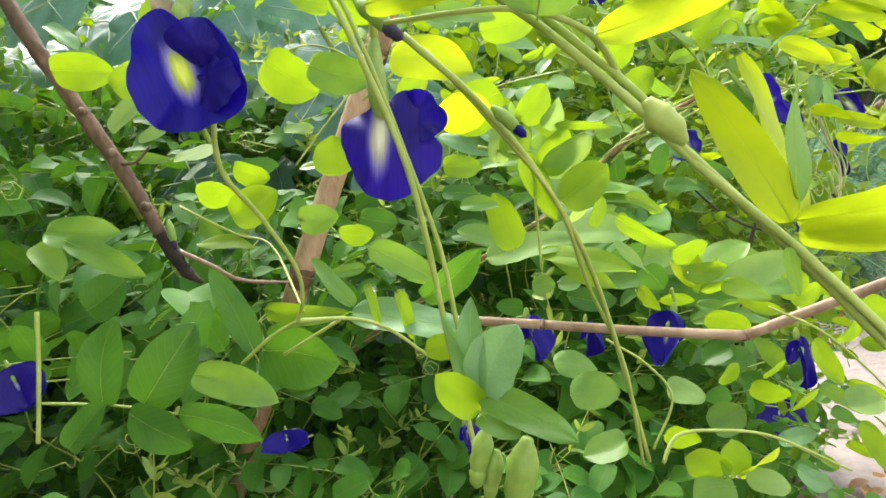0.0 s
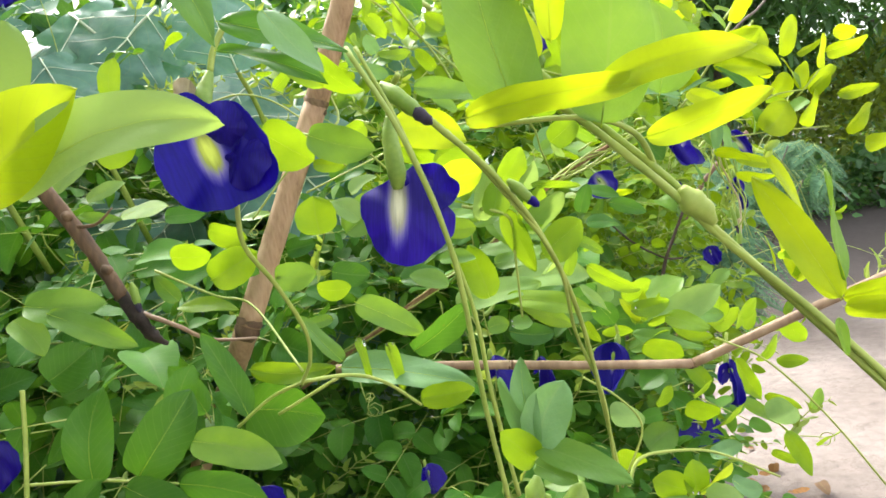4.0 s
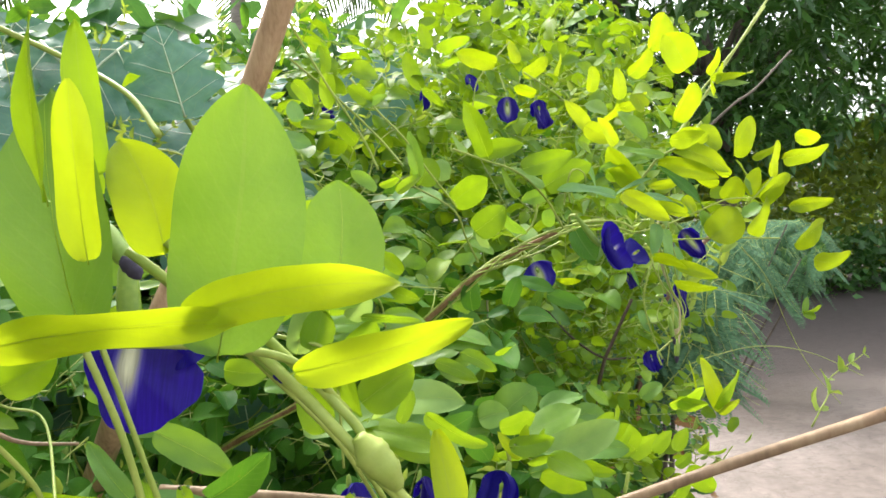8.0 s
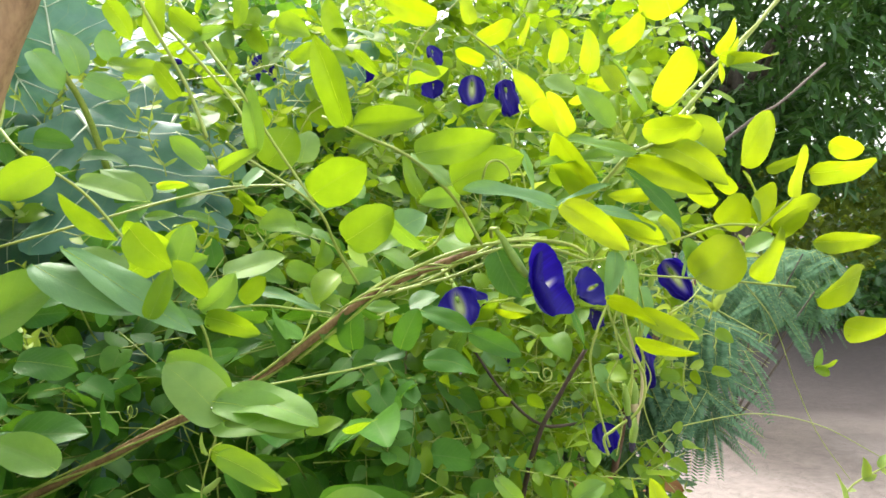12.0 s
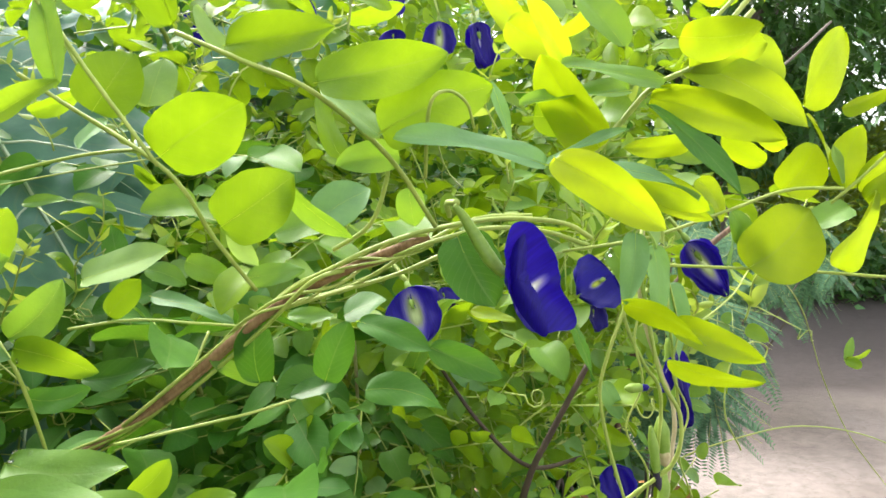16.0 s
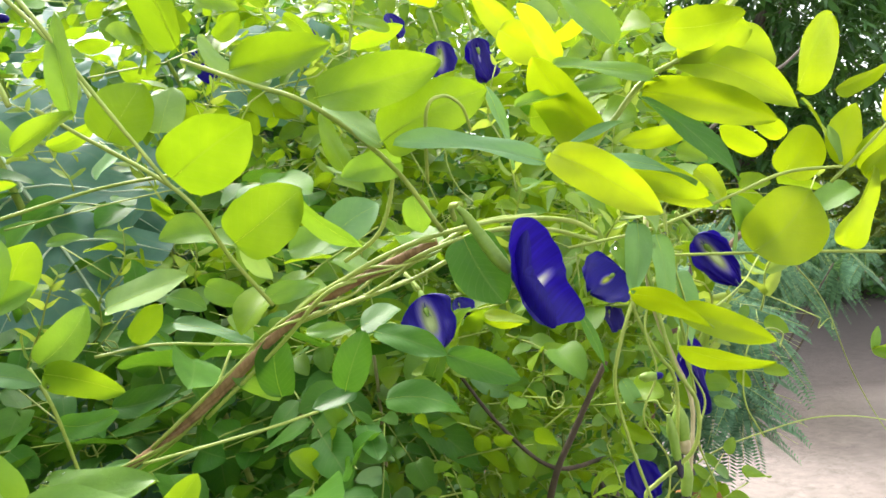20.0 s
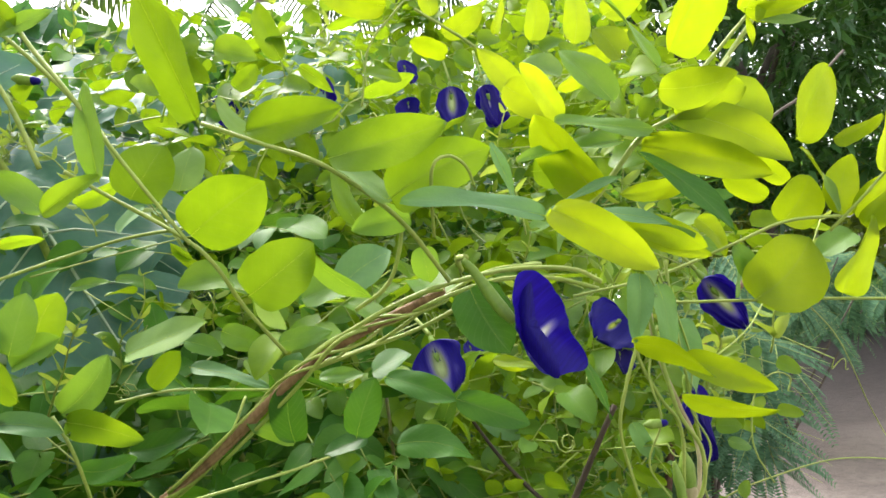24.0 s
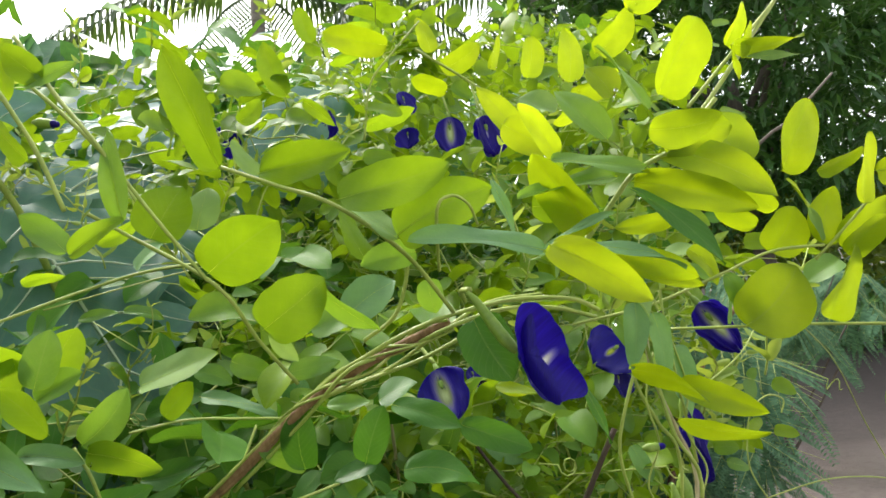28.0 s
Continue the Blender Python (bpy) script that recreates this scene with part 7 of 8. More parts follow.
leaflet(leaf, (0.197, 0.598, 1.276), (0.225, 0.595, 1.280), 0.42, FACE_HALF, FRESH, seed=441)
leaf = leaf_thing((0.339, 0.749, 1.216), "leaves deep below the violet flower, coloured as sunlit")
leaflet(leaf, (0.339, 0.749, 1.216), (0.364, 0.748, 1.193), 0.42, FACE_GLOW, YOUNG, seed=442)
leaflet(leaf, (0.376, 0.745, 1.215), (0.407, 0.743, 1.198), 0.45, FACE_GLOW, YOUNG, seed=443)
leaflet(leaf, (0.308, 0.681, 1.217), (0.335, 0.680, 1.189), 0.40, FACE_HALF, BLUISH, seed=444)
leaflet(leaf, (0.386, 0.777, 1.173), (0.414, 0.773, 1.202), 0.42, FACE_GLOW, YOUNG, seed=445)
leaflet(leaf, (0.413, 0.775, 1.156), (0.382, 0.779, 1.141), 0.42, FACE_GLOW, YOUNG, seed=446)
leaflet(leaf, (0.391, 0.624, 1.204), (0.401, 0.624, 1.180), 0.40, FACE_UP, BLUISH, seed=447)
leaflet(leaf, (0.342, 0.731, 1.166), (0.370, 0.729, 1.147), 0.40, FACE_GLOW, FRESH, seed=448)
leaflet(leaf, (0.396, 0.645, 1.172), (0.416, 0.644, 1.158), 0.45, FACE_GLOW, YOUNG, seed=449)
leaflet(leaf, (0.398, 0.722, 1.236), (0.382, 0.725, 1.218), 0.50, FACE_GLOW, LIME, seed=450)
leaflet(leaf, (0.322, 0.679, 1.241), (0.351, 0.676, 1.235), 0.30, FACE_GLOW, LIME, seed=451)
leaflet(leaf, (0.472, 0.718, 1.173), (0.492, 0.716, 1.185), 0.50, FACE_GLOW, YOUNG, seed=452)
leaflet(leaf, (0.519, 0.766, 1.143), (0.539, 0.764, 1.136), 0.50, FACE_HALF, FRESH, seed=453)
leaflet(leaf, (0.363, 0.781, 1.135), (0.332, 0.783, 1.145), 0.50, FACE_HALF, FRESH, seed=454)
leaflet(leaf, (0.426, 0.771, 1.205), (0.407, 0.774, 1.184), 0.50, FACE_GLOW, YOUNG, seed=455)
leaf = leaf_thing((0.365, 0.501, 1.290), "waxy leaves with dew beside the hanging runners")
leaflet(leaf, (0.365, 0.501, 1.290), (0.369, 0.502, 1.261), 0.38, FACE_UP, BLUISH, seed=456)
leaflet(leaf, (0.414, 0.526, 1.303), (0.417, 0.527, 1.278), 0.34, FACE_UP, BLUISH, seed=457)
leaf = leaf_thing((0.485, 0.604, 1.429), "young leaves at the tip of a pale shoot")
leaflet(leaf, (0.485, 0.604, 1.429), (0.493, 0.602, 1.451), 0.35, FACE_GLOW, LIME, seed=458)
leaflet(leaf, (0.479, 0.604, 1.434), (0.483, 0.604, 1.416), 0.35, FACE_GLOW, LIME, seed=459)
leaflet(leaf, (0.487, 0.603, 1.429), (0.522, 0.600, 1.431), 0.24, FACE_HALF, PALE, seed=460)
leaflet(leaf, (0.413, 0.523, 1.365), (0.431, 0.522, 1.357), 0.48, FACE_UP, PALE, seed=461)
leaflet(leaf, (0.405, 0.544, 1.373), (0.445, 0.540, 1.362), 0.50, FACE_GLOW, LIME, seed=462)
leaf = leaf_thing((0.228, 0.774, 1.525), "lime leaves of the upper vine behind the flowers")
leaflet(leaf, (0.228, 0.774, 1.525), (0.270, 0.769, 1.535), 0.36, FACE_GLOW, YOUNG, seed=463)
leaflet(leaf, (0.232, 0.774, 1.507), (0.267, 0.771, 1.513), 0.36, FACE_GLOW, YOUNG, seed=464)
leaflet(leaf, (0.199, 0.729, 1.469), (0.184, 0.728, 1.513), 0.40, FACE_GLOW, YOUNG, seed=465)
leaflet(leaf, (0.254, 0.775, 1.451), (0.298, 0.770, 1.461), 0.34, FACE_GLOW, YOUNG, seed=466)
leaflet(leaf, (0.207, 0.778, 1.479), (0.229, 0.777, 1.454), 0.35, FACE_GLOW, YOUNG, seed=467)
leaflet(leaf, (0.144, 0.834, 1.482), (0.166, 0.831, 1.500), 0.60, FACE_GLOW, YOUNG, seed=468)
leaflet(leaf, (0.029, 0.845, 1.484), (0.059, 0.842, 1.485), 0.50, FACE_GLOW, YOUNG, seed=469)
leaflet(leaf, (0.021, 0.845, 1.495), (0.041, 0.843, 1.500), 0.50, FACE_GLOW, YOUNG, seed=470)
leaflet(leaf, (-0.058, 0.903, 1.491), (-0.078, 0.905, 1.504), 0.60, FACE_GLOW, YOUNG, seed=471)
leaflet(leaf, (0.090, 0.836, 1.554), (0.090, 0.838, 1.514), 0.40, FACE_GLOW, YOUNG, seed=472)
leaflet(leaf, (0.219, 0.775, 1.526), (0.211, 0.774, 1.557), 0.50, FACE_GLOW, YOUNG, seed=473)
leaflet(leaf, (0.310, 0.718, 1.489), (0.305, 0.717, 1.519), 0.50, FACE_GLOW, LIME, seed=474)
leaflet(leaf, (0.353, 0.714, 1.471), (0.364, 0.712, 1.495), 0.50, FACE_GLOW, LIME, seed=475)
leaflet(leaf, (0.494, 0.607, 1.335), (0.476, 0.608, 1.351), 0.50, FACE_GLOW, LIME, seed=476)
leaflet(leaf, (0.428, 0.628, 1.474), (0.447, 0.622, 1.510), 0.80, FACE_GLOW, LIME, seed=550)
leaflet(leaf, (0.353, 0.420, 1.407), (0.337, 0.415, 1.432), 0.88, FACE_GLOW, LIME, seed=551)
leaflet(leaf, (0.433, 0.575, 1.298), (0.411, 0.576, 1.309), 0.35, FACE_HALF, FRESH, seed=477)

leaf = leaf_thing((-0.166, 0.389, 1.323), "pale and lime leaves behind the bark stick")
leaflet(leaf, (-0.166, 0.389, 1.323), (-0.143, 0.389, 1.343), 0.60, FACE_UP, PALE, seed=480)
leaflet(leaf, (-0.148, 0.386, 1.314), (-0.123, 0.386, 1.323), 0.45, FACE_UP, PALE, seed=481)
leaflet(leaf, (-0.138, 0.414, 1.301), (-0.107, 0.413, 1.308), 0.70, FACE_UP, PALE, seed=482)
leaflet(leaf, (-0.155, 0.386, 1.305), (-0.129, 0.383, 1.299), 0.30, FACE_HALF, FRESH, seed=483)
leaflet(leaf, (-0.104, 0.328, 1.362), (-0.098, 0.330, 1.386), 0.50, FACE_GLOW, YOUNG, seed=484)
leaflet(leaf, (-0.142, 0.291, 1.368), (-0.126, 0.289, 1.355), 0.60, FACE_UP, BLUISH, seed=485)
leaflet(leaf, (-0.158, 0.332, 1.362), (-0.139, 0.330, 1.360), 0.50, FACE_UP, BLUISH, seed=486)
leaflet(leaf, (-0.080, 0.513, 1.319), (-0.055, 0.511, 1.318), 0.50, FACE_UP, PALE, seed=487)
leaflet(leaf, (-0.072, 0.509, 1.285), (-0.039, 0.506, 1.287), 0.40, FACE_HALF, FRESH, seed=488)
leaflet(leaf, (0.010, 0.237, 1.351), (0.027, 0.234, 1.329), 0.50, FACE_GLOW, YOUNG, seed=489)
leaflet(leaf, (-0.103, 0.375, 1.240), (-0.117, 0.378, 1.259), 0.50, FACE_HALF, FRESH, seed=490)
leaflet(leaf, (-0.008, 0.344, 1.213), (-0.032, 0.346, 1.212), 0.35, FACE_HALF, FRESH, seed=491)
leaf = leaf_thing((0.207, 0.392, 1.156), "small lime leaves of a young shoot beside the cane")
leaflet(leaf, (0.207, 0.392, 1.156), (0.204, 0.396, 1.185), 0.42, FACE_GLOW, YOUNG, seed=492)
leaflet(leaf, (0.209, 0.392, 1.156), (0.228, 0.393, 1.179), 0.36, FACE_GLOW, YOUNG, seed=493)
leaflet(leaf, (0.211, 0.392, 1.158), (0.248, 0.390, 1.168), 0.34, FACE_HALF, FRESH, seed=494)
leaflet(leaf, (0.246, 0.390, 1.159), (0.265, 0.390, 1.173), 0.50, FACE_GLOW, YOUNG, seed=495)
leaflet(leaf, (0.265, 0.387, 1.152), (0.275, 0.388, 1.164), 0.60, FACE_GLOW, YOUNG, seed=496)
leaflet(leaf, (0.286, 0.385, 1.146), (0.302, 0.385, 1.157), 0.75, FACE_GLOW, YOUNG, seed=497)
leaflet(leaf, (0.301, 0.383, 1.134), (0.313, 0.382, 1.141), 0.60, FACE_GLOW, YOUNG, seed=498)
leaflet(leaf, (0.286, 0.335, 1.151), (0.301, 0.332, 1.134), 0.60, FACE_GLOW, YOUNG, seed=499)
leaflet(leaf, (0.296, 0.361, 1.117), (0.319, 0.358, 1.109), 0.50, FACE_GLOW, YOUNG, seed=500)
leaflet(leaf, (0.225, 0.371, 1.159), (0.253, 0.367, 1.140), 0.32, FACE_GLOW, YOUNG, seed=501)
leaf = leaf_thing((0.169, 0.378, 1.184), "round leaves in the vine behind the cane")
leaflet(leaf, (0.169, 0.378, 1.184), (0.189, 0.377, 1.188), 0.90, FACE_HALF, FRESH, seed=502)
leaflet(leaf, (0.095, 0.383, 1.178), (0.111, 0.382, 1.178), 0.80, FACE_HALF, FRESH, seed=503)
leaflet(leaf, (0.112, 0.382, 1.177), (0.127, 0.380, 1.177), 0.80, FACE_HALF, FRESH, seed=504)
leaflet(leaf, (0.127, 0.382, 1.190), (0.150, 0.379, 1.181), 0.50, FACE_HALF, FRESH, seed=505)
leaflet(leaf, (0.219, 0.418, 1.129), (0.246, 0.417, 1.137), 0.60, FACE_GLOW, YOUNG, seed=506)
leaflet(leaf, (0.222, 0.413, 1.083), (0.239, 0.413, 1.094), 0.70, FACE_GLOW, YOUNG, seed=507)
leaflet(leaf, (0.228, 0.457, 1.029), (0.255, 0.456, 1.043), 0.90, FACE_UP, FRESH, seed=508)
leaflet(leaf, (0.233, 0.415, 1.107), (0.213, 0.415, 1.097), 0.90, FACE_HALF, MATURE, seed=509)
leaf = leaf_thing((0.276, 0.429, 1.081), "lime leaves hanging over the path edge")
leaflet(leaf, (0.276, 0.429, 1.081), (0.259, 0.433, 1.106), 0.50, FACE_GLOW, YOUNG, seed=510)
leaflet(leaf, (0.292, 0.410, 1.106), (0.310, 0.405, 1.069), 0.34, FACE_GLOW, YOUNG, seed=511)
leaflet(leaf, (0.291, 0.407, 1.073), (0.319, 0.402, 1.050), 0.30, FACE_HALF, FRESH, seed=512)
leaflet(leaf, (0.310, 0.405, 1.074), (0.337, 0.401, 1.056), 0.35, FACE_GLOW, YOUNG, seed=513)
leaflet(leaf, (0.257, 0.405, 1.035), (0.284, 0.403, 1.040), 0.50, FACE_UP, BLUISH, seed=514)
leaflet(leaf, (0.245, 0.356, 1.039), (0.267, 0.353, 1.028), 0.60, FACE_UP, BLUISH, seed=515)
leaflet(leaf, (0.273, 0.328, 1.078), (0.286, 0.323, 1.045), 0.35, FACE_GLOW, YOUNG, seed=516)
leaflet(leaf, (0.292, 0.325, 1.066), (0.311, 0.324, 1.070), 0.50, FACE_GLOW, YOUNG, seed=517)
leaflet(leaf, (0.294, 0.328, 1.090), (0.306, 0.328, 1.100), 0.80, FACE_GLOW, FRESH, seed=518)
leaflet(leaf, (0.278, 0.355, 1.053), (0.302, 0.351, 1.038), 0.35, FACE_GLOW, YOUNG, seed=519)
leaflet(leaf, (0.253, 0.411, 1.083), (0.273, 0.410, 1.092), 0.50, FACE_GLOW, YOUNG, seed=520)
leaf = leaf_thing((0.190, 0.348, 1.181), "broad fresh leaves low before the path")
leaflet(leaf, (0.190, 0.348, 1.181), (0.226, 0.345, 1.193), 0.55, FACE_UP, FRESH, seed=521)
leaflet(leaf, (0.198, 0.337, 1.172), (0.245, 0.333, 1.185), 0.42, FACE_UP, PALE, seed=522)
leaflet(leaf, (0.190, 0.418, 1.171), (0.218, 0.416, 1.191), 0.80, FACE_HALF, FRESH, seed=523)
leaflet(leaf, (0.225, 0.435, 1.169), (0.258, 0.432, 1.178), 0.50, FACE_UP, FRESH, seed=524)
leaflet(leaf, (0.248, 0.432, 1.163), (0.276, 0.429, 1.158), 0.60, FACE_UP, FRESH, seed=525)
leaflet(leaf, (0.145, 0.382, 1.174), (0.176, 0.379, 1.176), 0.50, FACE_UP, FRESH, seed=526)
leaflet(leaf, (0.223, 0.364, 1.158), (0.262, 0.360, 1.160), 0.40, FACE_UP, FRESH, seed=527)
leaflet(leaf, (0.285, 0.427, 1.133), (0.310, 0.425, 1.141), 0.80, FACE_GLOW, YOUNG, seed=528)
leaflet(leaf, (0.288, 0.458, 1.140), (0.295, 0.458, 1.158), 0.50, FACE_GLOW, YOUNG, seed=529)
leaflet(leaf, (0.321, 0.453, 1.116), (0.328, 0.453, 1.135), 0.50, FACE_GLOW, YOUNG, seed=530)
leaflet(leaf, (0.287, 0.509, 1.163), (0.306, 0.506, 1.145), 0.40, FACE_HALF, FRESH, seed=531)
leaflet(leaf, (0.333, 0.504, 1.148), (0.352, 0.502, 1.159), 0.60, FACE_HALF, FRESH, seed=532)
leaf = leaf_thing((0.357, 0.500, 1.100), "small lime leaves on a runner beside the path")
leaflet(leaf, (0.357, 0.500, 1.100), (0.371, 0.499, 1.117), 0.80, FACE_GLOW, YOUNG, seed=533)
leaflet(leaf, (0.377, 0.498, 1.097), (0.389, 0.497, 1.105), 0.70, FACE_GLOW, YOUNG, seed=534)
leaflet(leaf, (0.385, 0.497, 1.095), (0.403, 0.495, 1.094), 0.42, FACE_GLOW, YOUNG, seed=535)
leaflet(leaf, (0.459, 0.589, 1.078), (0.471, 0.589, 1.090), 0.70, FACE_GLOW, YOUNG, seed=536)
leaflet(leaf, (0.474, 0.587, 1.065), (0.485, 0.587, 1.072), 0.60, FACE_GLOW, YOUNG, seed=537)
leaf = leaf_thing((0.180, 0.319, 1.177), "yellow young leaves of a low shoot tip")
leaflet(leaf, (0.180, 0.319, 1.177), (0.169, 0.320, 1.193), 0.32, FACE_GLOW, GOLD, seed=538)
leaflet(leaf, (0.181, 0.319, 1.177), (0.197, 0.317, 1.189), 0.36, FACE_GLOW, YOUNG, seed=539)
leaflet(leaf, (0.181, 0.319, 1.179), (0.186, 0.319, 1.195), 0.40, FACE_GLOW, GOLD, seed=540)
leaflet(leaf, (0.184, 0.318, 1.174), (0.209, 0.316, 1.176), 0.35, FACE_GLOW, YOUNG, seed=541)
leaflet(leaf, (0.126, 0.265, 1.216), (0.143, 0.263, 1.201), 0.42, FACE_UP, PALE, seed=542)


for ob in [o for o in bpy.data.objects if o.name.startswith("butterfly_pea_leaf") and not o.children]:
    bpy.data.objects.remove(ob)

# ---- buds, joints and withered bits ----
def bud(base, tip, radius, label, dark=False, name="flower_bud", petals=None):
    base, tip = np.array(base, float), np.array(tip, float)
    thing = empty(name, base, label, "bud", "butterfly pea buds")
    d = tip - base
    line = smooth_line([0 * d, 0.25 * d, 0.6 * d, 0.8 * d], 4)
    part("calyx", mesh_of("calyx", *tube_data(line, (0.35 * radius, radius, 0.9 * radius, 0.5 * radius), 9, 0.05), CALYX), thing, "pale green calyx")
    line = smooth_line([0.55 * d, 0.75 * d, 0.92 * d, d], 4)
    part("closed_petals", mesh_of("closed_petals", *tube_data(line, (0.5 * radius, 0.8 * radius, 0.6 * radius, 0.1 * radius), 9, 0.06), petals or (DRY if dark else PETAL_PLAIN)), thing, "pale closed petals" if petals else "dark closed petals")
    return thing


bud((0.030, 0.147, 1.319), (0.043, 0.136, 1.302), 0.0030, "withered black tipped bud on a green calyx", True)
bud((0.067, 0.147, 1.280), (0.076, 0.145, 1.269), 0.0022, "pale green bud with a violet tip")
joint = empty("stem_joint", (0.095, 0.083, 1.269), "swollen hairy green joint of a stout stem", "stem joint")
line = [np.array(q) - np.array(joint.location) for q in ((0.0945, 0.080, 1.2705), (0.0965, 0.080, 1.267), (0.099, 0.079, 1.2635), (0.101, 0.079, 1.260))]
part("swelling", mesh_of("swelling", *tube_data(smooth_line(line, 5), (0.0013, 0.0034, 0.0030, 0.0013), 12, 0.05), STEM), joint)
bud((0.050, 0.105, 1.194), (0.045, 0.103, 1.179), 0.0030, "pale green bud hanging from a climbing stem", petals=CALYX)
bud((0.052, 0.104, 1.188), (0.048, 0.106, 1.174), 0.0026, "pale green bud hanging from a climbing stem", petals=CALYX)
bud((0.060, 0.097, 1.193), (0.053, 0.098, 1.169), 0.0042, "pale cream bud hanging from a climbing stem", petals=CALYX)
bud((0.084, 0.582, 1.421), (0.098, 0.580, 1.418), 0.0028, "pale cream bud on a thin stalk")
bud((0.378, 0.520, 1.191), (0.375, 0.519, 1.170), 0.0026, "black withered pod tip on a runner", True, "withered_pod")
bud((0.375, 0.518, 1.216), (0.376, 0.516, 1.195), 0.0034, "straw coloured withered bloom in a bundle of runners", name="withered_bloom", petals=STRAW)
bud((-0.115, 0.328, 1.260), (-0.113, 0.326, 1.242), 0.0025, "black shrivelled bloom on the bark stick", True, "withered_bloom")
bud((0.367, 0.510, 1.215), (0.370, 0.509, 1.188), 0.0021, "black withered pod tip on a runner", True, "withered_pod")
bud((0.354, 0.505, 1.233), (0.364, 0.504, 1.233), 0.0020, "small pale green bud on a runner")


# ---- broad lobed leaves behind the vine ----
def broad_leaf(base, tip, facing, width, lobes, label, seed=0):
    """A large lobed leaf: blade with raised pale veins."""
    rng = np.random.default_rng(seed)
    axes, length = frame_of(base, tip, facing)
    thing = empty("broad_leaf", base, label, "leaf", "broad lobed leaves")
    rows, cols = 30, 12
    verts, uvs, faces = [], [], []

    def half(v):
        body = math.sin(math.pi * min(1.0, 0.08 + 0.92 * v) ** 0.75) ** 0.8 if v < 1 else 0
        return 0.5 * width * (body * (0.5 + 0.5 * abs(math.cos(math.pi * lobes * v + 0.4)) ** 0.7) + 0.02)

    def lift(u, v):
        return -0.16 * v * v - 0.10 * u * u + 0.026 * math.sin(22 * v + 5 * abs(u)) * abs(u) + 0.008 * math.sin(31 * v + 17 * u)

    for i in range(rows + 1):
        v = i / rows
        for j in range(cols + 1):
            u = 2 * j / cols - 1
            w = half(v)
            verts.append((u * w, v + 0.12 * abs(u) * w - 0.04, lift(u * w * 2, v)))
            uvs.append((0.5 + 0.5 * u, v))
    for i in range(rows):
        for j in range(cols):
            a = i * (cols + 1) + j
            faces.append((a, a + 1, a + cols + 2, a + cols + 1))
    part("blade", mesh_of("blade", (np.array(verts) * length) @ axes, faces, BROAD, uvs), thing)
    rib = [(0, v, lift(0, v) + 0.014) for v in np.linspace(-0.02, 0.94, 9)]
    part("midrib", mesh_of("midrib", *tube_data((np.array(rib) * length) @ axes, (0.0095 * length, 0.002 * length), 5), VEIN), thing, "pale raised midrib")
    for k in range(2 * lobes):
        v0 = (k // 2 + 0.35) / (lobes + 0.3)
        sgn = 1 if k % 2 else -1
        w = half(min(0.97, v0 + 0.12)) * 0.92
        pts = [(sgn * w * s, v0 + 0.16 * s + 0.1 * s * w, lift(sgn * w * s * 2, v0 + 0.14 * s) + 0.016) for s in np.linspace(0, 1, 6)]
        part("side_vein", mesh_of("side_vein", *tube_data((np.array(pts) * length) @ axes, (0.0050 * length, 0.0012 * length), 4), VEIN), thing, "pale side vein")
    root = np.array(base) + np.array((0.04, 0.12, -0.22))
    part("leaf_stalk", tube("leaf_stalk", [root - np.array(base), 0.4 * (root - np.array(base)) + (0, 0, 0.03), (0, 0, 0)], (0.004, 0.003), STEM, 7), thing, "thick green leaf stalk")
    return thing


big = "large blue-green lobed leaf with pale veins behind the vine"
broad_leaf((-0.113, 0.972, 1.445), (0.046, 0.838, 1.245), (0.15, -0.8, 0.6), 0.85, 4, big, 1)
broad_leaf((-0.025, 1.061, 1.461), (-0.086, 0.940, 1.251), (-0.1, -0.8, 0.6), 0.9, 4, big, 2)
broad_leaf((-0.228, 1.148, 1.659), (-0.378, 1.054, 1.511), (0.1, -0.8, 0.6), 0.9, 4, big, 3)
broad_leaf((0.001, 1.234, 1.589), (-0.214, 1.302, 1.663), (0.0, -0.7, 0.7), 0.7, 4, big, 4)
broad_leaf((-0.076, 1.145, 1.521), (-0.219, 1.064, 1.439), (0.1, -0.8, 0.6), 0.9, 4, big, 5)
broad_leaf((0.205, 1.220, 1.616), (0.080, 1.124, 1.452), (0.1, -0.8, 0.6), 0.8, 3, big, 6)
broad_leaf((-0.280, 0.741, 1.498), (-0.228, 0.686, 1.392), (0.1, -0.8, 0.6), 0.8, 3, big, 7)
broad_leaf((-0.086, 0.843, 1.479), (-0.113, 0.860, 1.613), (0.1, -0.8, 0.6), 0.9, 3, big, 8)
broad_leaf((-0.900, 1.670, 1.825), (-0.980, 1.570, 1.575), (0.1, -0.7, 0.6), 0.95, 4, big, 14)
broad_leaf((-1.054, 1.721, 1.870), (-1.134, 1.621, 1.620), (0.1, -0.7, 0.6), 0.95, 4, big, 15)
broad_leaf((-0.690, 1.90, 1.97), (-0.80, 1.80, 1.73), (0.0, -0.7, 0.7), 0.95, 4, big, 10)
broad_leaf((-0.380, 0.669, 1.485), (-0.254, 0.624, 1.519), (0.1, -0.8, 0.6), 0.8, 3, big, 9)


spots = np.random.default_rng(21)
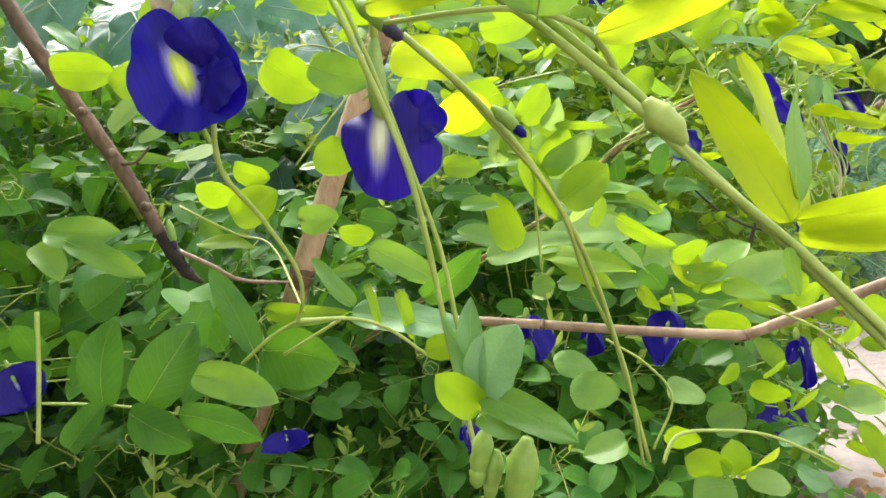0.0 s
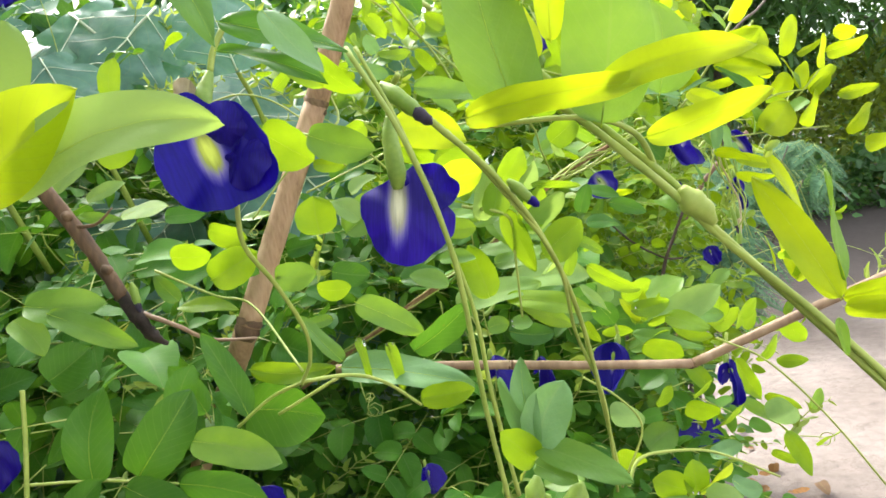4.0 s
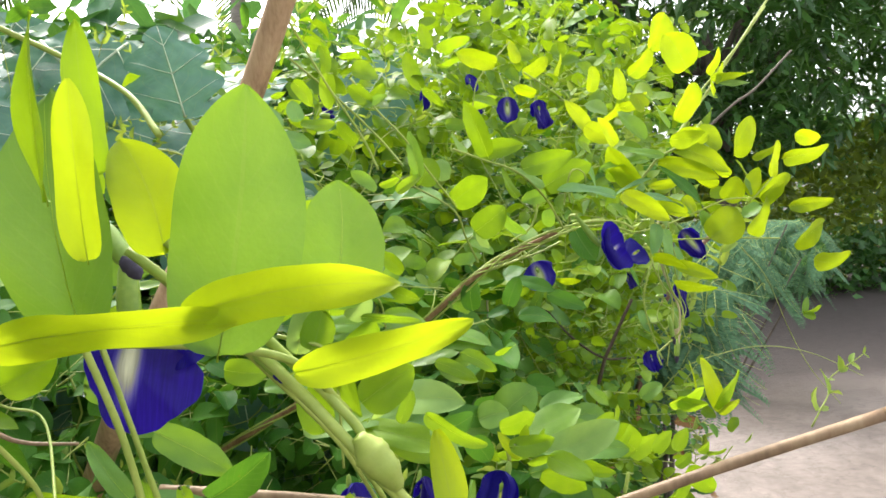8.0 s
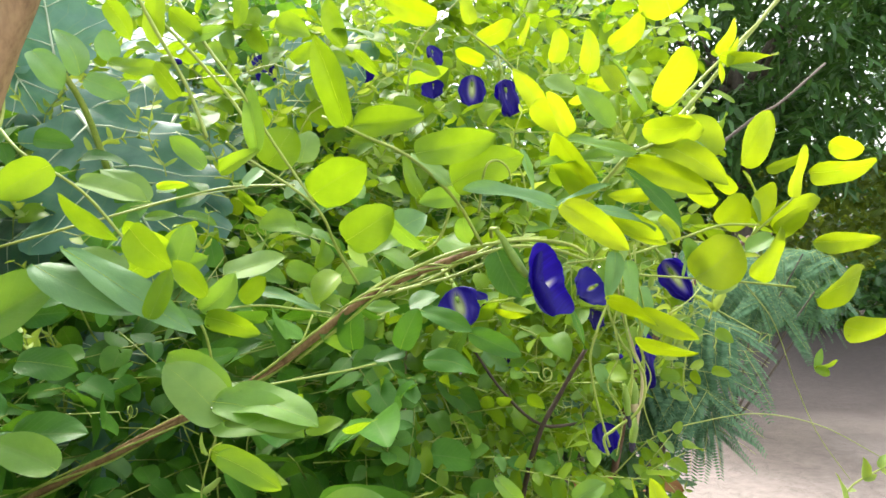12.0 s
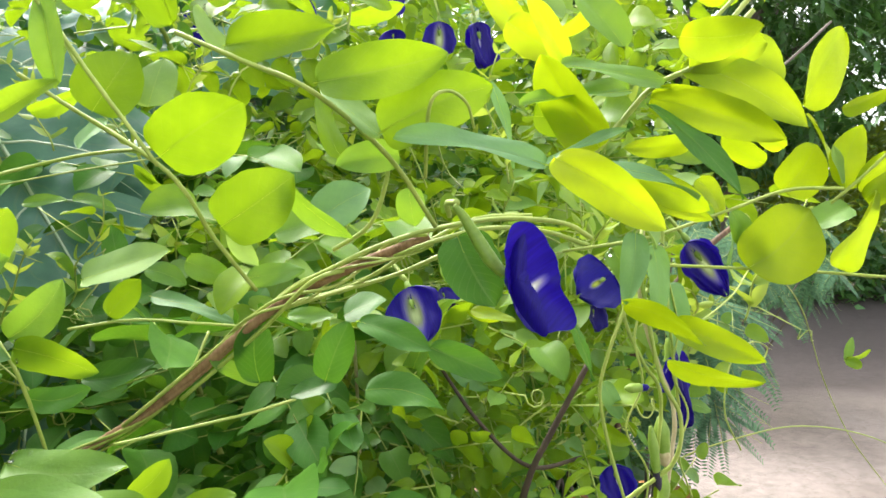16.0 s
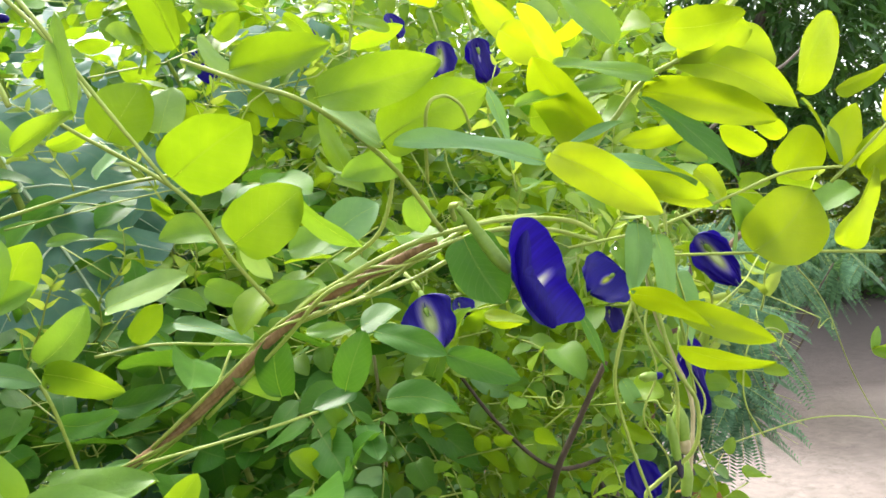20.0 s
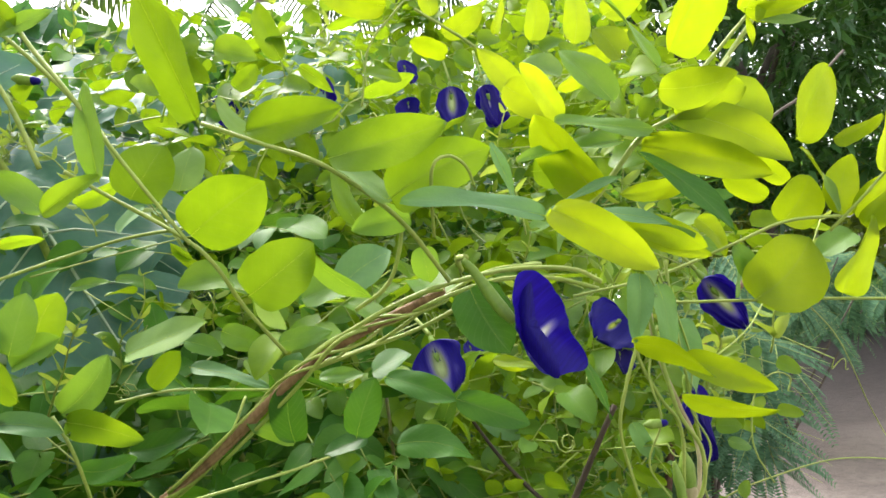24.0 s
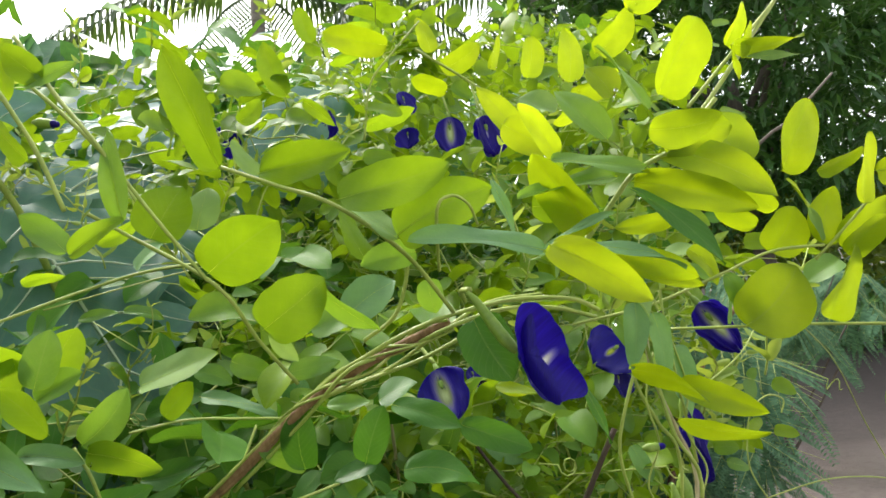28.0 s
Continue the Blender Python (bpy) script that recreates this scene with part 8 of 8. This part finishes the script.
for k in range(34):
    p = np.array((spots.uniform(-1.15, 0.15), spots.uniform(1.0, 1.9), 0.0))
    p[2] = 1.28 + spots.uniform(-0.1, 0.42) * (0.25 + 0.62 * p[1])
    reach = np.array((spots.uniform(-0.2, 0.2), -0.10, spots.uniform(-0.18, 0.02)))
    broad_leaf(tuple(p), tuple(p + spots.uniform(0.17, 0.30) * reach / np.linalg.norm(reach)), (spots.uniform(-0.3, 0.3), -0.7, 0.7), 0.85, 4, big, 30 + k)

# ---- trees, palm, shrub and hedge ----
def crown(rng, centre, spread, count, leaf, droop):
    """Leaf tufts through an uneven crown: many clumps, each a whorl of hanging leaves."""
    cs, ys, zs, ls = [], [], [], []
    clumps = rng.normal(size=(count, 3))
    clumps = unit(clumps) * (0.35 + 0.65 * rng.random((count, 1)) ** 0.5)
    for q in clumps:
        if noise.noise(tuple(2.6 * q)) < -0.12:
            continue
        at = np.array(centre) + q * spread
        for k in range(rng.integers(7, 13)):
            y = unit(np.array((rng.normal(), rng.normal(), 0.6 * rng.normal() - droop)))
            z = unit(np.array((0.4 * rng.normal(), 0.4 * rng.normal(), 1.0)))
            cs.append(at + 0.06 * rng.normal(size=3)), ys.append(y), zs.append(unit(z - y * (z @ y))), ls.append(leaf * rng.uniform(0.7, 1.2))
    return np.array(cs), np.array(ys), np.array(zs), np.array(ls)


def tree(foot, height, spread, count, leaf, mat, label, seed, width=0.28):
    """Tapered trunk with forking limbs and a crown of hanging leaves."""
    rng = np.random.default_rng(seed)
    foot = np.array(foot, float)
    thing = empty("tree", foot, label, "tree", "trees beside the path")
    top = np.array((0.3 * rng.normal(), 0.3 * rng.normal(), 0.55 * height))
    part("trunk", tube("trunk", [(0, 0, -0.1), 0.35 * top + (0.1, 0, 0), top], (0.17, 0.13, 0.09), TRUNK, 12, 0.06), thing, "dark rough trunk")
    for k in range(9):
        a = 2.4 * k + rng.uniform(-0.4, 0.4)
        out = np.array((math.cos(a), math.sin(a), 0)) * spread[0] * rng.uniform(0.5, 0.8)
        start = top * rng.uniform(0.45, 1.0)
        end = np.array((out[0], out[1], height * rng.uniform(0.45, 0.95)))
        part("limb", tube("limb", [start, 0.5 * (start + end) + 0.2 * rng.normal(size=3), end], (0.06, 0.035, 0.012), TRUNK, 7, 0.05), thing)
    c, y, z, l = crown(rng, (0, 0, 0.66 * height), spread, count, leaf, 0.5)
    ob = leaf_mass("crown", c, y, z, l, mat, width, 3, 2, 0.25, 0.2, kinds=3)
    for key in ("label", "category", "kind"):
        if key in ob:
            del ob[key]
    ob.parent = thing
    return thing


tree((5.2, 8.6, 0), 6.6, (3.0, 2.4, 3.0), 3000, 0.23, DARK_MASS, "dense dark green tree with long drooping leaves", 1)
tree((9.2, 9.6, 0), 7.2, (3.2, 2.6, 3.3), 1800, 0.20, DARK_MASS, "dense dark green tree with long drooping leaves", 2)
tree((3.7, 12.5, 0), 6.4, (1.5, 1.8, 2.2), 700, 0.20, DARK_MASS, "slim dark green tree behind the vine", 3)
tree((-5.5, 10.5, 0), 4.2, (3.2, 2.2, 1.9), 1300, 0.18, DARK_MASS, "low green tree far behind the vine", 4)
tree((1.0, 13.5, 0), 3.8, (2.6, 1.8, 1.7), 900, 0.18, DARK_MASS, "low green tree far behind the vine", 5)
# Unseen tree behind the viewpoint, added to darken the vine's left side.
tree((-2.9, -1.7, 0), 4.6, (2.1, 1.7, 1.7), 1300, 0.20, DARK_MASS, "unseen leafy tree added to shade the vine", 8)
tree((-7.5, -6.0, 0), 6.0, (3.0, 3.0, 2.6), 700, 0.22, DARK_MASS, "leafy tree across the yard", 6)
tree((7.0, -6.5, 0), 6.0, (3.0, 3.0, 2.6), 700, 0.22, DARK_MASS, "leafy tree across the yard", 7)


def palm(foot, height, lean, label, seed):
    """Coconut palm: ringed trunk and drooping fronds with hanging leaflets."""
    rng = np.random.default_rng(seed)
    thing = empty("coconut_palm", foot, label, "palm tree")
    top = np.array((*lean, height), float)
    line = smooth_line([(0, 0, -0.1), 0.35 * top * (0.6, 0.6, 1), top], 14)
    radii = [0.15 - 0.05 * s + 0.008 * (k % 2) for k, s in enumerate(np.linspace(0, 1, len(line)))]
    part("trunk", mesh_of("trunk", *tube_data(line, radii, 12, 0.02), PALM_BARK), thing, "pale ringed palm trunk")
    for k in range(13):
        a = 2.4 * k + rng.uniform(-0.3, 0.3)
        rise = rng.uniform(-0.1, 0.9)
        d = np.array((math.cos(a), math.sin(a), 0))
        reach = rng.uniform(3.0, 4.2)
        spine = smooth_line([top, top + d * reach * 0.4 + (0, 0, 0.55 * rise), top + d * reach * 0.8 + (0, 0, 0.35 * rise - 0.5), top + d * reach * 1.05 + (0, 0, -1.4 + 0.3 * rise)], 8)
        verts, faces = tube_data(spine, (0.03, 0.008), 5)
        verts, faces = list(verts), list(faces)
        for s in np.linspace(0.12, 0.99, 36):
            i = s * (len(spine) - 1)
            p = spine[int(i)] + (spine[min(int(i) + 1, len(spine) - 1)] - spine[int(i)]) * (i % 1)
            t = unit(spine[min(int(i) + 1, len(spine) - 1)] - spine[max(int(i) - 1, 0)])
            for sgn in (-1, 1):
                side = unit(np.cross(t, (0, 0, 1))) * sgn
                size = 0.75 * math.sin(math.pi * (0.15 + 0.8 * s)) + 0.12
                mid = p + size * 0.5 * unit(side + 0.5 * t - (0, 0, 0.5))
                end = mid + size * 0.55 * unit(0.35 * side + 0.3 * t - (0, 0, 1.2)) + 0.03 * rng.normal(size=3)
                w = 0.030 * t
                b = len(verts)
                verts += [p - w, p + w, mid + w, mid - w, end]
                faces += [(b, b + 1, b + 2, b + 3), (b + 3, b + 2, b + 4)]
        part("frond", mesh_of("frond", verts, faces, PALM_LEAF, [(0.3, 0.5)] * len(verts)), thing, "drooping feathered palm frond")
    return thing


crown_at = (-1.05, 10.70, 6.30)
palm((crown_at[0] - 0.4, crown_at[1] + 0.3, 0), crown_at[2], (0.4, -0.3), "coconut palm with grey fronds hanging over the yard", 9)
foot_at = (4.067, 10.411, 0.952)
palm((foot_at[0], foot_at[1], 0), 6.2, (-0.9, 0.3), "tall coconut palm with a pale ringed trunk", 4)


def feather_shrub(foot, label, count, seed, reach=0.9, grain=1.0):
    """A shrub of twice feathered fern-like leaves: thin limbs and sprays of tiny leaflets."""
    rng = np.random.default_rng(seed)
    thing = empty("feathery_shrub", foot, label, "shrub")
    cs, ys, zs, ls = [], [], [], []
    for k in range(8):
        a = rng.uniform(0, 6.28)
        end = np.array((0.6 * reach * math.cos(a), 0.6 * reach * math.sin(a), rng.uniform(0.7, 1.25)))
        part("limb", tube("limb", [(0, 0, -0.05), 0.4 * end + 0.05 * rng.normal(size=3), end], (0.014, 0.008, 0.004), TRUNK, 7, 0.05), thing)
    ribs = []
    for k in range(count):
        at = unit(rng.normal(size=3)) * rng.random() ** 0.4 * (reach * 0.8, reach * 0.8, 0.27) + (0, 0, 1.0)
        head = unit(np.array((0.8 * rng.normal() + 0.5 * at[0] / reach, 0.8 * rng.normal() - 0.4, -0.25 + 0.3 * rng.normal())))
        up = unit(np.array((0.3 * rng.normal(), -0.6, 0.9)))
        side = unit(np.cross(head, up))
        size = grain * rng.uniform(0.09, 0.15)
        ribs.append((at - 0.4 * size * head, at + 1.2 * size * head))
        for j in range(3):
            for sgn in (-1, 1):
                arm = unit(sgn * side * 0.9 + 0.6 * head - (0, 0, rng.uniform(0.3, 1.1)))
                span = size * rng.uniform(0.95, 1.3)
                stem = at + head * size * (j + 0.6) / 3.4
                flat = unit(up - arm * (up @ arm))
                across = np.cross(arm, flat)
                ribs.append((stem, stem + span * arm))
                for m in range(26):
                    base = stem + arm * span * (m + 1) / 26 - 0.25 * span * (m / 26) ** 2 * np.array((0, 0, 1))
                    for tw in (-1, 1):
                        cs.append(base), ys.append(unit(across * tw + 0.35 * arm - 0.12 * flat)), zs.append(flat), ls.append(grain * 0.023 * math.sin(math.pi * (0.22 + 0.66 * m / 26)) + 0.002)
    rv, rf = [], []
    for p, q in ribs:
        v, f = tube_data(np.array((p, q)), (0.0009, 0.0005), 3)
        rf += [tuple(len(rv) + i for i in w) for w in f]
        rv += list(v)
    tagged(part("leaf_ribs", mesh_of("leaf_ribs", rv, rf, STEM), thing, "pale thin ribs"), kind="stuff")
    z, y = np.array(zs), np.array(ys)
    z = unit(z - y * (z * y).sum(1, keepdims=True))
    ob = leaf_mass("feathered_leaves", np.array(cs), y, z, np.array(ls), FERN_MASS, 0.34, 2, 1, 0.0, 0.0, kinds=1)
    for key in ("category", "kind"):
        if key in ob:
            del ob[key]
    ob.parent = thing
    return thing


feather_shrub((0.92, 1.95, 0), "blue-green shrub with feathery twice divided leaves", 80, 3, 0.31)
feather_shrub((2.6, 4.3, 0), "blue-green shrub with feathery twice divided leaves", 70, 5, 0.9, 1.6)


def hedge(name, x0, y0, x1, y1, height, depth, count, leaf, mat, label, seed, rise=0.8):
    rng = np.random.default_rng(seed)
    s = rng.random(count)
    high = height * (0.85 + 0.15 * np.array([noise.noise((9 * a, seed, 0)) for a in s])) * rng.random(count) ** rise
    c = np.stack([x0 + (x1 - x0) * s, y0 + (y1 - y0) * s, high], 1) + rng.normal(size=(count, 3)) * (depth, depth, 0.05)
    c[:, 2] = np.maximum(c[:, 2], 0.02)
    y = unit(rng.normal(size=(count, 3)) * (1, 1, 0.5) + (0, -0.2, -0.5))
    z = unit(rng.normal(size=(count, 3)) * 0.5 + (0, -0.4, 0.8))
    z = unit(z - y * (z * y).sum(1, keepdims=True))
    return leaf_mass(name, c, y, z, leaf * rng.uniform(0.7, 1.3, count), mat, 0.5, 3, 2, label=label, category="hedge", kinds=3)


hedge("yellow_green_hedge", 3.0, 10.2, 14.0, 8.2, 2.7, 0.35, 12000, 0.15, HEDGE_MASS, "yellow-green hedge hung with creepers behind the path", 3)
# Dark leaf strip stands for the shadow at the hedge's foot.
hedge("low_dark_hedge", 3.2, 8.6, 13.0, 7.0, 0.9, 0.25, 6000, 0.13, DARK_MASS, "low dark green growth for the shadowed hedge foot across the path", 5)
hedge("back_foliage", -4.5, 2.1, 0.25, 2.3, 2.35, 0.35, 15000, 0.09, MATURE_MASS, "dark leafy growth behind the vine", 6)
hedge("blue_green_thicket", -2.6, 1.95, 0.30, 2.15, 2.25, 0.16, 9000, 0.13, BROAD_MASS, "blue-green broad foliage crowding behind the vine", 12, 0.5)
# Dark leaves put in where shade fills the space under the shrub.
hedge("shaded_undergrowth", 0.65, 2.08, 1.16, 2.36, 1.0, 0.07, 3200, 0.06, DARK_MASS, "dark undergrowth added for the shade below the feathery shrub", 15)
hedge("far_green", -14.0, 15.0, 20.0, 14.0, 3.6, 0.8, 14000, 0.30, DARK_MASS, "distant belt of green trees", 7)


# ---- dew on the near leaves ----
def water_material():
    m, nt, out = material("water")
    skin = node(nt, "ShaderNodeBsdfPrincipled", Roughness=0.02, IOR=1.33)
    skin.inputs["Transmission Weight"].default_value = 1.0
    nt.links.new(skin.outputs[0], out.inputs[0])
    return m


verts, faces = [], []
for i in range(5):
    a = math.pi / 2 * i / 4
    for k in range(10):
        b = 2 * math.pi * k / 10
        verts.append((math.cos(a) * math.cos(b), math.cos(a) * math.sin(b), 0.62 * math.sin(a)))
for i in range(4):
    for k in range(10):
        faces.append((10 * i + k, 10 * i + (k + 1) % 10, 10 * i + 10 + (k + 1) % 10, 10 * i + 10 + k))
faces.append(tuple(reversed(range(10))))
drop = mesh_of("water_drop", verts, faces, water_material())
rng = np.random.default_rng(44)
reached = [ob for ob in bpy.data.objects if ob.name.startswith("leaflet") and ob.data.materials and ob.data.materials[0] in (BLUISH, FRESH, YOUNG, LIME) and ob.parent.location.y + ob.data.vertices[0].co.y > 0.2]
for ob in [reached[i] for i in rng.choice(len(reached), 34, replace=False)]:
    for i in rng.choice(np.arange(14, 56), 3, replace=False):
        v = ob.data.vertices[int(i)]
        up = v.normal if v.normal.z > 0 else -v.normal
        bead = new("water_drop", drop)
        bead.matrix_world = Matrix.Translation(ob.parent.location + v.co) @ up.to_track_quat("Z", "Y").to_matrix().to_4x4() @ Matrix.Scale(rng.uniform(0.0006, 0.0013), 4)
        tagged(bead, "clear round water drop on a leaf", "water drop", "drops on the leaves")
